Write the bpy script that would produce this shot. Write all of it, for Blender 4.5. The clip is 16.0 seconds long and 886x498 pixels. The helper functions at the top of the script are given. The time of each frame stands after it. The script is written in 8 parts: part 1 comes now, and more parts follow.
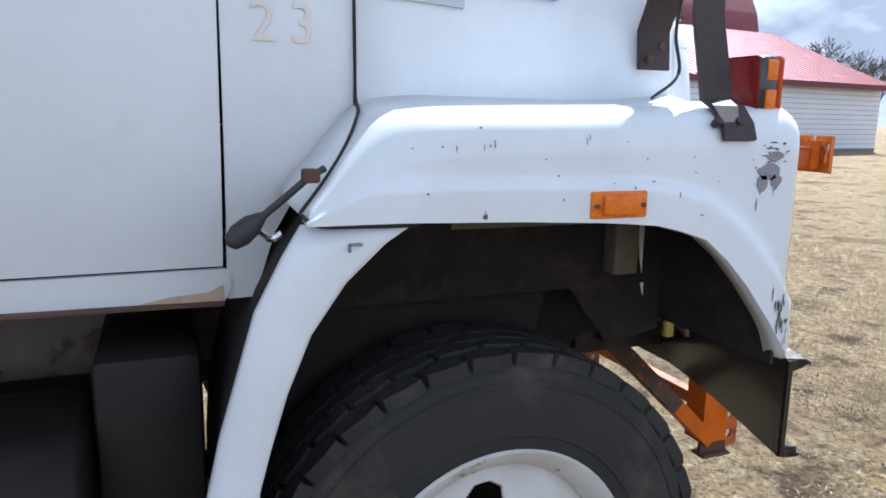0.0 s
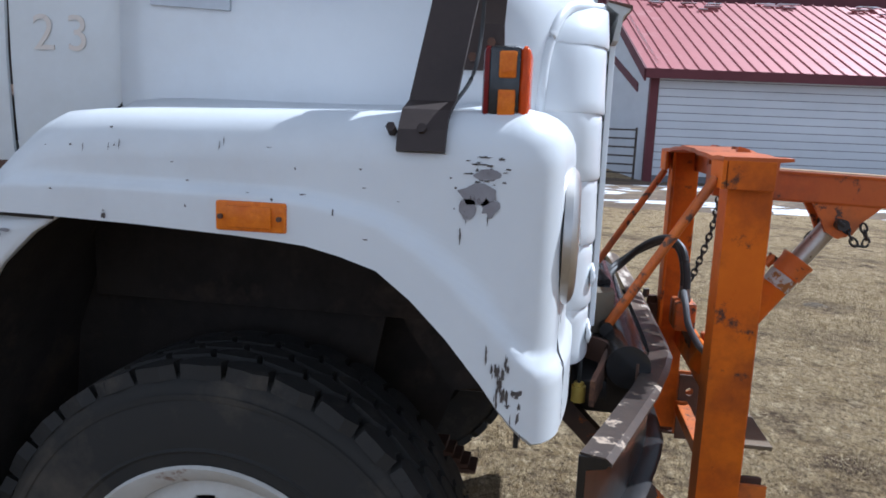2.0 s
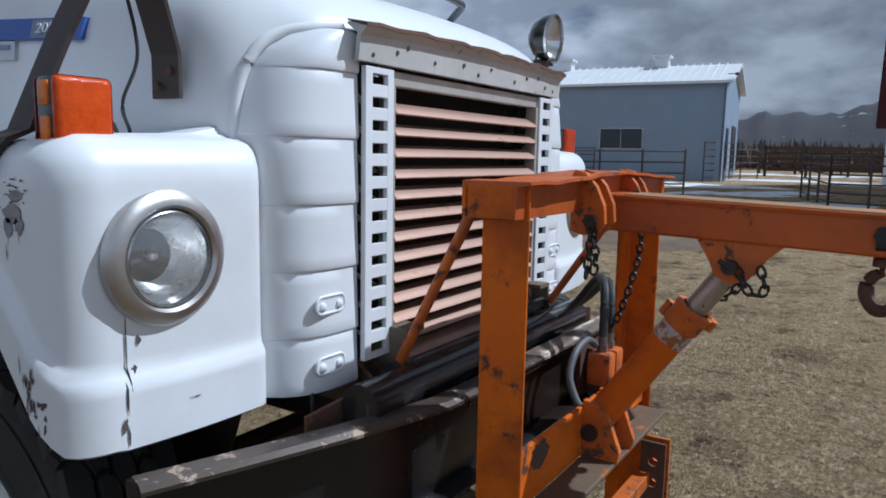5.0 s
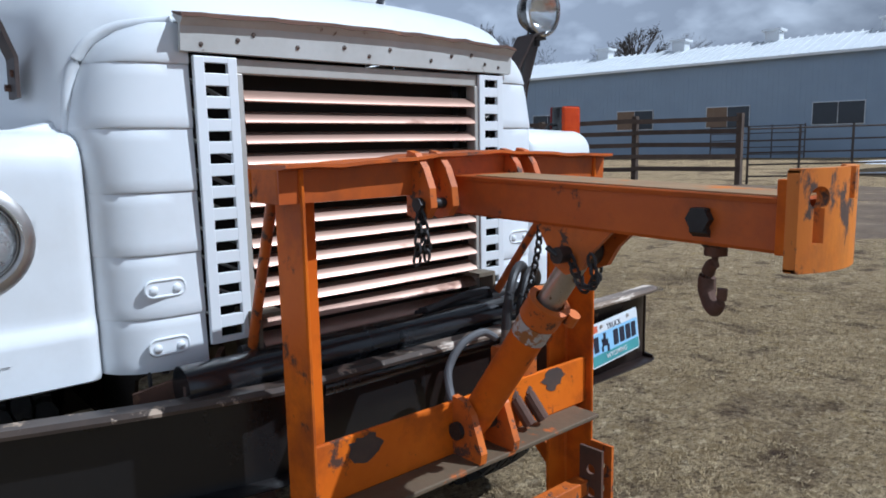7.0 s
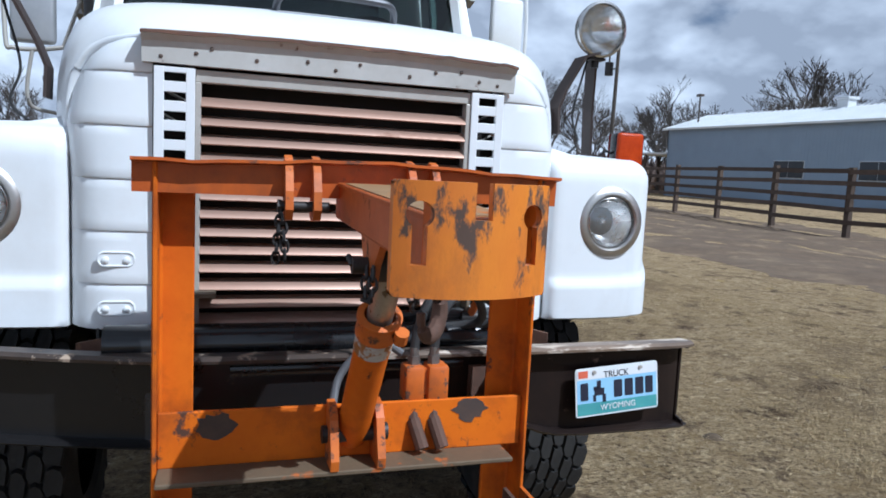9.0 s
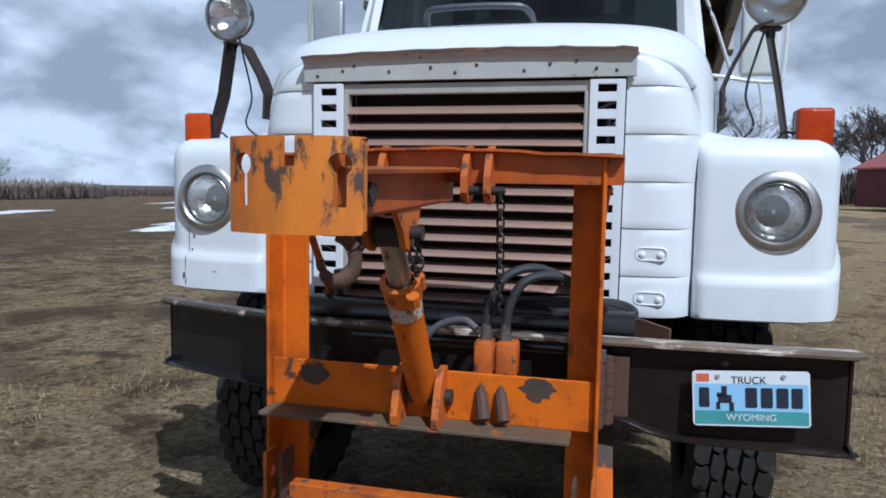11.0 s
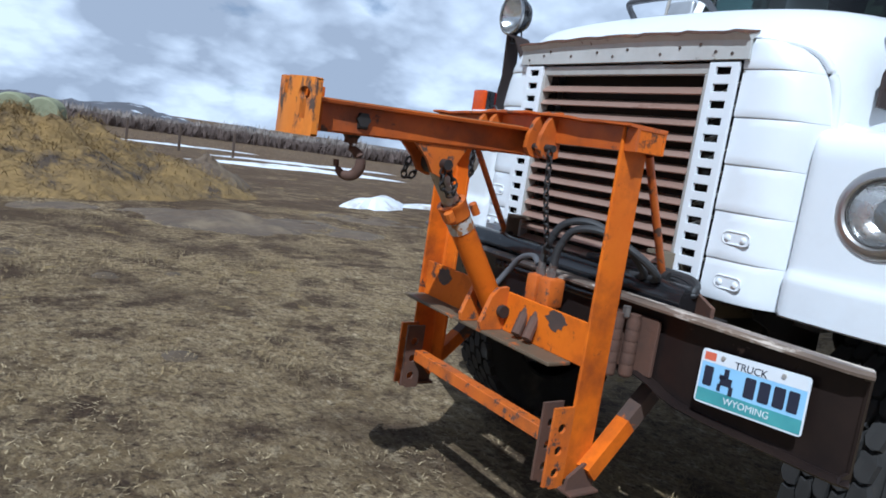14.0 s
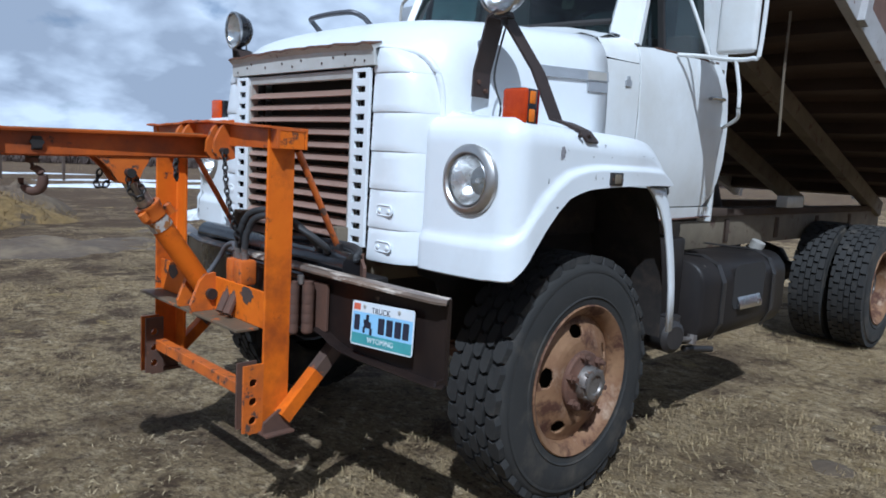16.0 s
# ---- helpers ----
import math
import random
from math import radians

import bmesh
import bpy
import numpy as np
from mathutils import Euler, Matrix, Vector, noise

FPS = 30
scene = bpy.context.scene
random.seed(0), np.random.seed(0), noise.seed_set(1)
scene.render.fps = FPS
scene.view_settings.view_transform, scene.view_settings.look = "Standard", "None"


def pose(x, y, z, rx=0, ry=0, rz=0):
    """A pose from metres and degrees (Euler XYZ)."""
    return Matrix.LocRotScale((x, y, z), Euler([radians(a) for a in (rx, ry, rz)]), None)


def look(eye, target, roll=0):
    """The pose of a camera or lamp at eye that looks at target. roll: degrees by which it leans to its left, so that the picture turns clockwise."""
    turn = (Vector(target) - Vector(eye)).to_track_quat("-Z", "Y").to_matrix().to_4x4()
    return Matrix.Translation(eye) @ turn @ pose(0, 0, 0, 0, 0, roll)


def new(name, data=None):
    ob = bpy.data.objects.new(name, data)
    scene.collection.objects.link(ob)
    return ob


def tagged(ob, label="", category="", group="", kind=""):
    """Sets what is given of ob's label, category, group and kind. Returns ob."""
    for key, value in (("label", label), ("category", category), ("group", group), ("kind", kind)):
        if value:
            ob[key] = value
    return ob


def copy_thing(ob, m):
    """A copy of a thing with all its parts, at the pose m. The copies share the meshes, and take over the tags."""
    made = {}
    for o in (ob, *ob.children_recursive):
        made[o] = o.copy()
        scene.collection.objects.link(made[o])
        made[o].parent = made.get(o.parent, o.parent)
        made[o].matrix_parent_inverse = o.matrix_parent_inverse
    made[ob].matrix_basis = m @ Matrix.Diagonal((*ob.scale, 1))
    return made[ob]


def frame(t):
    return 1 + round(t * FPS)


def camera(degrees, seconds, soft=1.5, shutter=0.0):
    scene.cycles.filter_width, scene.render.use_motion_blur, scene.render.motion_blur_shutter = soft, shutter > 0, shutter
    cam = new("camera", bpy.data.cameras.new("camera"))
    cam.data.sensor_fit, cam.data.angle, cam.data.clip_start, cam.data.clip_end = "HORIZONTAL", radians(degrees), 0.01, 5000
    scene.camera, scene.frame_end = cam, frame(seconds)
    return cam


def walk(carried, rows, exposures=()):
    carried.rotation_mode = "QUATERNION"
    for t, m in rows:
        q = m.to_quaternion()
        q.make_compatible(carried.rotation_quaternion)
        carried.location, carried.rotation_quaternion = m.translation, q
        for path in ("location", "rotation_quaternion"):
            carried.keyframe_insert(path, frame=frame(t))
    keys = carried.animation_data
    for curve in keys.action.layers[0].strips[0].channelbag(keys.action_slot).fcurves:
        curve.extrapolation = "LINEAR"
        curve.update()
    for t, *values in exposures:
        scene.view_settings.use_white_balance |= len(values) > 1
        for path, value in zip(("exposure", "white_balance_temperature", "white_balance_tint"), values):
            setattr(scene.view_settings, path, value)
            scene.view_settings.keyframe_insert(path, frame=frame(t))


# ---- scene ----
cam = camera(64.0, 16.0, 1.75)
PATH = [
    (0, (-1.365, -2.266, 1.475), (-0.637, -0.438, 1.116), 0.9),
    (0.5, (-1.049, -2.328, 1.544), (-0.8, -0.371, 1.212), 3.0),
    (1, (-0.806, -2.31, 1.57), (-0.885, -0.324, 1.347), 3.3),
    (1.5, (-0.441, -2.264, 1.526), (-0.599, -0.286, 1.275), 0.3),
    (2, (-0.092, -2.274, 1.48), (-0.394, -0.325, 1.148), 2.3),
    (2.5, (0.166, -2.267, 1.477), (-0.092, -0.307, 1.17), 3.1),
    (3, (0.326, -2.095, 1.484), (-0.415, -0.257, 1.217), 1.8),
    (3.5, (0.512, -2.043, 1.485), (-0.616, -0.411, 1.231), -0.1),
    (4, (0.723, -2.061, 1.485), (-0.36, -0.405, 1.192), 2.3),
    (4.5, (0.893, -1.96, 1.475), (-0.102, -0.248, 1.195), 0.3),
    (5, (1.053, -1.774, 1.492), (-0.019, -0.106, 1.232), 1.1),
    (5.2, (1.126, -1.737, 1.488), (0.039, -0.077, 1.242), -0.1),
    (7.3, (1.715, -1.063, 1.475), (0.119, 0.109, 1.195), -0.6),
    (7.5, (1.761, -0.983, 1.459), (0.094, 0.09, 1.196), -0.1),
    (8, (1.916, -0.778, 1.461), (0.192, 0.185, 1.141), 0.3),
    (8.5, (2.038, -0.583, 1.437), (0.27, 0.323, 1.209), -1.2),
    (9, (2.119, -0.334, 1.448), (0.225, 0.269, 1.228), 2.9),
    (9.5, (2.223, -0.133, 1.427), (0.235, 0.006, 1.266), 2.4),
    (9.7, (2.274, -0.126, 1.429), (0.285, -0.047, 1.23), 3.2),
    (11.8, (2.236, 0.988, 1.328), (0.433, 0.137, 1.17), 2.3),
    (12, (2.192, 1.069, 1.352), (0.43, 0.14, 1.168), 3.7),
    (12.5, (2.01, 1.296, 1.349), (0.393, 0.139, 1.135), 6.5),
    (13, (1.881, 1.518, 1.329), (0.571, 0.016, 1.167), 4.5),
    (13.5, (1.805, 1.703, 1.291), (0.612, 0.128, 0.978), 7.5),
    (14, (1.952, 1.896, 1.295), (0.836, 0.26, 1.021), 8.5),
    (14.5, (1.995, 2.119, 1.335), (0.772, 0.553, 1.108), 6.3),
    (15, (1.91, 2.419, 1.329), (0.624, 0.912, 1.055), 6.8),
    (15.5, (1.832, 2.604, 1.367), (0.47, 1.156, 1.149), 3.7),
    (16, (1.715, 2.662, 1.363), (0.321, 1.25, 1.113), 3.3),
]
EXPOSURES = [(0, 1.07, 5200, 9), (0.5, 0.70, 5150, 9), (1, 0.37, 5150, 10), (1.5, 0.37, 5150, 10), (2, 0.40, 5150, 9), (2.5, 0.36, 5200, 8), (3, 0.23, 5090, 8), (3.5, -0.15, 5040, 8), (5, -0.25, 5140, 8), (7.5, -0.04, 5070, 7), (9, 0.02, 5120, 7), (9.5, -0.21, 5020, 7), (12, -0.34, 5070, 7), (13, -0.29, 5070, 6), (14, -0.06, 5040, 6), (15, -0.21, 4930, 6), (16, -0.19, 4930, 6)]
walk(cam, [(t, look(eye, target, roll)) for t, eye, target, roll in PATH], EXPOSURES)

# ---- world, sun and exposure ----
SUN_AZ, SUN_EL = 40.0, 49.5


def make_world():
    world = bpy.data.worlds.new("sky")
    scene.world = world
    world.use_nodes = True
    nt = world.node_tree
    nt.nodes.clear()
    out = nt.nodes.new("ShaderNodeOutputWorld")
    bg = nt.nodes.new("ShaderNodeBackground")
    sky = nt.nodes.new("ShaderNodeTexSky")
    sky.sky_type = "NISHITA"
    sky.sun_disc = False
    sky.sun_elevation = radians(SUN_EL)
    sky.sun_rotation = radians(90 - SUN_AZ)
    sky.altitude = 1900
    sky.dust_density = 0.6
    bg.inputs["Strength"].default_value = 0.040
    co = nt.nodes.new("ShaderNodeTexCoord")
    # clouds lie on a high flat layer, so that they close up towards the horizon
    sep = nt.nodes.new("ShaderNodeSeparateXYZ")
    up = nt.nodes.new("ShaderNodeMath")
    up.operation = "MAXIMUM"
    up.inputs[1].default_value = 0.0
    add = nt.nodes.new("ShaderNodeMath")
    add.operation = "ADD"
    add.inputs[1].default_value = 0.50
    dv = nt.nodes.new("ShaderNodeMath")
    dv.operation = "DIVIDE"
    dv.inputs[0].default_value = 0.95
    mp = nt.nodes.new("ShaderNodeVectorMath")
    mp.operation = "SCALE"
    nt.links.new(co.outputs["Generated"], sep.inputs["Vector"])
    nt.links.new(sep.outputs["Z"], up.inputs[0])
    nt.links.new(up.outputs["Value"], add.inputs[0])
    nt.links.new(add.outputs["Value"], dv.inputs[1])
    nt.links.new(co.outputs["Generated"], mp.inputs[0])
    nt.links.new(dv.outputs["Value"], mp.inputs["Scale"])
    n1 = nt.nodes.new("ShaderNodeTexNoise")
    n1.inputs["Scale"].default_value = 4.4
    n1.inputs["Detail"].default_value = 8
    n1.inputs["Roughness"].default_value = 0.52
    # heaped tops: smooth cells whose edges are torn by noise
    n2 = nt.nodes.new("ShaderNodeTexNoise")
    n2.inputs["Scale"].default_value = 3.4
    n2.inputs["Detail"].default_value = 9
    n2.inputs["Roughness"].default_value = 0.50
    cells = nt.nodes.new("ShaderNodeTexVoronoi")
    cells.feature = "SMOOTH_F1"
    cells.inputs["Scale"].default_value = 5.0
    cells.inputs["Detail"].default_value = 3
    cells.inputs["Smoothness"].default_value = 0.35
    torn = nt.nodes.new("ShaderNodeVectorMath")
    torn.operation = "MULTIPLY_ADD"
    torn.inputs[1].default_value = (0.16, 0.16, 0.16)
    puff = nt.nodes.new("ShaderNodeMath")
    puff.operation = "MULTIPLY_ADD"
    puff.inputs[1].default_value = -0.25
    r1 = nt.nodes.new("ShaderNodeValToRGB")
    r1.color_ramp.elements[0].position, r1.color_ramp.elements[1].position = 0.22, 0.36
    r2 = nt.nodes.new("ShaderNodeValToRGB")
    r2.color_ramp.elements[0].position, r2.color_ramp.elements[1].position = 0.19, 0.41
    r2.color_ramp.elements[0].color = (8.5, 8.8, 9.5, 1)
    r2.color_ramp.elements[1].color = (17.6, 17.8, 18.1, 1)
    mix = nt.nodes.new("ShaderNodeMix")
    mix.data_type = "RGBA"
    drift = nt.nodes.new("ShaderNodeVectorMath")
    drift.operation = "ADD"
    drift.inputs[1].default_value = (-2.6, 7.7, 0.0)
    nt.links.new(mp.outputs["Vector"], drift.inputs[0])
    nt.links.new(drift.outputs["Vector"], n1.inputs["Vector"])
    nt.links.new(drift.outputs["Vector"], n2.inputs["Vector"])
    nt.links.new(n1.outputs["Fac"], r1.inputs["Fac"])
    nt.links.new(n2.outputs["Color"], torn.inputs[0])
    nt.links.new(drift.outputs["Vector"], torn.inputs[2])
    nt.links.new(torn.outputs["Vector"], cells.inputs["Vector"])
    nt.links.new(cells.outputs["Distance"], puff.inputs[0])
    nt.links.new(n2.outputs["Fac"], puff.inputs[2])
    nt.links.new(puff.outputs["Value"], r2.inputs["Fac"])
    nt.links.new(r1.outputs["Color"], mix.inputs["Factor"])
    nt.links.new(sky.outputs["Color"], mix.inputs["A"])
    nt.links.new(r2.outputs["Color"], mix.inputs["B"])
    # the cloud deck is thicker and greyer towards the sheds, thinner over the fields
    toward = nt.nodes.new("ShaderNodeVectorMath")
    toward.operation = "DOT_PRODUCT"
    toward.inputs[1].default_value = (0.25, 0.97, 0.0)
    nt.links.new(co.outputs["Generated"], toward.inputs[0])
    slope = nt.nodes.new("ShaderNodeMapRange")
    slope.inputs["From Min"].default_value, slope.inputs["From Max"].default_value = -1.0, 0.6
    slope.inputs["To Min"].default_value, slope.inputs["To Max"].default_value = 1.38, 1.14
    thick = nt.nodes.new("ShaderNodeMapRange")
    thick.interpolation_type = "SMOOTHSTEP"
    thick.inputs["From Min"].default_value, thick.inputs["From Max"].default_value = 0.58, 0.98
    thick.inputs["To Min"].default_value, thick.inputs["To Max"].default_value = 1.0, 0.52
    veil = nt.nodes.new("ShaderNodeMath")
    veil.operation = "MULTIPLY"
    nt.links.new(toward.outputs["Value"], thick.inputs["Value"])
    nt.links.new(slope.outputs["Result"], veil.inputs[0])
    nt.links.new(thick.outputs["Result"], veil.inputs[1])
    deck = nt.nodes.new("ShaderNodeVectorMath")
    deck.operation = "SCALE"
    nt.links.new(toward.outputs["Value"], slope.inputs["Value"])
    nt.links.new(mix.outputs["Result"], deck.inputs[0])
    # unseen sky overhead is dimmed to weaken the fill on shaded sides
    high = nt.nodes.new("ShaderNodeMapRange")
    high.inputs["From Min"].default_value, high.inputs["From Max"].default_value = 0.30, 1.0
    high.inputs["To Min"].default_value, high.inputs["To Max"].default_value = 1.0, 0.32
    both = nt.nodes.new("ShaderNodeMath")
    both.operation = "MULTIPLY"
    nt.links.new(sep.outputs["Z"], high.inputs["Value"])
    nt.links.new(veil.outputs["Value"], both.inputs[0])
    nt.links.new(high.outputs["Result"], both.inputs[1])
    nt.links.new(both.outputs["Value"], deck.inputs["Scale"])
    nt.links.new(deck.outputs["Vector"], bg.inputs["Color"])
    nt.links.new(bg.outputs["Background"], out.inputs["Surface"])


make_world()
lamp = bpy.data.lights.new("sun", "SUN")
lamp.energy, lamp.angle, lamp.color = 5.0, radians(0.6), (1.0, 0.95, 0.87)
sun = new("sun", lamp)
sun_dir = Vector((math.cos(radians(SUN_EL)) * math.cos(radians(SUN_AZ)), math.cos(radians(SUN_EL)) * math.sin(radians(SUN_AZ)), math.sin(radians(SUN_EL))))
sun.matrix_world = look(sun_dir * 60, (0, 0, 0))


# ---- materials ----
def surf(name, c1, c2, scale=6.0, rough=0.5, metal=0.0, bump=0.1, fine=60.0, wear=None, wear_scale=9.0, wear_at=0.62, wear_soft=0.03,
         stretch=(1, 1, 1), coat=0.0, rough2=None, rnd=0.0, dirt=None, dirt_at=0.55, dirt_scale=1.6):
    """Two tones mixed by noise at two sizes, with chips of a second surface and soft dirt."""
    m = bpy.data.materials.new(name)
    m.use_nodes = True
    nt = m.node_tree
    L = nt.links.new
    p = nt.nodes["Principled BSDF"]
    co = nt.nodes.new("ShaderNodeTexCoord")
    mp = nt.nodes.new("ShaderNodeMapping")
    mp.inputs["Scale"].default_value = stretch
    L(co.outputs["Object"], mp.inputs["Vector"])

    def noise_node(sc, det=6, ro=0.6):
        n = nt.nodes.new("ShaderNodeTexNoise")
        n.inputs["Scale"].default_value, n.inputs["Detail"].default_value, n.inputs["Roughness"].default_value = sc, det, ro
        L(mp.outputs["Vector"], n.inputs["Vector"])
        return n

    def mixc(fac, a, b):
        x = nt.nodes.new("ShaderNodeMix")
        x.data_type = "RGBA"
        L(fac, x.inputs["Factor"])
        for sock, v in (("A", a), ("B", b)):
            if isinstance(v, tuple):
                x.inputs[sock].default_value = (*v, 1)
            else:
                L(v, x.inputs[sock])
        return x.outputs["Result"]

    def ramp(sock, a, b):
        r = nt.nodes.new("ShaderNodeMapRange")
        r.inputs["From Min"].default_value, r.inputs["From Max"].default_value = a, b
        L(sock, r.inputs["Value"])
        return r.outputs["Result"]

    big, small = noise_node(scale), noise_node(fine, 4, 0.7)
    both = nt.nodes.new("ShaderNodeMath")
    both.operation = "MULTIPLY_ADD"
    both.inputs[1].default_value = 0.35
    L(small.outputs["Fac"], both.inputs[0])
    L(ramp(big.outputs["Fac"], 0.2, 0.85), both.inputs[2])
    fac = ramp(both.outputs[0], 0.1, 1.0)
    col = mixc(fac, c1, c2)
    if rnd:
        info = nt.nodes.new("ShaderNodeObjectInfo")
        hs = nt.nodes.new("ShaderNodeHueSaturation")
        L(ramp_like(nt, info.outputs["Random"], 1 - rnd, 1 + rnd), hs.inputs["Value"])
        L(col, hs.inputs["Color"])
        col = hs.outputs["Color"]
    if dirt:
        d = noise_node(dirt_scale, 7, 0.65)
        col = mixc(ramp(d.outputs["Fac"], dirt_at, dirt_at + 0.22), col, dirt)
    rg = ramp(fac, 0, 1)
    r = nt.nodes.new("ShaderNodeMapRange")
    r.inputs["To Min"].default_value, r.inputs["To Max"].default_value = rough, rough2 if rough2 is not None else min(1, rough + 0.12)
    L(rg, r.inputs["Value"])
    rough_out = r.outputs["Result"]
    if wear:
        w = noise_node(wear_scale, 10, 0.68)
        k = ramp(w.outputs["Fac"], wear_at, wear_at + wear_soft)
        col = mixc(k, col, wear)
        rm = nt.nodes.new("ShaderNodeMix")
        L(k, rm.inputs["Factor"])
        L(rough_out, rm.inputs["A"])
        rm.inputs["B"].default_value = 0.8
        rough_out = rm.outputs["Result"]
    L(col, p.inputs["Base Color"])
    L(rough_out, p.inputs["Roughness"])
    p.inputs["Metallic"].default_value = metal
    p.inputs["Coat Weight"].default_value = coat
    p.inputs["Coat Roughness"].default_value = 0.08
    if bump:
        b = nt.nodes.new("ShaderNodeBump")
        b.inputs["Strength"].default_value, b.inputs["Distance"].default_value = bump, 0.01
        L(both.outputs[0], b.inputs["Height"])
        L(b.outputs["Normal"], p.inputs["Normal"])
    return m


def ramp_like(nt, sock, lo, hi):
    r = nt.nodes.new("ShaderNodeMapRange")
    r.inputs["To Min"].default_value, r.inputs["To Max"].default_value = lo, hi
    nt.links.new(sock, r.inputs["Value"])
    return r.outputs["Result"]


def lens_glass(name, tint=(0.96, 0.97, 0.97), gloss=0.14, waves=0.3, haze=0.0):
    """Thin clear glass: see-through, with a glossy skin."""
    m = bpy.data.materials.new(name)
    m.use_nodes = True
    nt = m.node_tree
    nt.nodes.clear()
    out = nt.nodes.new("ShaderNodeOutputMaterial")
    tr, gl, mx = (nt.nodes.new(k) for k in ("ShaderNodeBsdfTransparent", "ShaderNodeBsdfGlossy", "ShaderNodeMixShader"))
    tr.inputs["Color"].default_value = (*tint, 1)
    gl.inputs["Roughness"].default_value = 0.05
    co, wv, bp = (nt.nodes.new(k) for k in ("ShaderNodeTexCoord", "ShaderNodeTexNoise", "ShaderNodeBump"))
    wv.inputs["Scale"].default_value = 30
    bp.inputs["Strength"].default_value, bp.inputs["Distance"].default_value = waves, 0.01
    nt.links.new(co.outputs["Object"], wv.inputs["Vector"])
    nt.links.new(wv.outputs["Fac"], bp.inputs["Height"])
    nt.links.new(bp.outputs["Normal"], gl.inputs["Normal"])
    mx.inputs["Fac"].default_value = gloss
    nt.links.new(tr.outputs["BSDF"], mx.inputs[1])
    nt.links.new(gl.outputs["BSDF"], mx.inputs[2])
    skin = mx.outputs["Shader"]
    # white diffuse share imitates the light that fluted glass scatters
    if haze:
        df, mh = nt.nodes.new("ShaderNodeBsdfDiffuse"), nt.nodes.new("ShaderNodeMixShader")
        df.inputs["Color"].default_value = (0.62, 0.62, 0.61, 1)
        mh.inputs["Fac"].default_value = haze
        nt.links.new(skin, mh.inputs[1])
        nt.links.new(df.outputs["BSDF"], mh.inputs[2])
        skin = mh.outputs["Shader"]
    nt.links.new(skin, out.inputs["Surface"])
    return m


WHITE = surf("white_paint", (0.78, 0.80, 0.82), (0.72, 0.74, 0.76), 3.0, 0.30, 0, 0.02, 40, wear=(0.10, 0.085, 0.075), wear_scale=26, wear_at=0.775, wear_soft=0.01, coat=0.25, dirt=(0.66, 0.66, 0.66), dirt_at=0.50)
DOOR_WHITE = surf("cab_white_paint", (0.76, 0.77, 0.77), (0.69, 0.70, 0.70), 2.4, 0.34, 0, 0.02, 40, wear=(0.16, 0.12, 0.09), wear_scale=22, wear_at=0.775, wear_soft=0.01, coat=0.2, dirt=(0.62, 0.61, 0.58), dirt_at=0.50)
OLDWHITE = surf("chipped_white_metal", (0.60, 0.60, 0.58), (0.46, 0.45, 0.42), 7, 0.5, 0, 0.08, 50, wear=(0.16, 0.10, 0.07), wear_scale=14, wear_at=0.66)
GREY_PATCH = surf("bare_primer", (0.33, 0.32, 0.34), (0.22, 0.20, 0.21), 24, 0.6, 0, 0.1, 80, wear=(0.06, 0.045, 0.04), wear_scale=40, wear_at=0.60, wear_soft=0.03)
ORANGE = surf("orange_paint", (0.72, 0.175, 0.004), (0.53, 0.10, 0.004), 4, 0.48, 0, 0.10, 38, wear=(0.085, 0.042, 0.028), wear_scale=11, wear_at=0.61, wear_soft=0.06, dirt=(0.28, 0.062, 0.012), dirt_at=0.50, dirt_scale=5)
# orange darkened for grime and for the shade on boom and top bar
BOOM_PAINT = surf("grimy_shaded_orange_paint", (0.56, 0.120, 0.004), (0.38, 0.068, 0.004), 5, 0.45, 0, 0.12, 38, wear=(0.085, 0.042, 0.028), wear_scale=12, wear_at=0.60, wear_soft=0.06, dirt=(0.20, 0.048, 0.012), dirt_at=0.49, dirt_scale=4)
ORANGE_WORN = surf("worn_orange_paint", (0.62, 0.155, 0.010), (0.44, 0.09, 0.008), 6, 0.45, 0, 0.12, 45, wear=(0.09, 0.050, 0.035), wear_scale=24, wear_at=0.56, wear_soft=0.05, dirt=(0.26, 0.07, 0.018), dirt_at=0.50, dirt_scale=7)
HEAD_ORANGE = surf("battered_orange_paint", (0.74, 0.25, 0.014), (0.56, 0.145, 0.010), 7, 0.45, 0, 0.15, 45, wear=(0.085, 0.050, 0.035), wear_scale=21, wear_at=0.545, wear_soft=0.06, stretch=(1, 1, 0.5), dirt=(0.34, 0.10, 0.02), dirt_at=0.50, dirt_scale=11)
RUST = surf("rusty_steel", (0.16, 0.075, 0.045), (0.09, 0.055, 0.042), 9, 0.7, 0.3, 0.25, 60, wear=(0.26, 0.13, 0.07), wear_scale=12, wear_at=0.60, wear_soft=0.1)
DARKSTEEL = surf("dark_steel", (0.055, 0.048, 0.045), (0.028, 0.026, 0.026), 6, 0.45, 0.4, 0.15, 50, wear=(0.13, 0.085, 0.06), wear_scale=9, wear_at=0.64, wear_soft=0.08)
BUMPER = surf("brown_black_bumper", (0.036, 0.023, 0.018), (0.013, 0.010, 0.010), 3, 0.24, 0.2, 0.08, 40, wear=(0.16, 0.10, 0.07), wear_scale=12, wear_at=0.655, wear_soft=0.08, coat=0.12)
BUMPER_BLACK = surf("black_bumper", (0.018, 0.016, 0.016), (0.010, 0.0095, 0.010), 4, 0.22, 0.1, 0.08, 40, wear=(0.10, 0.06, 0.04), wear_scale=11, wear_at=0.66, wear_soft=0.08, coat=0.15)
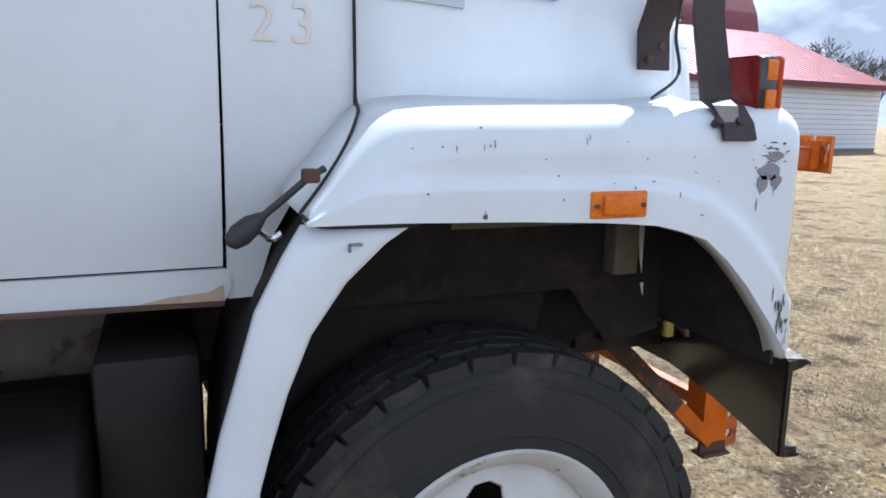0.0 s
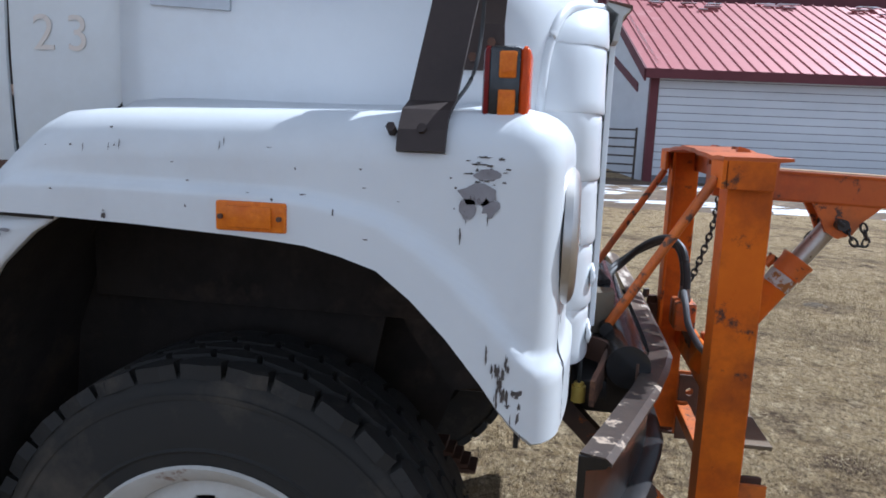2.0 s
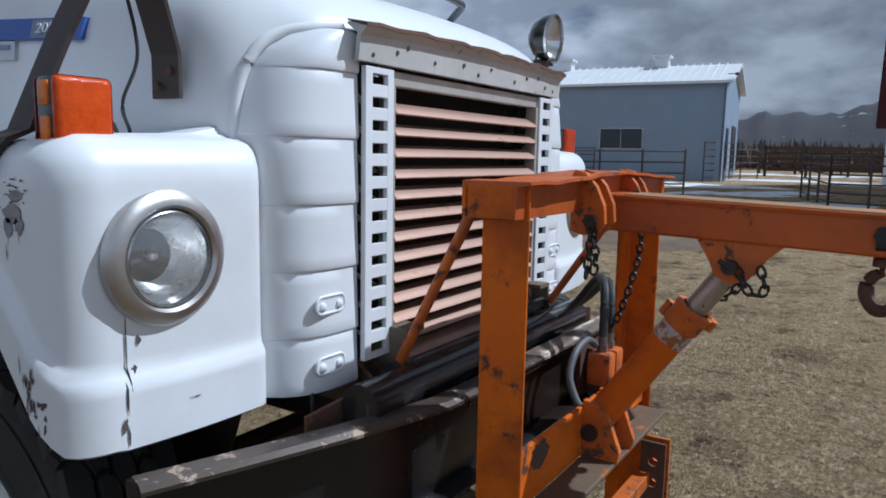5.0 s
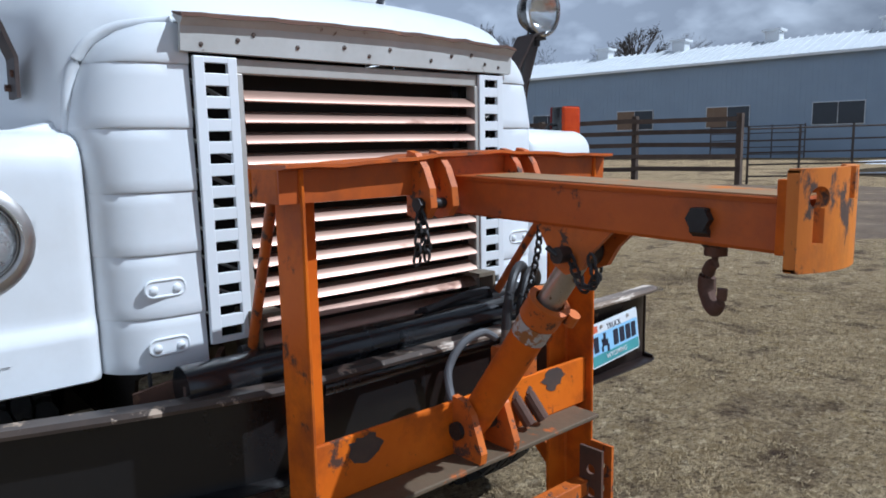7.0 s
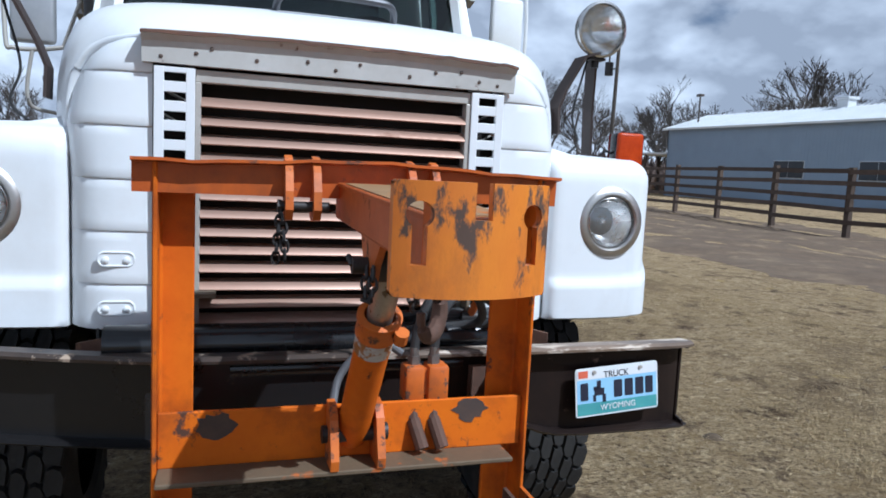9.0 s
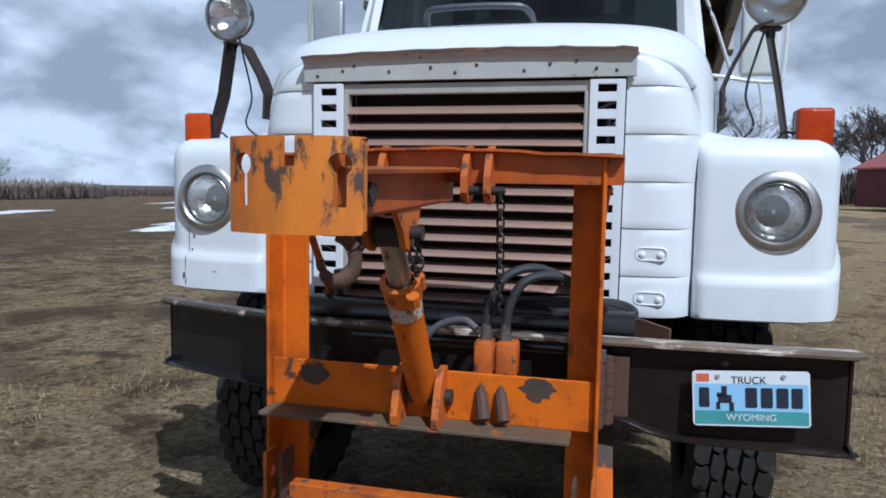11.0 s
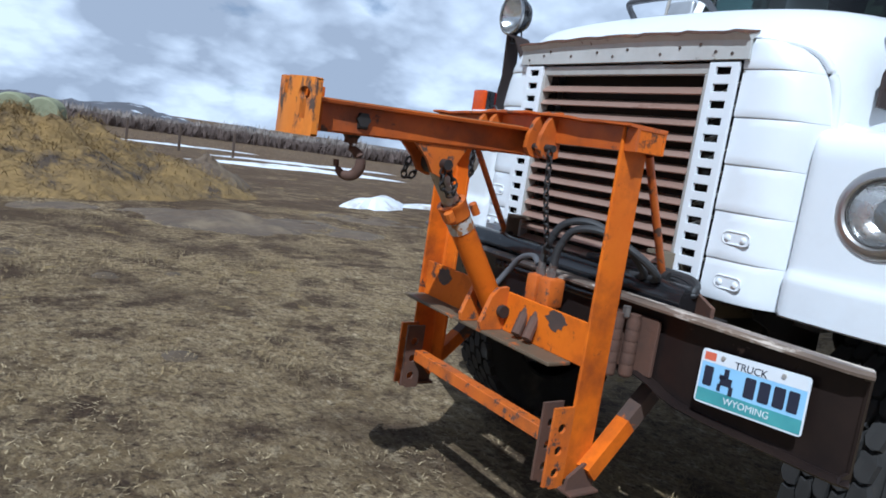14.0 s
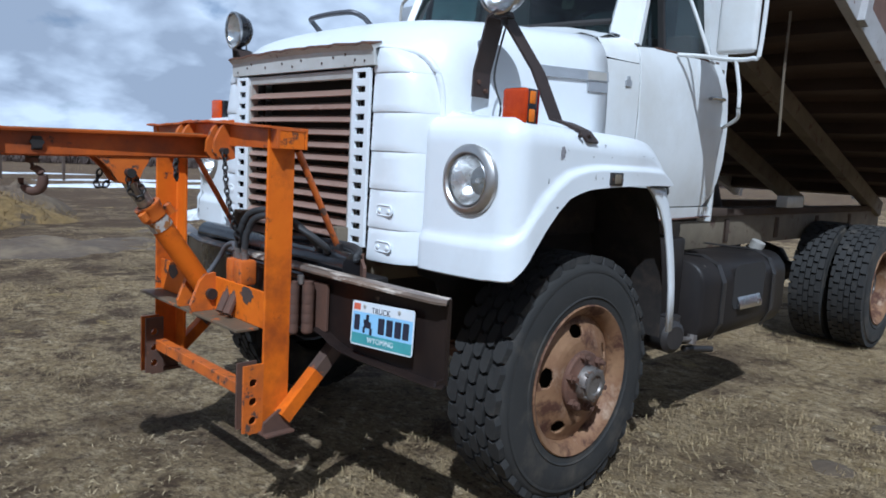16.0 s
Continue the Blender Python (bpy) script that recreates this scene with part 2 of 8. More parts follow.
LIP_BARE = surf("bare_bumper_lip", (0.34, 0.25, 0.18), (0.06, 0.046, 0.042), 5, 0.32, 0.3, 0.12, 50, wear=(0.58, 0.50, 0.42), wear_scale=12, wear_at=0.52, wear_soft=0.05, stretch=(2, 0.35, 1))
BUMPER_LIP = surf("scuffed_bumper_lip", (0.12, 0.085, 0.062), (0.045, 0.036, 0.033), 7, 0.28, 0.3, 0.12, 50, wear=(0.40, 0.31, 0.23), wear_scale=14, wear_at=0.56, wear_soft=0.04)
BROWN_STRAP = surf("brown_strap_steel", (0.058, 0.038, 0.032), (0.038, 0.027, 0.024), 8, 0.5, 0.2, 0.1, 60, wear=(0.14, 0.08, 0.05), wear_scale=16, wear_at=0.68)
BLACK = surf("black_gloss", (0.018, 0.018, 0.020), (0.012, 0.012, 0.013), 6, 0.18, 0, 0.05, 40, coat=0.3)
TANK = surf("tank_black", (0.014, 0.013, 0.014), (0.026, 0.021, 0.018), 3, 0.38, 0, 0.06, 30, wear=(0.28, 0.24, 0.20), wear_scale=5, wear_at=0.70, wear_soft=0.03)
for blackish in (TANK, BUMPER, ORANGE):
    blackish.node_tree.nodes["Principled BSDF"].inputs["Specular IOR Level"].default_value = 0.15
RUBBER = surf("black_hose", (0.02, 0.02, 0.022), (0.035, 0.034, 0.034), 10, 0.5, 0, 0.05)
TYRE = surf("tyre_rubber", (0.016, 0.0155, 0.015), (0.028, 0.026, 0.0235), 7, 0.78, 0, 0.18, 80, dirt=(0.080, 0.066, 0.050), dirt_at=0.50, dirt_scale=4)
TREAD = surf("tread_rubber", (0.014, 0.0135, 0.0135), (0.028, 0.026, 0.024), 12, 0.72, 0, 0.15, 90, dirt=(0.085, 0.072, 0.058), dirt_at=0.58, dirt_scale=7)
RIM_RUST = surf("rusty_tan_rim", (0.33, 0.20, 0.10), (0.13, 0.052, 0.024), 5, 0.6, 0.1, 0.2, 60, wear=(0.075, 0.030, 0.016), wear_scale=6, wear_at=0.49, wear_soft=0.10, dirt=(0.56, 0.44, 0.31), dirt_at=0.55, dirt_scale=5)
RIM_WHITE = surf("white_rim", (0.66, 0.65, 0.62), (0.50, 0.47, 0.42), 8, 0.5, 0, 0.06, 60, wear=(0.22, 0.11, 0.06), wear_scale=9, wear_at=0.62, wear_soft=0.06)
HUBMETAL = surf("hub_metal", (0.30, 0.28, 0.26), (0.15, 0.125, 0.11), 14, 0.42, 0.7, 0.16, wear=(0.13, 0.065, 0.035), wear_scale=16, wear_at=0.53, wear_soft=0.08)
BEZEL = surf("tarnished_bezel", (0.62, 0.60, 0.58), (0.46, 0.44, 0.42), 14, 0.27, 1.0, 0.06, 70, rough2=0.5)
CHROME = surf("dull_chrome", (0.62, 0.62, 0.62), (0.48, 0.47, 0.46), 14, 0.16, 1.0, 0.03, 70, rough2=0.3)
REFLECTOR = surf("lamp_reflector", (0.95, 0.95, 0.95), (0.88, 0.88, 0.88), 22, 0.16, 1.0, 0.30, 45, rough2=0.34, stretch=(1, 0.45, 1))
SHINY = surf("work_lamp_reflector", (0.90, 0.90, 0.90), (0.78, 0.78, 0.78), 18, 0.08, 1.0, 0.18, 45, rough2=0.2)
BADGE_GREY = surf("badge_field_grey", (0.20, 0.24, 0.34), (0.16, 0.19, 0.28), 8, 0.35)
RUST_STAIN = surf("rust_stain", (0.42, 0.25, 0.12), (0.60, 0.48, 0.34), 18, 0.7)
RODMETAL = surf("cylinder_rod", (0.52, 0.49, 0.45), (0.38, 0.33, 0.28), 20, 0.28, 0.8, 0.05, 80, wear=(0.22, 0.15, 0.1), wear_scale=18, wear_at=0.62)
LOUVER = surf("weathered_louver", (0.56, 0.38, 0.30), (0.38, 0.235, 0.175), 6, 0.36, 0.55, 0.06, 60, wear=(0.17, 0.08, 0.05), wear_scale=9, wear_at=0.58, wear_soft=0.12, stretch=(1, 0.35, 1))
HANDLE_GREY = surf("grey_handle_metal", (0.15, 0.155, 0.17), (0.09, 0.09, 0.10), 12, 0.45, 0.5, 0.05)
RIVET = surf("brown_rivet", (0.14, 0.10, 0.08), (0.08, 0.06, 0.05), 20, 0.6, 0.3, 0.1)
GRILLE_TRIM = surf("grille_trim", (0.52, 0.50, 0.46), (0.40, 0.37, 0.33), 10, 0.45, 0.3, 0.05)
# near-black for the radiator, and for shade behind slots and in the step
DARKHOLE = surf("dark_core_and_shade", (0.015, 0.013, 0.012), (0.024, 0.020, 0.018), 20, 0.9, 0, 0.1)
WELL = surf("muddy_wheel_well", (0.030, 0.022, 0.017), (0.010, 0.008, 0.007), 7, 0.85, 0, 0.3, 60, dirt=(0.07, 0.046, 0.03), dirt_at=0.55, dirt_scale=5)
TAN = surf("tan_frame_paint", (0.19, 0.155, 0.105), (0.115, 0.09, 0.062), 6, 0.65, 0, 0.12, 60, wear=(0.085, 0.05, 0.035), wear_scale=9, wear_at=0.58, wear_soft=0.06)
AMBER = surf("amber_lens", (0.66, 0.088, 0.004), (0.44, 0.045, 0.003), 30, 0.12, 0, 0.25, 120, coat=0.4)
RED_AMBER = surf("red_amber_lens", (0.50, 0.058, 0.005), (0.34, 0.032, 0.004), 30, 0.12, 0, 0.25, 120, coat=0.4)
AMBER_PALE = surf("pale_amber_lens", (0.90, 0.27, 0.014), (0.62, 0.13, 0.008), 60, 0.12, 0, 0.35, 140, coat=0.4)
REDLENS = surf("red_lens", (0.20, 0.010, 0.009), (0.13, 0.007, 0.006), 30, 0.12, 0, 0.25, 120, coat=0.4)
CLEAR = lens_glass("clear_lens")
for lens_mat in (AMBER, RED_AMBER, AMBER_PALE, REDLENS):
    lens_mat.node_tree.nodes["Principled BSDF"].inputs["Specular IOR Level"].default_value = 0.2
    lens_mat.node_tree.nodes["Principled BSDF"].inputs["Coat Weight"].default_value = 0.08
FLUTED = lens_glass("fluted_lens", (0.97, 0.98, 0.98), 0.18, 0.6, 0.15)
CABGLASS = lens_glass("cab_glass", (0.42, 0.52, 0.51), 0.09, 0.0)
SCRATCH = surf("bare_scratch", (0.13, 0.11, 0.10), (0.06, 0.05, 0.045), 30, 0.7)
BLUE = surf("blue_badge", (0.045, 0.11, 0.42), (0.035, 0.085, 0.34), 8, 0.35, 0, 0.02)
SILVER = surf("silver_badge", (0.55, 0.56, 0.58), (0.42, 0.43, 0.45), 9, 0.35, 0.6, 0.02)
BADGE_INK = surf("badge_lettering", (0.75, 0.77, 0.80), (0.68, 0.70, 0.73), 9, 0.4)
FADED = surf("faded_orange_ink", (0.73, 0.62, 0.53), (0.74, 0.68, 0.62), 30, 0.4)
SEAL = surf("black_rubber_seal", (0.022, 0.02, 0.02), (0.04, 0.036, 0.034), 20, 0.8)
SEAT = surf("brown_seat", (0.09, 0.05, 0.035), (0.06, 0.035, 0.025), 12, 0.8)
WOOD_DARK = surf("dark_bed_timber", (0.075, 0.045, 0.028), (0.040, 0.026, 0.018), 5, 0.85, 0, 0.3, 60, stretch=(1, 0.25, 1))
BEDSTEEL = surf("rusty_bed_steel", (0.19, 0.10, 0.07), (0.11, 0.065, 0.048), 4, 0.7, 0.2, 0.2, 40, wear=(0.34, 0.32, 0.31), wear_scale=5, wear_at=0.58, wear_soft=0.05)
BEDGREY = surf("pale_bed_stake", (0.44, 0.44, 0.45), (0.33, 0.31, 0.30), 6, 0.6, 0.1, 0.1, 40, wear=(0.17, 0.09, 0.06), wear_scale=8, wear_at=0.62)


# ---- shape tools ----
def part(name, bm, material, parent, label="", smooth=True, angle=0.6):
    """One mesh object out of bm, under its thing or part."""
    bmesh.ops.recalc_face_normals(bm, faces=bm.faces)
    me = bpy.data.meshes.new(name)
    bm.to_mesh(me)
    bm.free()
    me.materials.append(material)
    if smooth:
        me.shade_smooth()
        try:
            me.set_sharp_from_angle(angle=angle)
        except AttributeError:
            pass
    ob = new(name, me)
    if parent is not None:
        ob.parent = parent
    if label:
        ob["label"] = label
    return ob


def thing(name, label, category, group="", kind=""):
    return tagged(new(name), label, category, group, kind)


def box(bm, x0, x1, y0, y1, z0, z1, bevel=0.0, m=None, seg=2):
    vs = [bm.verts.new(c) for c in ((x0, y0, z0), (x1, y0, z0), (x1, y1, z0), (x0, y1, z0), (x0, y0, z1), (x1, y0, z1), (x1, y1, z1), (x0, y1, z1))]
    fs = [bm.faces.new([vs[i] for i in f]) for f in ((0, 3, 2, 1), (4, 5, 6, 7), (0, 1, 5, 4), (1, 2, 6, 5), (2, 3, 7, 6), (3, 0, 4, 7))]
    if m is not None:
        for v in vs:
            v.co = m @ v.co
    if bevel:
        es = list({e for f in fs for e in f.edges})
        bmesh.ops.bevel(bm, geom=es, offset=bevel, segments=seg, affect="EDGES", profile=0.5)
    return bm


def frame_of(a, b):
    d = (Vector(b) - Vector(a)).normalized()
    up = Vector((0, 0, 1)) if abs(d.z) < 0.9 else Vector((1, 0, 0))
    s = d.cross(up).normalized()
    return d, s, s.cross(d)


def loft(bm, rings, closed=True, cap=True):
    """Quads between rings of the same number of points."""
    rows = [[bm.verts.new(p) for p in r] for r in rings]
    n = len(rows[0])
    for a, b in zip(rows, rows[1:]):
        for i in range(n if closed else n - 1):
            j = (i + 1) % n
            try:
                bm.faces.new((a[i], a[j], b[j], b[i]))
            except ValueError:
                pass
    if cap and closed:
        for r in (rows[0], rows[-1]):
            try:
                bm.faces.new(r)
            except ValueError:
                pass
    return rows


def rod(bm, a, b, r, r2=None, n=14):
    d, s, u = frame_of(a, b)
    rings = []
    for c, q in ((a, r), (b, r if r2 is None else r2)):
        rings.append([Vector(c) + q * (math.cos(t) * s + math.sin(t) * u) for t in (2 * math.pi * k / n for k in range(n))])
    loft(bm, rings)
    return bm


def revolve(bm, profile, center, axis, n=32, cap=False):
    """profile: (along, radius) pairs round the axis through center."""
    d, s, u = frame_of((0, 0, 0), axis)
    rings = [[Vector(center) + d * a + max(r, 1e-4) * (math.cos(t) * s + math.sin(t) * u) for t in (2 * math.pi * k / n for k in range(n))] for a, r in profile]
    loft(bm, rings, cap=cap)
    return bm


def smooth_path(pts, n=8):
    """A path through the points, rounded by Catmull-Rom."""
    p = [Vector(q) for q in pts]
    p = [2 * p[0] - p[1]] + p + [2 * p[-1] - p[-2]]
    out = []
    for i in range(1, len(p) - 2):
        for k in range(n):
            t = k / n
            out.append(0.5 * ((2 * p[i]) + (p[i + 1] - p[i - 1]) * t + (2 * p[i - 1] - 5 * p[i] + 4 * p[i + 1] - p[i + 2]) * t * t + (3 * p[i] - p[i - 1] - 3 * p[i + 1] + p[i + 2]) * t**3))
    return out + [p[-2]]


def tube(bm, pts, r, n=8, rounded=True, steps=8):
    path = smooth_path(pts, steps) if rounded else [Vector(q) for q in pts]
    rings = []
    for i, c in enumerate(path):
        d, s, u = frame_of(path[max(0, i - 1)], path[min(len(path) - 1, i + 1)])
        rings.append([c + r * (math.cos(t) * s + math.sin(t) * u) for t in (2 * math.pi * k / n for k in range(n))])
    loft(bm, rings)
    return bm


def strap(bm, pts, side, width, thick):
    """A flat bar along the points; side: the way of its width."""
    side = Vector(side).normalized()
    rings = []
    for i, c in enumerate(pts):
        c = Vector(c)
        d = (Vector(pts[min(len(pts) - 1, i + 1)]) - Vector(pts[max(0, i - 1)])).normalized()
        nrm = d.cross(side).normalized()
        rings.append([c + side * (a * width / 2) + nrm * (b * thick / 2) for a, b in ((-1, -1), (1, -1), (1, 1), (-1, 1))])
    loft(bm, rings)
    return bm


def prism(bm, poly, axis, a, b):
    """A flat outline pushed out from a to b along an axis; poly gives the two other coordinates in x, y, z order."""
    def at(p, h):
        q = list(p)
        q.insert("xyz".index(axis), h)
        return q
    va, vb = [bm.verts.new(at(p, a)) for p in poly], [bm.verts.new(at(p, b)) for p in poly]
    bm.faces.new(va)
    bm.faces.new(list(reversed(vb)))
    for i in range(len(poly)):
        j = (i + 1) % len(poly)
        bm.faces.new((va[i], vb[i], vb[j], va[j]))
    return bm


def lerp(pts, x):
    """Straight lines through (x, value) pairs in rising order."""
    if x <= pts[0][0]:
        return pts[0][1]
    for (a, p), (b, q) in zip(pts, pts[1:]):
        if x <= b:
            return p + (q - p) * (x - a) / (b - a)
    return pts[-1][1]


def sstep(x):
    x = max(0.0, min(1.0, x))
    return x * x * (3 - 2 * x)


def B():
    return bmesh.new()


def letters(name, text, size, m, material, parent, depth=0.0015, label=""):
    cu = bpy.data.curves.new(name, "FONT")
    cu.body, cu.size, cu.extrude, cu.align_x, cu.align_y = text, size, depth, "CENTER", "CENTER"
    tmp = new("tmp", cu)
    me = bpy.data.meshes.new_from_object(tmp.evaluated_get(bpy.context.evaluated_depsgraph_get()))
    bpy.data.objects.remove(tmp)
    me.transform(m)
    me.materials.clear()
    me.materials.append(material)
    me.name = name
    ob = new(name, me)
    ob.parent = parent
    if label:
        ob["label"] = label
    return ob


def rounded(x0, x1, z0, z1, r, n=4):
    pts = []
    for cx, cz, a0 in ((x1 - r, z0 + r, -90), (x1 - r, z1 - r, 0), (x0 + r, z1 - r, 90), (x0 + r, z0 + r, 180)):
        for k in range(n + 1):
            a = radians(a0 + 90 * k / n)
            pts.append((cx + r * math.cos(a), cz + r * math.sin(a)))
    return pts


# ---- the truck ----
GZ = -0.05
truck = thing("truck", "white conventional dump truck with rusty grille louvers, standing on dry grass", "truck")
HOOD = [
    (-1.0, [(0.868, 1.45), (0.868, 1.52), (0.867, 1.62), (0.863, 1.74), (0.848, 1.865), (0.795, 1.938), (0.67, 1.972), (0.3, 1.99), (0, 1.995)]),
    (-0.55, [(0.828, 1.45), (0.828, 1.52), (0.826, 1.62), (0.818, 1.74), (0.782, 1.86), (0.705, 1.92), (0.58, 1.948), (0.3, 1.962), (0, 1.966)]),
    (-0.22, [(0.790, 1.45), (0.790, 1.50), (0.789, 1.58), (0.781, 1.70), (0.748, 1.82), (0.685, 1.88), (0.57, 1.910), (0.3, 1.925), (0, 1.930)]),
    (-0.10, [(0.740, 0.97), (0.740, 1.30), (0.768, 1.53), (0.764, 1.68), (0.730, 1.785), (0.665, 1.842), (0.555, 1.870), (0.28, 1.882), (0, 1.886)]),
    (-0.045, [(0.732, 0.968), (0.732, 1.30), (0.760, 1.52), (0.754, 1.66), (0.719, 1.758), (0.652, 1.808), (0.545, 1.830), (0.27, 1.838), (0, 1.840)]),
    (-0.012, [(0.726, 0.966), (0.726, 1.30), (0.750, 1.51), (0.741, 1.645), (0.704, 1.735), (0.638, 1.780), (0.535, 1.797), (0.26, 1.802), (0, 1.803)]),
    (0.0, [(0.720, 0.966), (0.720, 1.30), (0.734, 1.50), (0.724, 1.63), (0.690, 1.715), (0.628, 1.758), (0.53, 1.772), (0.26, 1.776), (0, 1.777)]),
]


HOOD = [(x, [(1.02 * y, z) for y, z in sec]) for x, sec in HOOD]


def hood_y(x, z):
    """Half the hood's width at a place on its side."""
    ys = []
    for sx, sec in HOOD:
        ys.append((sx, lerp([(q, p) for p, q in sec[:6]], z)))
    return lerp(ys, x)


SWEEP = [(0.50, 0.0), (0.54, 0.012), (0.62, 0.070), (0.71, 0.112), (0.765, 0.145), (0.80, 0.150)]


def swept(x, y, z):
    """The hood's front edge sweeps back round the corners."""
    f = max(0.0, min(1.0, (x + 0.30) / 0.30))
    return (x - f * lerp(SWEEP, abs(y)), y, z)


def build_hood():
    bm = B()
    rings = []
    for x, sec in HOOD:
        rings.append([swept(x, -y, z) for y, z in sec] + [swept(x, y, z) for y, z in reversed(sec[:-1])])
    loft(bm, rings, closed=False)
    me = part("hood", bm, WHITE, truck, "white steel hood with a bowed front lip", angle=1.0)
    sub = me.modifiers.new("round", "SUBSURF")
    sub.levels = sub.render_levels = 2
    sol = me.modifiers.new("sheet", "SOLIDIFY")
    sol.thickness, sol.offset = 0.006, -1
    return me


hood = build_hood()
# the hood's front rim stands proud of the columns
for s in (-1, 1):
    edge = [Vector(swept(0.0, s * y, z)) for y, z in HOOD[-1][1][2:7]]
    path = smooth_path([edge[4] + Vector((0.002, 0, 0)), edge[3], edge[2], edge[1], edge[0], edge[0] + Vector((-0.004, 0, -0.09))], 8)
    rings = []
    for i, c in enumerate(path):
        d, u, w = frame_of(path[max(0, i - 1)], path[min(len(path) - 1, i + 1)])
        rings.append([c + Vector((-0.004, -s * 0.004, -0.005)) + 0.013 * (math.cos(t) * u + math.sin(t) * w) for t in (2 * math.pi * k / 16 for k in range(16))])
    bm = B()
    loft(bm, rings)
    part("hood_rim", bm, WHITE, truck, "rounded front rim of the hood", angle=1.2)
SEAMS = [0.962, 1.09, 1.238, 1.382, 1.527, 1.672, 1.762]
COLUMN = [(0.004, 0.512), (0.004, 0.56), (0.001, 0.605), (-0.007, 0.645), (-0.022, 0.678), (-0.044, 0.704), (-0.072, 0.723), (-0.105, 0.736), (-0.150, 0.744)]
REACH = [(1.40, 0.744), (1.48, 0.752), (1.541, 0.750), (1.63, 0.729), (1.678, 0.710), (1.715, 0.688), (1.745, 0.652), (1.765, 0.600)]


def column_y(y, z):
    """The columns draw in towards their tops, below the hood's rim."""
    return 0.512 + (y - 0.512) * (lerp(REACH, z) - 0.512) / 0.232


for s in (-1, 1):
    for k, (z0, z1) in enumerate(zip(SEAMS, SEAMS[1:])):
        bm = B()
        rows = []
        steps = [(z0 - 0.001, -0.006), (z0, 0.003), (z0 + 0.006, 0.0055), (z0 + 0.03, 0.004)] + [(z0 + 0.03 + (z1 - z0 - 0.034) * q / 4, 0.004 - 0.004 * q / 4) for q in range(1, 5)] + [(z1, -0.003)]
        for z, dx in steps:
            rows.append([(x + dx * (1 if y < 0.70 else 0.4), s * column_y(y, z), z) for x, y in COLUMN])
        loft(bm, rows, closed=False)
        part("grille_column", bm, WHITE, truck, "ribbed white column panel beside the grille")

# latches pressed into the two lowest ribs
for s in (-1, 1):
    for z in (1.022, 1.160):
        bm = B()
        prism(bm, rounded(s * 0.603 - 0.044, s * 0.603 + 0.044, z - 0.017, z + 0.017, 0.015, 6), "x", 0.000, 0.0062)
        latch = part("hood_latch", bm, WHITE, truck, "small stamped hood latch with two bolts", angle=0.4)
        bm = B()
        edge = rounded(s * 0.603 - 0.046, s * 0.603 + 0.046, z - 0.019, z + 0.019, 0.017, 6)
        tube(bm, [(0.0058, y, q) for y, q in edge + edge[:2]], 0.0034, 8, False)
        part("latch_rim", bm, WHITE, latch)
        for dy in (-0.027, 0.027):
            bm = B()
            revolve(bm, [(0.0, 0.0105), (0.004, 0.0095), (0.0065, 0.006), (0.0070, 0.0)], (0.006, s * 0.603 + dy, z - 0.003), (1, 0, 0), 14)
            part("latch_bolt", bm, WHITE, latch)

# strips with slots beside the louvers
for s in (-1, 1):
    bm = B()
    y0, y1, zb, zt = 0.402, 0.508, 1.008, 1.690
    for a, b in ((y0, y0 + 0.024), (y1 - 0.026, y1)):
        box(bm, 0.012, 0.026, s * a, s * b, zb, zt, 0.002)
    n = 13
    pitch = (zt - zb) / n
    for k in range(n + 1):
        zc = zb + k * pitch
        h = 0.0145
        box(bm, 0.0125, 0.0255, s * (y0 + 0.022), s * (y1 - 0.024), max(zb, zc - h), min(zt, zc + h), 0.0015)
    part("vent_strip", bm, WHITE, truck, "white slotted vent strip", smooth=False)
    # dark sheet stands in for the shade behind the slots
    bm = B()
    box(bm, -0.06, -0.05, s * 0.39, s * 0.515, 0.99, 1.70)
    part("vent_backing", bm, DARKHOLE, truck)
    bm = B()
    for k in range(9):
        z = 1.03 + k * 0.07
        strap(bm, [(-0.03, s * 0.40, z), (-0.03, s * 0.50, z + 0.05)], (1, 0, 0.3), 0.016, 0.004)
    part("vent_fin", bm, GRILLE_TRIM, truck)

# louvers
grille = part("grille_frame", B(), GRILLE_TRIM, truck, "weathered grille frame")
bm = B()
box(bm, -0.01, 0.014, -0.402, 0.402, 1.655, 1.690, 0.003)
for s in (-1, 1):
    box(bm, -0.02, 0.020, s * 0.386, s * 0.402, 0.962, 1.655, 0.003)
box(bm, -0.02, 0.02, -0.402, 0.402, 0.948, 0.966, 0.003)
gm = bpy.data.meshes.new("grille_frame")
bm.to_mesh(gm)
bm.free()
gm.materials.append(GRILLE_TRIM)
grille.data = gm
NL = 13
for k in range(NL):
    z = 0.972 + k * (1.640 - 0.972) / NL
    bm = B()
    sec = [(0.020, z), (0.024, z + 0.003), (0.018, z + 0.012), (-0.004, z + 0.027), (-0.018, z + 0.031), (-0.019, z + 0.028), (-0.006, z + 0.023), (0.014, z + 0.009)]
    sag = random.uniform(-0.0015, 0.0015)
    loft(bm, [[(x, y, q + sag * (1 - (y / 0.39) ** 2)) for x, q in sec] for y in (-0.386, -0.2, 0, 0.2, 0.386)])
    part("louver", bm, LOUVER, grille)
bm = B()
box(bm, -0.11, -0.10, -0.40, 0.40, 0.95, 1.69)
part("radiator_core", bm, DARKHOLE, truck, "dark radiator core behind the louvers")

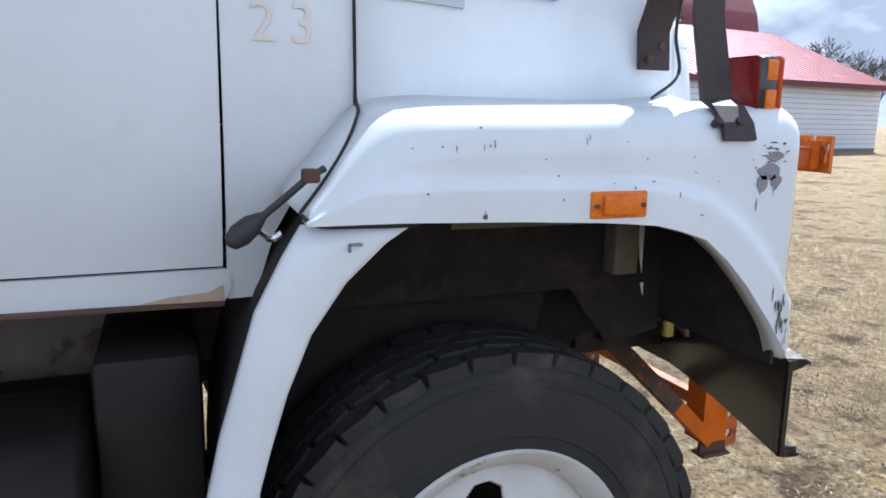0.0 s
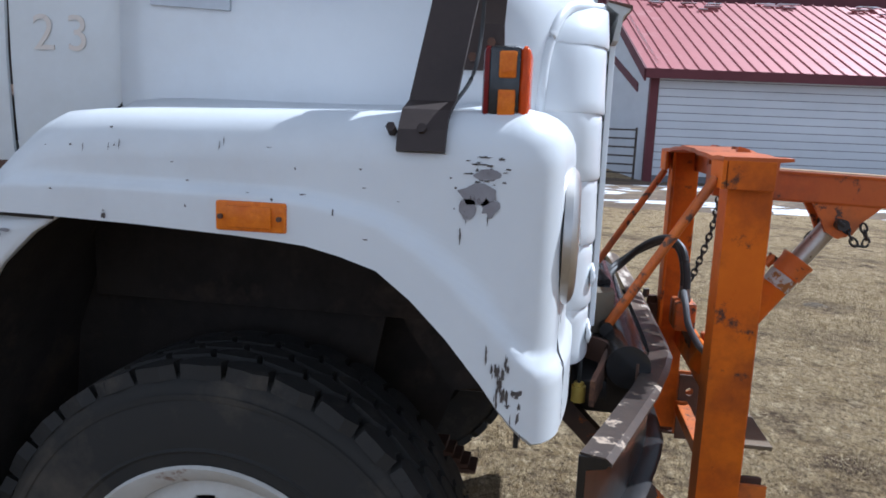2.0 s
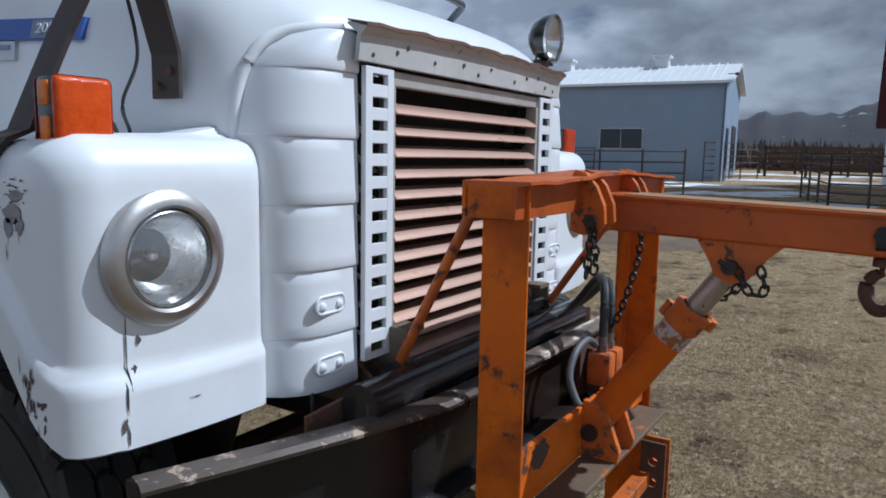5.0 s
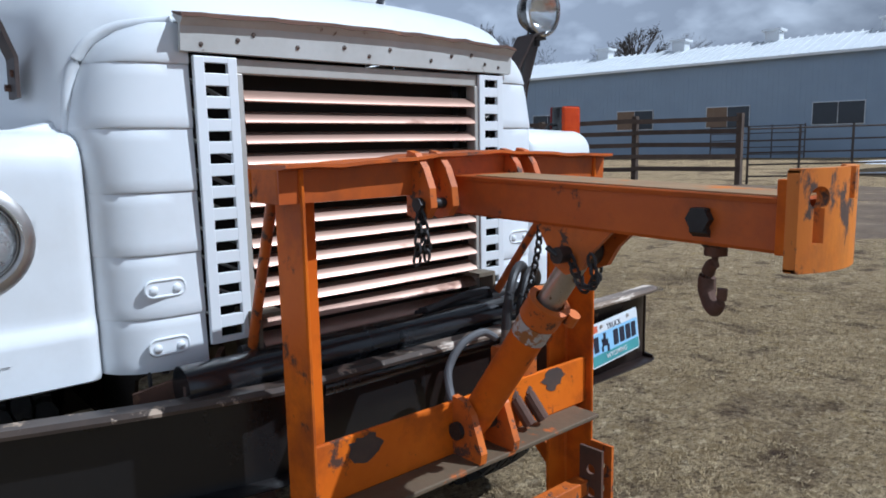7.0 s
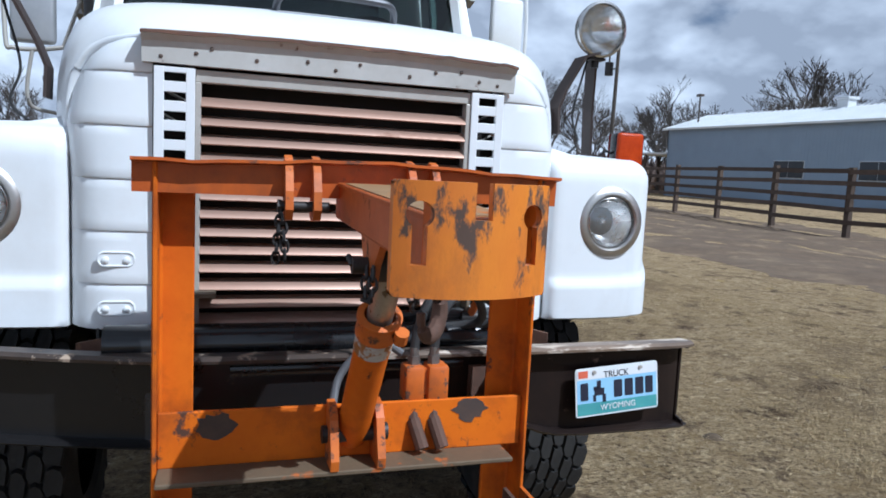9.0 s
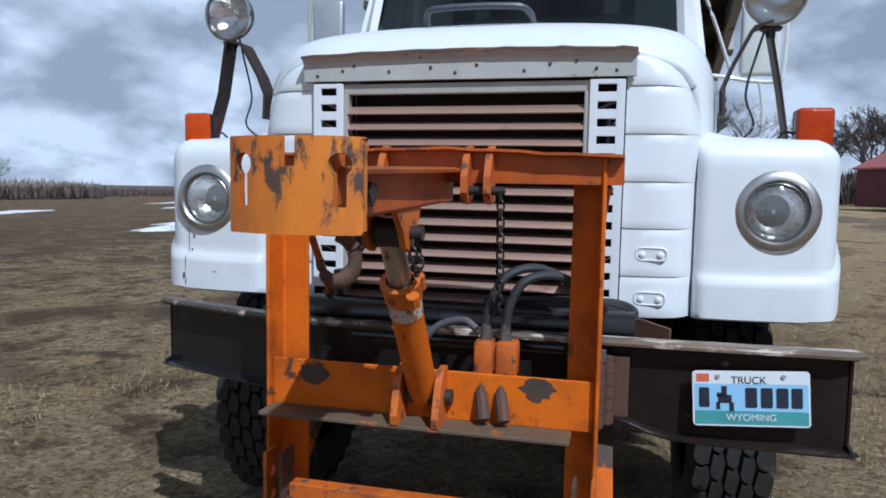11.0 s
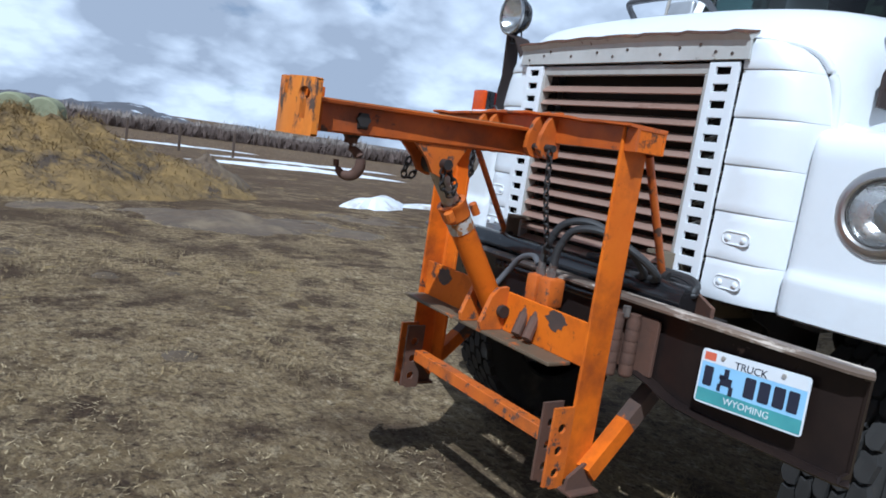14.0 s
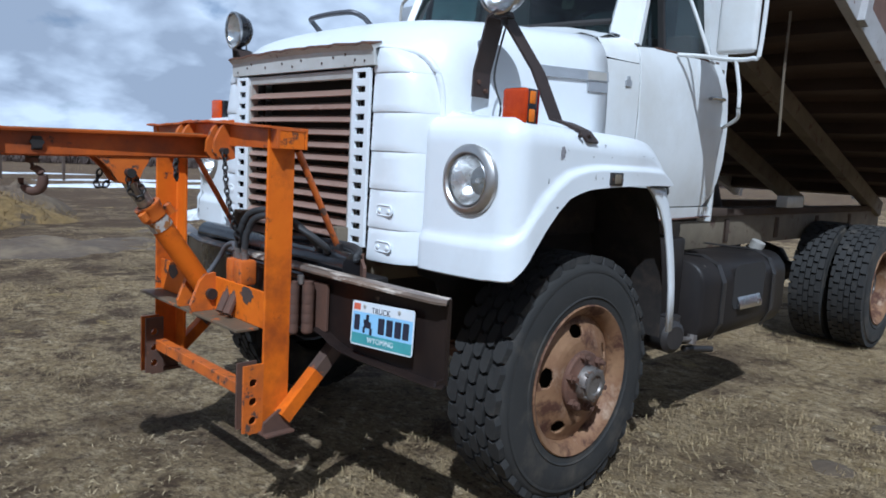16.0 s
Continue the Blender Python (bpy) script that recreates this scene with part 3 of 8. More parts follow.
# riveted strip above the grille
bm = B()
rows = []
for i in range(25):
    y = -0.538 + 1.076 * i / 24
    w = 0.002 * math.sin(i * 1.7) + 0.002 * math.sin(i * 3.1)
    crown = 0.012 * (1 - (y / 0.54) ** 2)
    rows.append([(0.016, y, 1.697), (0.030, y, 1.698), (0.036 + w * 0.4, y, 1.752 + crown), (0.052 + w, y, 1.768 + crown + w), (0.048 + w, y, 1.773 + crown + w), (0.0, y, 1.783 + crown), (-0.004, y, 1.778 + crown), (0.026, y, 1.757 + crown)])
loft(bm, rows)
visor = part("visor_strip", bm, OLDWHITE, truck, "dented off-white strip with rusty rivets above the grille", angle=0.5)
bm = B()
rows = []
for i in range(25):
    y = -0.540 + 1.08 * i / 24
    w = 0.002 * math.sin(i * 1.7) + 0.002 * math.sin(i * 3.1)
    crown = 0.012 * (1 - (y / 0.54) ** 2)
    rows.append([(0.050 + w, y, 1.769 + crown + w), (0.056 + w, y, 1.768 + crown + w), (0.055 + w, y, 1.777 + crown + w), (0.0, y, 1.788 + crown), (0.0, y, 1.784 + crown)])
loft(bm, rows)
part("visor_edge", bm, RUST, visor, "rusty bent edge")
for i, (y, z) in enumerate([(-0.49, 1.715), (-0.40, 1.73), (-0.36, 1.745), (-0.24, 1.725), (-0.1, 1.735), (-0.02, 1.718), (0.05, 1.74), (0.2, 1.72), (0.28, 1.738), (0.36, 1.745), (0.42, 1.722), (0.48, 1.715)]):
    bm = B()
    revolve(bm, [(0, 0.0062), (0.0035, 0.0055), (0.005, 0.002)], (0.028 + (z - 1.7) * 0.12, y, z), (1, 0, 0), 8, True)
    part("rivet", bm, RIVET, visor)

# grab handle on the hood's nose
bm = B()
tube(bm, [(-0.215, -0.178, 1.912), (-0.175, -0.172, 1.940), (-0.140, -0.150, 1.955), (-0.128, -0.09, 1.958), (-0.124, 0.02, 1.959), (-0.128, 0.11, 1.957), (-0.140, 0.165, 1.954), (-0.175, 0.190, 1.938), (-0.215, 0.197, 1.908)], 0.0115)
handle = part("hood_handle", bm, HANDLE_GREY, truck, "weathered grey grab handle on the hood nose")
for y, z in ((-0.180, 1.911), (0.199, 1.907)):
    bm = B()
    rod(bm, (-0.222, y, z + 0.008), (-0.222, y, z - 0.012), 0.020, n=12)
    part("handle_foot", bm, HANDLE_GREY, handle)


# ---- fenders ----
ARCH = [(-1.18, 1.304), (-1.0, 1.304), (-0.80, 1.300), (-0.59, 1.290), (-0.47, 1.279), (-0.37, 1.247), (-0.29, 1.183), (-0.21, 1.092), (-0.14, 0.995), (-0.11, 0.962)]
CREASE = [(-1.18, 1.31), (-1.05, 1.368), (-0.81, 1.370), (-0.52, 1.366), (-0.38, 1.342), (-0.28, 1.285), (-0.20, 1.21), (-0.12, 1.108), (-0.06, 1.088)]
TOPZ = [(-1.155, 1.312), (-1.105, 1.365), (-1.06, 1.418), (-1.01, 1.470), (-0.965, 1.490), (-0.88, 1.496), (-0.37, 1.508), (-0.1, 1.520)]


CORNER = 0.095


def face_x(y):
    """The fender's bowed front face."""
    return -0.055 - 0.020 * (max(0.0, y - 0.82) / 0.24) ** 2


def build_fender(s):
    plan = [(x, 1.160 - 0.02 * sstep((-0.75 - x) / 0.45), (0, 1)) for x in (-1.154, -1.14, -1.12, -1.105, -1.085, -1.06, -1.04, -1.02, -1.0)]
    plan += [(x, 1.160 - 0.02 * sstep((-0.75 - x) / 0.45), (0, 1)) for x in [-0.97 + 0.0598 * i for i in range(14)]]
    for k in range(8):
        a = radians(90 - 90 * (k + 0.3) / 8)
        plan.append((-0.170 + CORNER * math.cos(a), 1.160 - CORNER + CORNER * math.sin(a), (math.cos(a), math.sin(a))))
    plan += [(face_x(y), y, (1, 0)) for y in [1.060 - 0.0183 * k for k in range(17)]]
    for k in range(4):
        a = radians(20 + 60 * k / 3)
        plan.append((-0.056 - 0.045 * (1 - math.cos(a)), 0.762 - 0.030 * math.sin(a), (math.cos(a), 0.0)))
    rows = []
    for x, y, (nx, ny) in plan:
        zb = lerp(ARCH, x) if x < -0.07 and ny > 0.02 else 0.958
        zt, zc = lerp(TOPZ, x), lerp(CREASE, x)
        r = min(0.080, 0.48 * max(0.004, zt - zb))
        zw = zt - r
        col = []

        def pt(off, z):
            return (x + nx * off, s * (y + ny * off), z)
        col.append(pt(-0.030, zb + 0.004))
        col.append(pt(0.008, zb))
        for k in range(30):
            z = zb + (zw - zb) * (k + 0.35) / 29.8
            flare = 0.016 * sstep((zc + 0.012 - z) / 0.024)
            col.append(pt(flare, min(z, zw)))
        for k in range(1, 7):
            a = radians(90 * k / 6)
            col.append(pt(-r * (1 - math.cos(a)), zw + r * math.sin(a)))
        inner = 0.775 - 0.09 * sstep((x + 0.2) / 0.2) + 0.10 * sstep((-0.3 - x) / 0.7)
        for f, lift in ((0.35, 0.004), (0.7, 0.008), (1.0, 0.030)):
            px, py, _ = col[31 + 6]
            tx = min(px, -0.16) if nx > 0.5 else px
            col.append((px + (tx - px) * f, s * (abs(py) + (inner - abs(py)) * f), zt + lift))
        rows.append(col)
    bm = B()
    loft(bm, rows, closed=False)
    # the opening for the headlight
    hole = [f for f in bm.faces if math.hypot(abs(f.calc_center_median().y) - 0.966, f.calc_center_median().z - 1.297) < 0.100 and f.calc_center_median().x > -0.14]
    bmesh.ops.delete(bm, geom=hole, context="FACES")
    ob = part("fender", bm, WHITE, truck, "white front fender with chipped paint", angle=0.9)
    sol = ob.modifiers.new("sheet", "SOLIDIFY")
    sol.thickness, sol.offset = 0.005, -1
    return ob


def build_fender_tail(s):
    """The separate rear strip of the wheel arch."""
    outer = [(-1.153, 1.302), (-1.185, 1.25), (-1.232, 1.16), (-1.265, 1.05), (-1.295, 0.95), (-1.318, 0.85), (-1.330, 0.75), (-1.332, 0.64)]
    inner = [(-0.97, 1.300), (-1.02, 1.268), (-1.088, 1.205), (-1.148, 1.12), (-1.19, 1.02), (-1.218, 0.93), (-1.240, 0.85), (-1.258, 0.64)]
    bm = B()
    rows = []
    for (x0, z0), (x1, z1) in zip(outer, inner):
        rows.append([(x0 - 0.004, s * 1.108, z0), (x0, s * 1.116, z0), (x0 + (x1 - x0) * 0.12, s * 1.126, z0 + (z1 - z0) * 0.12), (x0 + (x1 - x0) * 0.35, s * 1.134, z0 + (z1 - z0) * 0.35),
                     (x0 + (x1 - x0) * 0.9, s * 1.142, z0 + (z1 - z0) * 0.9), (x1, s * 1.138, z1), (x1 + 0.003, s * 1.128, z1)])
    loft(bm, rows, closed=False)
    ob = part("fender_tail", bm, WHITE, truck, "white rear strip of the wheel arch", angle=0.9)
    sol = ob.modifiers.new("sheet", "SOLIDIFY")
    sol.thickness, sol.offset = 0.005, -1


for s in (-1, 1):
    fender = build_fender(s)
    build_fender_tail(s)
    # rubber seam over the tail and up the rear edge
    bm = B()
    tube(bm, [(-0.968, s * 1.150, 1.300), (-1.06, s * 1.148, 1.301), (-1.135, s * 1.144, 1.304), (-1.160, s * 1.130, 1.322)], 0.0045, 6)
    part("rubber_seam", bm, SEAL, truck)
    bm = B()
    tube(bm, [(-1.000, s * 0.80, 1.938), (-1.001, s * 0.846, 1.868), (-1.001, s * 0.864, 1.74), (-1.001, s * 0.868, 1.62), (-1.0, s * 0.876, 1.512), (-1.015, s * 0.94, 1.482), (-1.06, s * 1.02, 1.425), (-1.105, s * 1.06, 1.37), (-1.155, s * 1.095, 1.318)], 0.0035, 6)
    part("rubber_seam", bm, SEAL, truck)
    # headlight
    c = (-0.074, s * 0.966, 1.297)
    bm = B()
    revolve(bm, [(0.0, 0.127), (0.014, 0.125), (0.022, 0.117), (0.026, 0.106), (0.027, 0.098), (0.020, 0.092), (-0.01, 0.090)], c, (1, 0, 0), 40)
    lampo = part("headlight", bm, BEZEL, truck, "round headlight with a tarnished grey bezel")
    bm = B()
    revolve(bm, [(0.012, 0.0925), (0.0205, 0.088), (0.022, 0.0855), (0.012, 0.0845)], c, (1, 0, 0), 40)
    part("headlight_ring", bm, CHROME, lampo)
    bm = B()
    revolve(bm, [(-0.075, 0.004), (-0.068, 0.03), (-0.045, 0.062), (-0.012, 0.082), (0.008, 0.088)], c, (1, 0, 0), 36)
    part("reflector", bm, REFLECTOR, lampo)
    bm = B()
    revolve(bm, [(-0.075, 0.009), (-0.035, 0.009), (-0.029, 0.006), (-0.027, 0.0)], c, (1, 0, 0), 16)
    part("bulb", bm, REFLECTOR, lampo)
    bm = B()
    rings = []
    for q in range(9):
        rr = 0.088 * (1 - q / 8.0)
        rings.append((0.010 + 0.024 * (1 - (rr / 0.088) ** 2), max(rr, 0.0005)))
    revolve(bm, rings, c, (1, 0, 0), 36)
    part("lens", bm, FLUTED, lampo, "fluted glass lens with pale haze put into its colour").visible_shadow = False

# side markers
for s in (-1, 1):
    x0, x1 = (-0.645, -0.523) if s < 0 else (-0.700, -0.615)
    y, z0, z1 = 1.174, 1.301, 1.351
    bm = B()
    box(bm, x0, x1, s * y - 0.008, s * y + 0.010, z0, z1, 0.004)
    mk = part("side_marker", bm, AMBER_PALE if s < 0 else DARKSTEEL, truck, "amber side marker lamp" if s < 0 else "dark dead side marker lamp")
    bm = B()
    box(bm, x0 + 0.022, x1 - 0.022, s * (y + 0.008), s * (y + 0.017), z0 + 0.007, z1 - 0.007, 0.004)
    part("lens", bm, AMBER_PALE if s < 0 else TAN, mk)
    for x in (x0 + 0.010, x1 - 0.010):
        bm = B()
        rod(bm, (x, s * y, z0 + 0.024), (x, s * (y + 0.013), z0 + 0.024), 0.0045, n=8)
        part("screw", bm, RUST, mk)

# badges
def tilt(x):
    """The badges follow the hood's fall to the front."""
    return -0.045 * (x + 0.75)


for s in (-1, 1):
    def plate_on_hood(name, x0, x1, z0, z1, mat, lift, parent, label=""):
        bm = B()
        vs = []
        for d in (-0.004, lift):
            vs.append([bm.verts.new((x, s * (hood_y(x, z) + d), z)) for x, z in ((x0, z0 + tilt(x0)), (x1, z0 + tilt(x1)), (x1, z1 + tilt(x1)), (x0, z1 + tilt(x0)))])
        for r in vs:
            bm.faces.new(r)
        for i in range(4):
            j = (i + 1) % 4
            bm.faces.new((vs[0][i], vs[0][j], vs[1][j], vs[1][i]))
        return part(name, bm, mat, parent, label, smooth=False)
    if s < 0:
        bd = plate_on_hood("badge", -0.93, -0.532, 1.748, 1.799, BLUE, 0.007, truck, "long blue model badge")
        plate_on_hood("badge_field", -0.71, -0.578, 1.752, 1.795, BADGE_GREY, 0.0085, bd)
        nm = plate_on_hood("nameplate", -0.932, -0.768, 1.700, 1.745, SILVER, 0.007, truck, "small silver nameplate")
        plate_on_hood("name_bar", -0.914, -0.785, 1.724, 1.736, BADGE_GREY, 0.0085, nm)
        x, z = -0.644, 1.7695
        ex = Vector((0.12, -(hood_y(x + 0.06, z) - hood_y(x - 0.06, z)), 0)).normalized()
        ez = Vector((0, -(hood_y(x, z + 0.02) - hood_y(x, z - 0.02)), 0.04)).normalized()
        en = ex.cross(ez).normalized()
        at = Vector((x, -(hood_y(x, z) + 0.0095), z)) + 0.003 * en
        turn = Matrix(((ex.x, ez.x, en.x, at.x), (ex.y, ez.y, en.y, at.y), (ex.z, ez.z, en.z, at.z), (0, 0, 0, 1)))
        letters("badge_number", "2050", 0.036, turn @ Matrix.Diagonal((1.25, 1, 1, 1)), BADGE_INK, bd, 0.001)
    else:
        bd = plate_on_hood("badge", -0.995, -0.565, 1.727, 1.770, SILVER, 0.007, truck, "long silver model badge")
        plate_on_hood("badge_field", -0.98, -0.86, 1.731, 1.766, GRILLE_TRIM, 0.0085, bd)
        plate_on_hood("nameplate", -0.99, -0.86, 1.682, 1.722, SILVER, 0.007, truck, "silver nameplate")

# straps that carry the work lamps, and the lamps
for s in (-1, 1):
    bm = B()
    if s < 0:
        strap(bm, [(-0.305, s * 1.171, 1.444), (-0.305, s * 1.160, 1.476), (-0.305, s * 1.132, 1.507), (-0.302, s * 1.094, 1.524), (-0.280, s * 1.026, 1.70), (-0.225, s * 0.962, 1.880), (-0.218, s * 0.947, 1.890)], (1, 0, 0), 0.078, 0.010)
    else:
        strap(bm, [(-0.500, s * 1.164, 1.455), (-0.480, s * 1.138, 1.494), (-0.445, s * 1.088, 1.519), (-0.42, s * 1.050, 1.53), (-0.35, s * 1.005, 1.70), (-0.235, s * 0.945, 1.870), (-0.225, s * 0.93, 1.880)], (1, 0, 0), 0.070, 0.010)
    arm = part("lamp_bracket", bm, BROWN_STRAP, truck, "bent brown steel strap that carries a work lamp", smooth=False)
    bm = B()
    strap(bm, [(-0.252, s * (hood_y(-0.252, 1.60) + 0.012), 1.600), (-0.256, s * (hood_y(-0.256, 1.68) + 0.014), 1.690), (-0.250, s * 0.842, 1.76), (-0.226, s * 0.897, 1.875), (-0.220, s * 0.947, 1.889)], (1, 0, 0), 0.088, 0.009)
    part("inner_leg", bm, BROWN_STRAP, arm, smooth=False)
    for x, z in ((-0.272, 1.625), (-0.236, 1.655)):
        bm = B()
        rod(bm, (x, s * (hood_y(x, z) + 0.012), z), (x, s * (hood_y(x, z) + 0.026), z), 0.009, n=6)
        part("bolt", bm, RUST, arm)
    for x in (-0.355, -0.305):
        bm = B()
        xx = x if s < 0 else x - 0.125
        rod(bm, (xx, s * 1.152, 1.474), (xx, s * 1.168, 1.482), 0.0085, n=6)
        part("bolt", bm, BROWN_STRAP, arm)
    c = Vector((-0.198, s * 0.948, 1.985 if s < 0 else 1.972))
    d = Vector((1, 0.05 * s, -0.06)).normalized()
    bm = B()
    revolve(bm, [(-0.085, 0.012), (-0.082, 0.035), (-0.06, 0.068), (-0.02, 0.090), (0.012, 0.097), (0.016, 0.093)], c, d, 32)
    spot = part("work_lamp", bm, BLACK, truck, "round black work lamp with a clear lens")
    bm = B()
    revolve(bm, [(0.010, 0.098), (0.020, 0.097), (0.022, 0.089), (0.012, 0.088)], c, d, 32)
    part("lamp_ring", bm, CHROME, spot)
    bm = B()
    revolve(bm, [(-0.06, 0.004), (-0.05, 0.035), (-0.02, 0.07), (0.008, 0.088)], c, d, 32)
    part("reflector", bm, SHINY, spot)
    bm = B()
    revolve(bm, [(0.012 + 0.02 * (1 - (q / 8) ** 2), max(0.0005, 0.088 * q / 8)) for q in range(8, -1, -1)], c, d, 32)
    part("lens", bm, CLEAR, spot).visible_shadow = False
    bm = B()
    rod(bm, c + Vector((-0.02, 0, -0.085)), c + Vector((-0.02, 0, -0.13)), 0.014, n=8)
    box(bm, c.x - 0.04, c.x + 0.005, c.y - 0.03, c.y + 0.03, c.z - 0.106, c.z - 0.096, 0.003)
    part("lamp_mount", bm, DARKSTEEL, spot)
    bm = B()
    tube(bm, [c + Vector((-0.06, 0, -0.06)), c + Vector((-0.05, -s * 0.03, -0.16)), c + Vector((-0.05, -s * 0.06, -0.30)), c + Vector((-0.06, -s * 0.03, -0.40)), c + Vector((-0.10, -s * 0.07, -0.455))], 0.004, 6)
    part("lamp_cable", bm, RUBBER, spot)

# turn signals
for s in (-1, 1):
    cx, cy, cz = -0.177, s * (1.062 if s < 0 else 1.078), 1.556
    bm = B()
    box(bm, cx - 0.034, cx + 0.020, cy - 0.052, cy + 0.052, cz - 0.060, cz + 0.060, 0.010)
    sig = part("turn_signal", bm, BLACK, truck, "square turn signal with an amber front lens")
    bm = B()
    box(bm, cx + 0.016, cx + 0.034, cy - 0.0525, cy + 0.0525, cz - 0.0605, cz + 0.0605, 0.012, seg=3)
    part("front_lens", bm, AMBER if s < 0 else RED_AMBER, sig, "amber lens")
    bm = B()
    box(bm, cx - 0.042, cx - 0.028, cy - 0.0515, cy + 0.0515, cz - 0.0595, cz + 0.0595, 0.010)
    part("rear_lens", bm, REDLENS, sig, "red lens")
    for z in (-0.03, 0.03):
        bm = B()
        box(bm, cx - 0.016, cx + 0.012, cy + s * 0.048, cy + s * 0.0555, cz + z - 0.021, cz + z + 0.021, 0.003)
        part("side_window", bm, AMBER_PALE, sig)
    bm = B()
    box(bm, cx - 0.035, cx + 0.03, cy - 0.036, cy + 0.036, cz - 0.078, cz - 0.058, 0.004)
    rod(bm, (cx, cy, cz - 0.09), (cx, cy, cz - 0.05), 0.016, n=10)
    part("signal_base", bm, BLACK, sig)
    bm = B()
    tube(bm, [(cx - 0.02, cy - s * 0.04, cz - 0.02), (cx - 0.02, cy - s * 0.075, cz - 0.01), (cx - 0.03, cy - s * 0.10, cz - 0.04), (cx - 0.03, cy - s * 0.105, cz - 0.075)], 0.0045, 6)
    part("signal_wire", bm, RUBBER, sig)

# ---- cab ----
CABY = [(-2.16, 0.905), (-1.75, 0.905), (-1.26, 0.882), (-1.0, 0.862)]


CABZ = [(1.08, -0.062), (1.19, -0.044), (1.30, -0.018), (1.42, -0.002), (1.60, 0.004), (1.80, 0.0), (1.88, -0.010), (1.95, -0.032), (2.05, -0.046), (2.56, -0.105)]


def cab_y(x, z):
    """Half the cab's width, full at the belt and tucked in below and above."""
    return lerp(CABY, x) + lerp(CABZ, z)


def side_sheet(name, s, outline, mat, parent, lift=0.0, thick=0.02, label="", bulge=0.02):
    """A body panel that follows the cab's side, from an outline in x and z."""
    bm = B()
    bm.faces.new([bm.verts.new((x, 0, z)) for x, z in outline])
    for z in [1.10 + 0.06 * k for k in range(26)]:
        bmesh.ops.bisect_plane(bm, geom=bm.verts[:] + bm.edges[:] + bm.faces[:], plane_co=(0, 0, z), plane_no=(0, 0, 1))
    for x in (-1.05, -1.10, -1.15, -1.20, -1.35, -1.45, -1.65, -1.85):
        bmesh.ops.bisect_plane(bm, geom=bm.verts[:] + bm.edges[:] + bm.faces[:], plane_co=(x, 0, 0), plane_no=(1, 0, 0))
    for v in bm.verts:
        v.co.y = s * (cab_y(v.co.x, v.co.z) + lift)
    ob = part(name, bm, mat, parent, label, angle=1.0)
    if (ob.data.polygons[0].normal.y > 0) != (s > 0):
        ob.data.flip_normals()
    edge = bmesh.new()
    edge.from_mesh(ob.data)
    for e in edge.edges:
        if len(e.link_faces) == 1:
            e.smooth = False
    edge.to_mesh(ob.data)
    edge.free()
    sol = ob.modifiers.new("sheet", "SOLIDIFY")
    sol.thickness, sol.offset = min(thick, 0.008), -1
    return ob


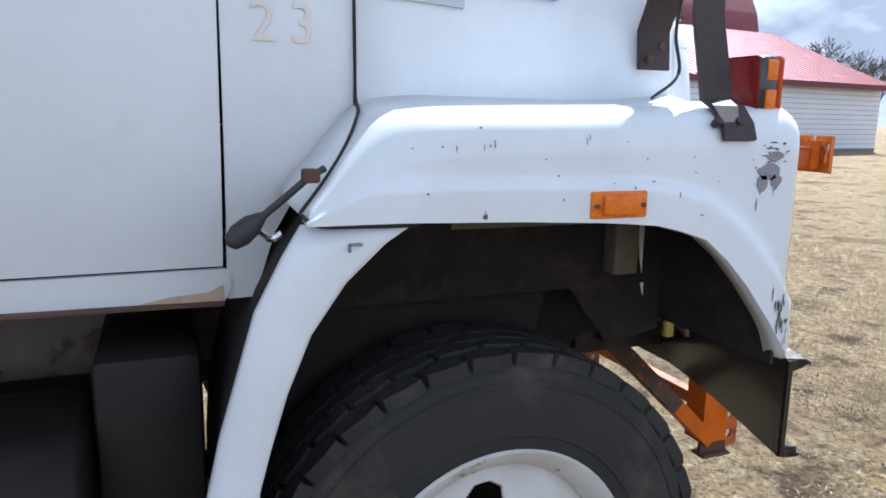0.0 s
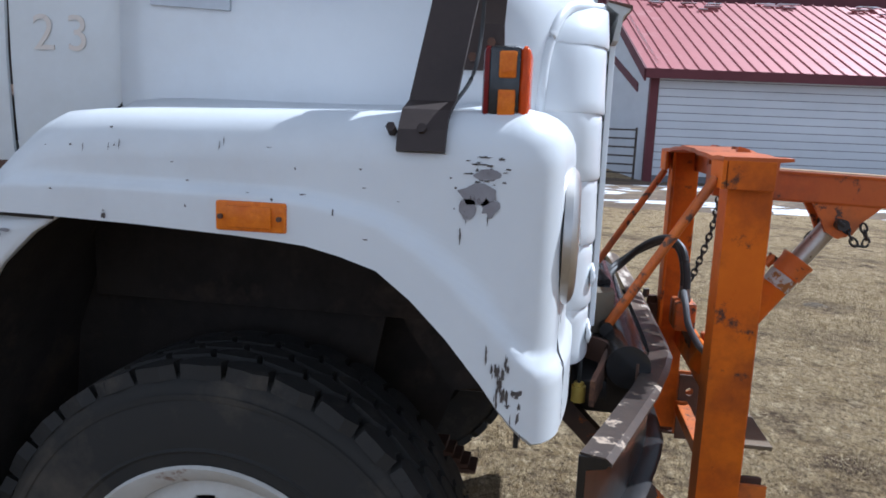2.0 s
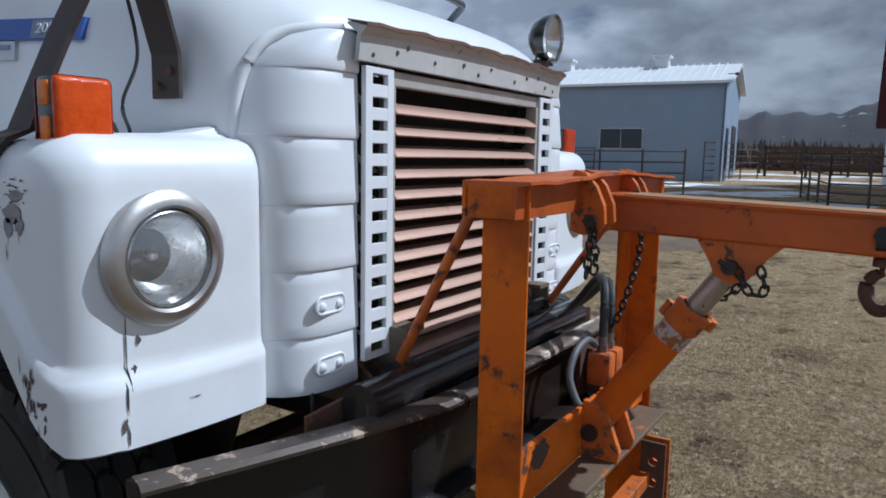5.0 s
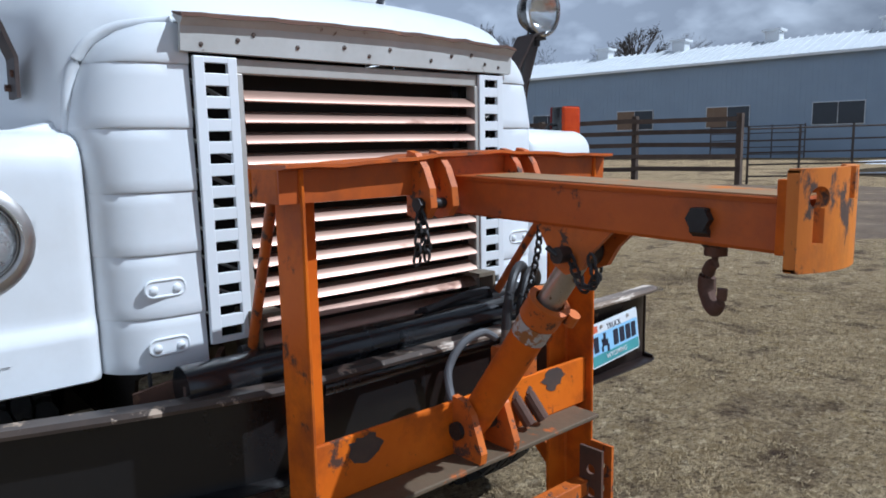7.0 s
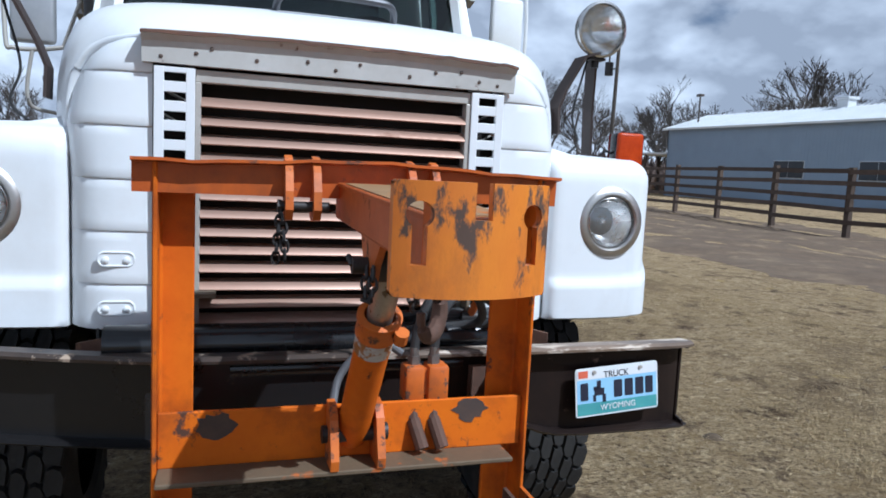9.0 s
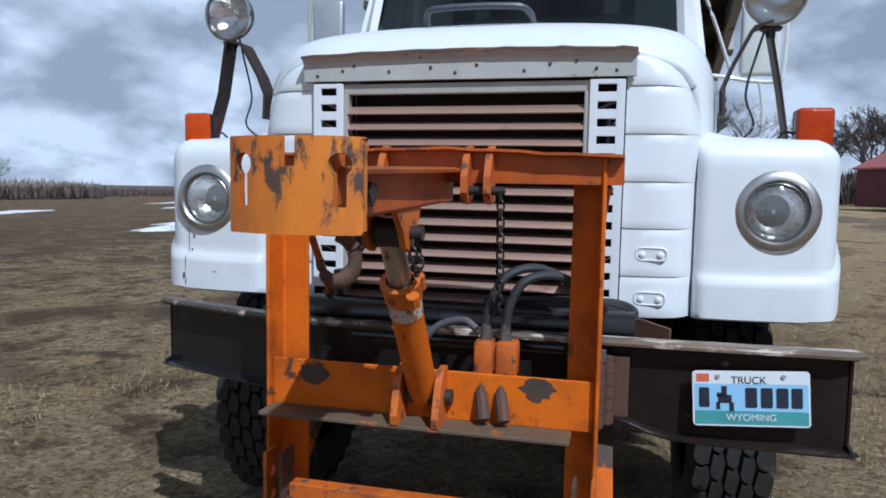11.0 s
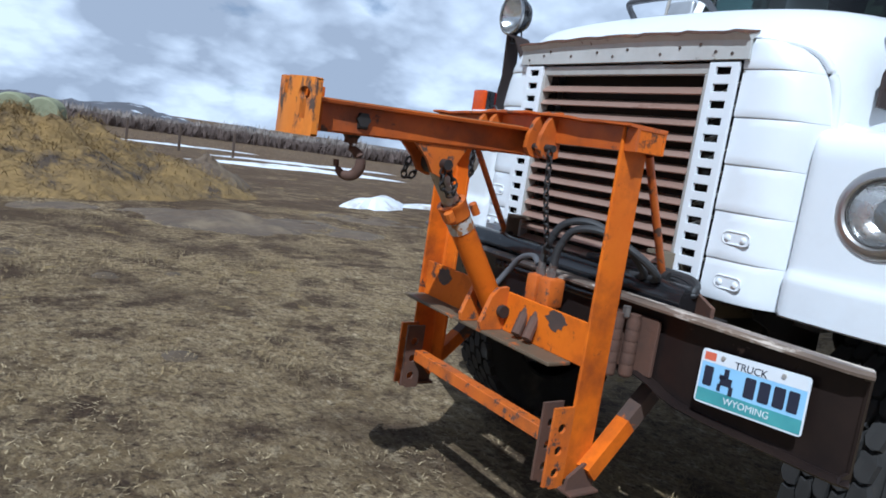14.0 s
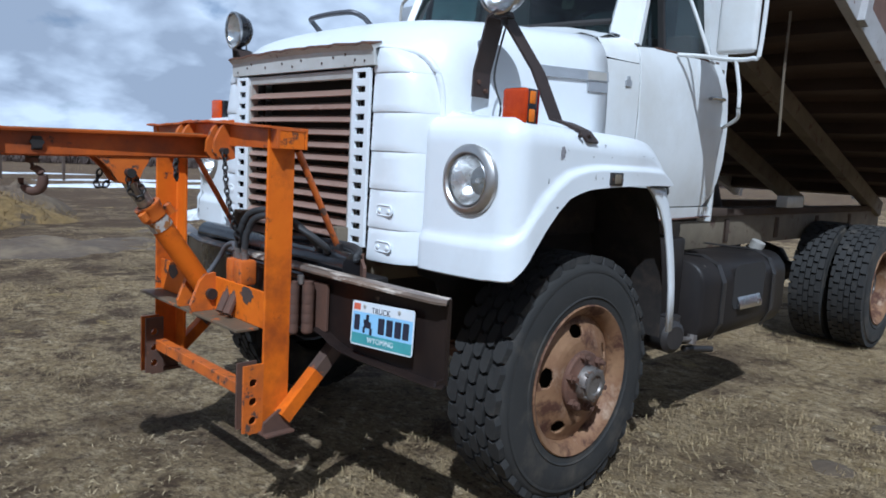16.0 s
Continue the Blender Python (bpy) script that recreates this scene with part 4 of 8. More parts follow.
for s in (-1, 1):
    # cowl in one sheet, its lower front edge following the fender
    side_sheet("cowl_panel", s, [(-1.254, 1.115), (-1.20, 1.115), (-1.16, 1.25), (-1.10, 1.36), (-1.003, 1.46), (-1.003, 1.845), (-1.254, 1.850)], DOOR_WHITE, truck, label="white cowl side panel")
    bm = B()
    full = ((1.853, 0.0, 0.0), (1.89, 0.0, 0.0), (1.925, 0.003, 0.004), (1.95, 0.02, 0.012), (1.955, 0.06, 0.028), (1.96, 0.12, 0.038))
    nose = ((0.854, 1.853), (0.847, 1.872), (0.834, 1.900), (0.799, 1.940), (0.745, 1.959), (0.672, 1.976))
    rows = []
    for x, f in ((-1.003, 0.0), (-1.06, 0.12), (-1.12, 0.4), (-1.18, 0.75), (-1.254, 1.0)):
        rows.append([(x, s * ((1 - f) * ny + f * (cab_y(x, z) - dy)), (1 - f) * nz_ + f * (z + dz)) for (z, dy, dz), (ny, nz_) in zip(full, nose)])
    loft(bm, rows, closed=False)
    top = part("cowl_top", bm, DOOR_WHITE, truck, "rounded white cowl corner", angle=1.2)
    side_sheet("sill", s, [(-2.14, 1.135), (-1.26, 1.112), (-1.245, 1.14), (-1.252, 1.178), (-1.26, 1.180), (-2.14, 1.186)], DOOR_WHITE, truck, 0.004, label="white rocker sill with a rust stain")
    bm = B()
    strap(bm, [(-2.12, s * 0.862, 1.133), (-1.65, s * 0.858, 1.121), (-1.262, s * 0.836, 1.111)], (0, 1, 0), 0.03, 0.006)
    part("sill_flange", bm, RUST, truck, "rusty lower flange of the sill", smooth=False)
    door = side_sheet("cab_door", s, [(-2.07, 1.22), (-2.03, 1.192), (-1.262, 1.186), (-1.260, 1.60), (-1.256, 1.93), (-1.40, 1.945), (-2.05, 1.955), (-2.085, 1.90), (-2.12, 1.80), (-2.145, 1.62), (-2.145, 1.45), (-2.125, 1.32), (-2.10, 1.25)], DOOR_WHITE, truck, 0.006, label="white cab door with faint dents")
    bm = B()
    y = 0.910
    tube(bm, [(-1.90, s * (y + 0.004), 1.755), (-1.905, s * (y + 0.03), 1.76), (-2.02, s * (y + 0.03), 1.762), (-2.04, s * (y + 0.004), 1.755)], 0.009, 6)
    part("door_handle", bm, CHROME, door)
    # window frame over the door, and glass
    for a, b, w in (((-1.255, 1.94), (-1.47, 2.53), 0.030), ((-1.96, 1.95), (-1.95, 2.53), 0.06), ((-1.47, 2.53), (-1.96, 2.53), 0.04), ((-1.47, 1.95), (-1.47, 2.50), 0.018)):
        bm = B()
        ya, yb = cab_y(*a) + 0.008, cab_y(*b) + 0.008
        strap(bm, [(a[0], s * (ya - 0.01), a[1]), (b[0], s * (yb - 0.01), b[1])], (b[1] - a[1], 0, -(b[0] - a[0])), w, 0.03)
        part("door_frame", bm, DARKSTEEL if w < 0.02 else DOOR_WHITE, door, smooth=False)
    gl = side_sheet("door_glass", s, [(-1.95, 1.95), (-1.265, 1.942), (-1.475, 2.52), (-1.95, 2.52)], CABGLASS, door, -0.018, 0.005)
    gl.visible_shadow = False
    # rubber strip at the door's top
    bm = B()
    tube(bm, [(-1.40, s * (cab_y(-1.4, 1.945) + 0.004), 1.945), (-1.7, s * (cab_y(-1.7, 1.952) + 0.004), 1.952), (-2.04, s * (cab_y(-2.04, 1.955) + 0.004), 1.957)], 0.006, 6)
    part("door_seal", bm, RUST, door)
    # pillars: a broad one beside the windscreen, one behind the door glass
    bm = B()
    loft(bm, [[(x0, s * y0, z), (x1, s * y1, z), (x1 - 0.02, s * (y1 - 0.05), z), (x0 - 0.03, s * (y0 - 0.03), z)] for x0, y0, x1, y1, z in ((-1.150, 0.765, -1.262, 0.848, 1.955), (-1.175, 0.762, -1.290, 0.838, 2.05), (-1.29, 0.75, -1.395, 0.812, 2.33), (-1.385, 0.735, -1.48, 0.787, 2.56))])
    part("windscreen_pillar", bm, DOOR_WHITE, truck, angle=0.5)
    bm = B()
    strap(bm, [(-2.06, s * 0.862, 1.93), (-2.05, s * 0.845, 2.1), (-2.03, s * 0.795, 2.56)], (1, 0, 0), 0.15, 0.03)
    part("rear_pillar", bm, DOOR_WHITE, truck, smooth=False)

bm = B()
rows = []
for i in range(13):
    y = -0.80 + 1.6 * i / 12
    q = 0.10 * (y / 0.8) ** 2
    rows.append([(-1.000, y * 1.0, 1.990 - 0.055 * abs(y / 0.8) ** 4), (-1.05 - q * 0.5, y * 1.0, 2.010 - 0.04 * abs(y / 0.8) ** 4), (-1.10 - q, y, 2.045 - 0.085 * abs(y / 0.8) ** 4), (-1.13 - q, y, 2.04 - 0.09 * abs(y / 0.8) ** 4), (-1.13 - q, y, 1.90)])
loft(bm, rows, closed=False)
part("cowl_deck", bm, DOOR_WHITE, truck, "white deck below the windscreen")
bm = B()
rows = []
for i in range(13):
    y = -0.745 + 1.49 * i / 12
    q = 0.09 * (y / 0.75) ** 2
    rows.append([(-1.115 - q, y, 2.045 - q * 0.15), (-1.24 - q, y * 0.985, 2.30), (-1.365 - q, y * 0.965, 2.56)])
loft(bm, rows, closed=False)
ws = part("windscreen", bm, CABGLASS, truck, "curved tinted windscreen")
ws.visible_shadow = False
bm = B()
tube(bm, [(-1.20, -0.765, 2.045), (-1.155, -0.5, 2.045), (-1.115, 0, 2.045), (-1.155, 0.5, 2.045), (-1.20, 0.765, 2.045)], 0.014, 8)
part("windscreen_seal", bm, SEAL, truck)
bm = B()
rows = []
for x, h, w in ((-1.34, 2.56, 0.72), (-1.38, 2.62, 0.76), (-1.55, 2.68, 0.80), (-1.85, 2.70, 0.81), (-2.08, 2.68, 0.80), (-2.16, 2.60, 0.79)):
    rows.append([(x, -w - 0.03, 2.52)] + [(x, w * math.sin(radians(a)), 2.54 + (h - 2.54) * min(1, math.cos(radians(a)) * 1.6)) for a in (-86, -70, -50, -25, 0, 25, 50, 70, 86)] + [(x, w + 0.03, 2.52)])
loft(bm, rows, closed=False)
part("cab_roof", bm, DOOR_WHITE, truck, "white cab roof")
bm = B()
box(bm, -2.17, -2.14, -0.87, 0.87, 1.10, 2.10, 0.01)
box(bm, -2.17, -2.14, -0.84, -0.55, 2.10, 2.56, 0.01)
box(bm, -2.17, -2.14, 0.55, 0.84, 2.10, 2.56, 0.01)
part("cab_back", bm, DOOR_WHITE, truck, "white cab rear wall")
bm = B()
box(bm, -2.158, -2.152, -0.55, 0.55, 2.10, 2.55)
rg = part("rear_glass", bm, CABGLASS, truck)
rg.visible_shadow = False
bm = B()
box(bm, -2.13, -1.30, -0.80, 0.80, 1.10, 1.13)
box(bm, -1.30, -1.26, -0.80, 0.80, 1.10, 1.92)
box(bm, -1.26, -1.06, -0.74, 0.74, 1.46, 1.92)
box(bm, -2.10, -1.45, -0.72, 0.72, 2.545, 2.555)
part("cab_floor", bm, WELL, truck)
bm = B()
box(bm, -2.08, -1.62, -0.75, 0.75, 1.40, 1.56, 0.05)
box(bm, -2.12, -1.98, -0.75, 0.75, 1.50, 2.12, 0.05)
part("bench_seat", bm, SEAT, truck, "brown bench seat")
bm = B()
box(bm, -1.34, -1.14, -0.80, 0.80, 1.80, 1.99, 0.03)
part("dashboard", bm, BLACK, truck)
bm = B()
ring = [Vector((-1.50, 0.40, 2.02)) + 0.21 * (math.cos(a) * Vector((0, 1, 0)) + math.sin(a) * Vector((-0.45, 0, 0.89))) for a in (2 * math.pi * k / 24 for k in range(25))]
tube(bm, ring, 0.014, 6, False)
rod(bm, (-1.50, 0.40, 2.02), (-1.32, 0.40, 1.88), 0.025)
for k in range(3):
    rod(bm, (-1.50, 0.40, 2.02), ring[k * 8], 0.009, n=6)
part("steering_wheel", bm, BLACK, truck)

# mirrors with tube frames
for s in (-1, 1):
    cy = s * 1.155
    bm = B()
    box(bm, -1.645, -1.600, cy - 0.095, cy + 0.095, 1.93, 2.40, 0.022, seg=3)
    mir = part("side_mirror", bm, DOOR_WHITE if s > 0 else SILVER, truck, "tall rectangular side mirror on a tube frame")
    bm = B()
    box(bm, -1.650, -1.644, cy - 0.080, cy + 0.080, 1.945, 2.385, 0.002)
    part("mirror_glass", bm, CHROME, mir)
    frame_mat = DOOR_WHITE if s > 0 else GRILLE_TRIM
    bm = B()
    tube(bm, [(-1.58, s * 0.885, 1.938), (-1.61, s * 1.00, 1.928), (-1.62, s * 1.12, 1.908), (-1.62, s * 1.235, 1.905), (-1.62, s * 1.268, 1.95), (-1.62, s * 1.27, 2.36), (-1.62, s * 1.22, 2.45), (-1.58, s * 0.95, 2.53), (-1.56, s * 0.80, 2.55)], 0.0105, 8)
    part("mirror_frame", bm, frame_mat, mir)
    for pts in ([(-1.62, s * 1.16, 1.905), (-1.635, s * 1.185, 1.76), (-1.645, s * 1.185, 1.68), (-1.70, s * 1.16, 1.640), (-1.90, s * 1.03, 1.625), (-2.10, s * 0.905, 1.62)], [(-1.50, s * 0.79, 2.50), (-1.57, s * 0.93, 2.19), (-1.615, s * 1.03, 1.93)]):
        bm = B()
        tube(bm, pts, 0.009, 8)
        part("mirror_stay", bm, frame_mat, mir)

# exhaust stack behind the cab on the passenger side
bm = B()
rod(bm, (-2.28, -0.98, 1.15), (-2.28, -0.98, 3.05), 0.065, n=20)
revolve(bm, [(0, 0.075), (0.9, 0.075)], (-2.28, -0.98, 1.45), (0, 0, 1), 20)
part("exhaust_stack", bm, DARKSTEEL, truck, "dark grey exhaust stack")

# emblem, faded number, bonnet hold-down
for s in (-1, 1):
    bm = B()
    y = lerp(CABY, -1.12) + 0.004
    ex, ez = (0.0, 0.0) if s < 0 else (-0.05, -0.03)
    prism(bm, [(x + ex, z + ez) for x, z in ((-1.140, 1.770), (-1.094, 1.770), (-1.094, 1.796), (-1.106, 1.800), (-1.106, 1.815), (-1.126, 1.815), (-1.126, 1.800), (-1.140, 1.796))], "y", s * (y - 0.003), s * (y + 0.007))
    part("emblem", bm, BLUE if s < 0 else SILVER, truck, "small blue emblem" if s < 0 else "small silver emblem", smooth=False)
yy = -(cab_y(-1.14, 1.645) + 0.0022)
turn = Matrix(((1, 0.0, 0, -1.14), (0.077, 0, -1, yy), (0, 1, 0, 1.645), (0, 0, 0, 1)))
for q, digit in ((-0.037, "2"), (0.037, "3")):
    letters("faded_number", digit, 0.105, turn @ Matrix.Translation((q, 0, 0)), FADED, truck, 0.0006, "faded orange number on the cowl")
for s in (-1, 1):
    bm = B()
    tube(bm, [(-1.215, s * 1.062, 1.308), (-1.17, s * 1.066, 1.345), (-1.135, s * 1.068, 1.374), (-1.105, s * 1.06, 1.390)], 0.0065, 8)
    hold = part("hood_strap", bm, RUBBER, truck, "black rubber hood hold-down")
    bm = B()
    revolve(bm, [(-0.040, 0.005), (-0.034, 0.015), (-0.015, 0.021), (0.012, 0.019), (0.036, 0.008)], (-1.238, s * 1.062, 1.290), (0.76, 0, 0.62), 12, True)
    part("grip", bm, RUBBER, hold)
    bm = B()
    box(bm, -1.145, -1.115, s * 1.05, s * 1.078, 1.366, 1.390, 0.005)
    part("strap_bracket", bm, RUST, hold)
    bm = B()
    tube(bm, [(-1.215, s * 1.06, 1.283), (-1.20, s * 1.085, 1.276), (-1.185, s * 1.088, 1.285)], 0.006, 6)
    part("strap_hook", bm, CHROME, hold)

# worn spot, streaks and scratches in the fender paint
def chip(pts, s, parent, mat=None, lift=0.0012):
    bm = B()
    bm.faces.new([bm.verts.new((x, s * (y + lift), z)) for x, y, z in pts])
    part("paint_chip", bm, mat or DARKSTEEL, parent, smooth=False)


def blob(cx, cz, rx, rz, seed, y=1.128, n=11):
    rnd = random.Random(seed)
    return [(cx + 0.012 + rx * math.cos(2 * math.pi * k / n) * rnd.uniform(0.65, 1.2), y, cz + 0.008 + rz * math.sin(2 * math.pi * k / n) * rnd.uniform(0.6, 1.2)) for k in range(n)]


def fender_out(x):
    """The fender's half width at its side and round its front corner."""
    if x < -0.170:
        return 1.160 - 0.02 * sstep((-0.75 - x) / 0.45)
    return 1.160 - CORNER + math.sqrt(max(0.0, CORNER**2 - (x + 0.170) ** 2))


def side_chip(s, cx, cz, rx, rz, seed, mat=None, lift=0.0016, n=15):
    """A ragged patch of lost paint that follows the fender's side."""
    rnd = random.Random(seed)
    pts = []
    for k in range(n):
        a = 2 * math.pi * k / n
        r = rnd.uniform(0.45, 1.25) if max(rx, rz) < 0.02 else rnd.uniform(0.78, 1.12)
        x, z = cx + rx * r * math.cos(a), cz + rz * r * math.sin(a)
        flare = 0.016 * sstep((lerp(CREASE, x) + 0.012 - z) / 0.024)
        lean = 0.0
        top = lerp(TOPZ, x) - 0.080
        if z > top:
            lean = 0.080 - math.sqrt(max(0.0, 0.080**2 - (z - top) ** 2))
        pts.append((x, fender_out(x) + flare - lean, z))
    chip(pts, s, truck, mat, lift)


def front_chip(s, cy, cz, ry, rz, seed, n=15):
    rnd = random.Random(seed)
    bm = B()
    vs = []
    for k in range(n):
        a = 2 * math.pi * k / n
        r = rnd.uniform(0.45, 1.25)
        y, z = cy + ry * r * math.cos(a), cz + rz * r * math.sin(a)
        x = face_x(y) if y < 1.160 - CORNER else -0.170 + math.sqrt(max(0.0, CORNER**2 - (y - 1.160 + CORNER) ** 2))
        vs.append(bm.verts.new((x + 0.0022 + 0.016 * sstep((1.10 - z) / 0.024), s * y, z)))
    bm.faces.new(vs)
    part("paint_chip", bm, SCRATCH, truck, smooth=False)


side_chip(-1, -0.212, 1.382, 0.032, 0.018, 3, GREY_PATCH, 0.0022)
side_chip(-1, -0.226, 1.357, 0.015, 0.020, 4, GREY_PATCH, 0.0022)
side_chip(-1, -0.192, 1.362, 0.015, 0.017, 6, GREY_PATCH, 0.0022)
side_chip(-1, -0.198, 1.412, 0.022, 0.009, 5, GREY_PATCH, 0.0024)
crumbs = random.Random(44)
for k in range(30):
    u = crumbs.gauss(0, 0.022)
    side_chip(-1, -0.208 + u, 1.398 + crumbs.gauss(0, 0.022), crumbs.uniform(0.001, 0.006), crumbs.uniform(0.001, 0.003), 500 + k, SCRATCH)
for k in range(14):
    u = crumbs.uniform(0, 1)
    side_chip(-1, -0.175 + 0.045 * u + crumbs.gauss(0, 0.006), 1.10 - 0.10 * u + crumbs.gauss(0, 0.016), crumbs.uniform(0.0008, 0.003), crumbs.uniform(0.005, 0.018), 560 + k, SCRATCH)
for k in range(13):
    side_chip(-1, crumbs.uniform(-0.98, -0.25), crumbs.uniform(1.315, 1.455), crumbs.uniform(0.0008, 0.0035), crumbs.uniform(0.0008, 0.003), 620 + k, SCRATCH)
for k in range(12):
    side_chip(1, crumbs.uniform(-0.98, -0.2), crumbs.uniform(1.31, 1.45), crumbs.uniform(0.0008, 0.0035), crumbs.uniform(0.0008, 0.003), 680 + k, SCRATCH)
for i, (x, z, w, h) in enumerate([(-0.226, 1.380, 0.006, 0.013), (-0.194, 1.376, 0.007, 0.014), (-0.205, 1.440, 0.020, 0.003), (-0.215, 1.428, 0.026, 0.003), (-0.178, 1.438, 0.010, 0.004), (-0.230, 1.345, 0.0020, 0.026), (-0.238, 1.315, 0.0030, 0.022), (-0.195, 1.343, 0.0018, 0.022),
                                  (-0.647, 1.440, 0.0022, 0.018), (-0.640, 1.447, 0.0018, 0.012), (-0.90, 1.428, 0.0020, 0.012), (-0.925, 1.430, 0.006, 0.003), (-0.85, 1.430, 0.0018, 0.010), (-0.83, 1.435, 0.0018, 0.013), (-0.852, 1.462, 0.006, 0.003), (-0.853, 1.312, 0.008, 0.009), (-0.445, 1.340, 0.003, 0.009), (-0.50, 1.366, 0.012, 0.0018),
                                  (-0.39, 1.30, 0.010, 0.002), (-0.56, 1.44, 0.012, 0.0012),
                                  (-0.155, 1.085, 0.010, 0.040), (-0.140, 1.050, 0.016, 0.014), (-0.165, 1.045, 0.004, 0.030), (-0.185, 1.125, 0.004, 0.026), (-0.13, 1.02, 0.006, 0.018)]):
    if w > 0.008 and h > 0.01:
        rnd = random.Random(300 + i)
        for q in range(7):
            side_chip(-1, x + w * rnd.uniform(-0.9, 0.9), z + h * rnd.uniform(-0.9, 0.9), w * rnd.uniform(0.12, 0.4), h * rnd.uniform(0.12, 0.45), 310 + 10 * i + q, SCRATCH)
    else:
        side_chip(-1, x, z, w * 0.55, h * 0.62, 20 + i, SCRATCH)
for i, (y, z, w, h) in enumerate([(1.030, 1.155, 0.006, 0.014), (1.040, 1.10, 0.010, 0.013), (1.052, 1.14, 0.0022, 0.07), (1.060, 1.06, 0.0030, 0.05), (1.068, 1.01, 0.008, 0.020), (1.060, 0.985, 0.004, 0.022), (0.93, 1.03, 0.02, 0.0016)]):
    front_chip(-1, y, z, w * 0.8, h * 0.85, 90 + i)
side_chip(1, -0.33, 1.41, 0.016, 0.026, 7, GREY_PATCH, 0.0022)
side_chip(1, -0.335, 1.40, 0.006, 0.010, 8)
for i, (x, z, w, h) in enumerate([(-0.52, 1.33, 0.003, 0.012), (-0.26, 1.31, 0.0025, 0.014), (-0.88, 1.42, 0.004, 0.003), (-0.30, 1.22, 0.006, 0.004), (-0.60, 1.45, 0.008, 0.002)]):
    side_chip(1, x, z, w, h, 140 + i)

# rust stain at the foot of the door, tail scuffs
for s in (-1, 1):
    chip([(-1.262, cab_y(-1.262, 1.12) + 0.006, 1.114), (-1.30, cab_y(-1.30, 1.12) + 0.006, 1.114), (-1.42, cab_y(-1.42, 1.13) + 0.006, 1.120), (-1.36, cab_y(-1.36, 1.13) + 0.006, 1.130), (-1.29, cab_y(-1.29, 1.135) + 0.006, 1.134), (-1.262, cab_y(-1.262, 1.145) + 0.006, 1.148)], s, truck, RUST_STAIN, 0.0012)
    for i, (x, z, w, h) in enumerate([(-1.085, 1.262, 0.016, 0.004), (-1.095, 1.255, 0.004, 0.010)]):
        chip(blob(x, z, w, h, 200 + i, 1.143), s, truck, GREY_PATCH, 0.0014)

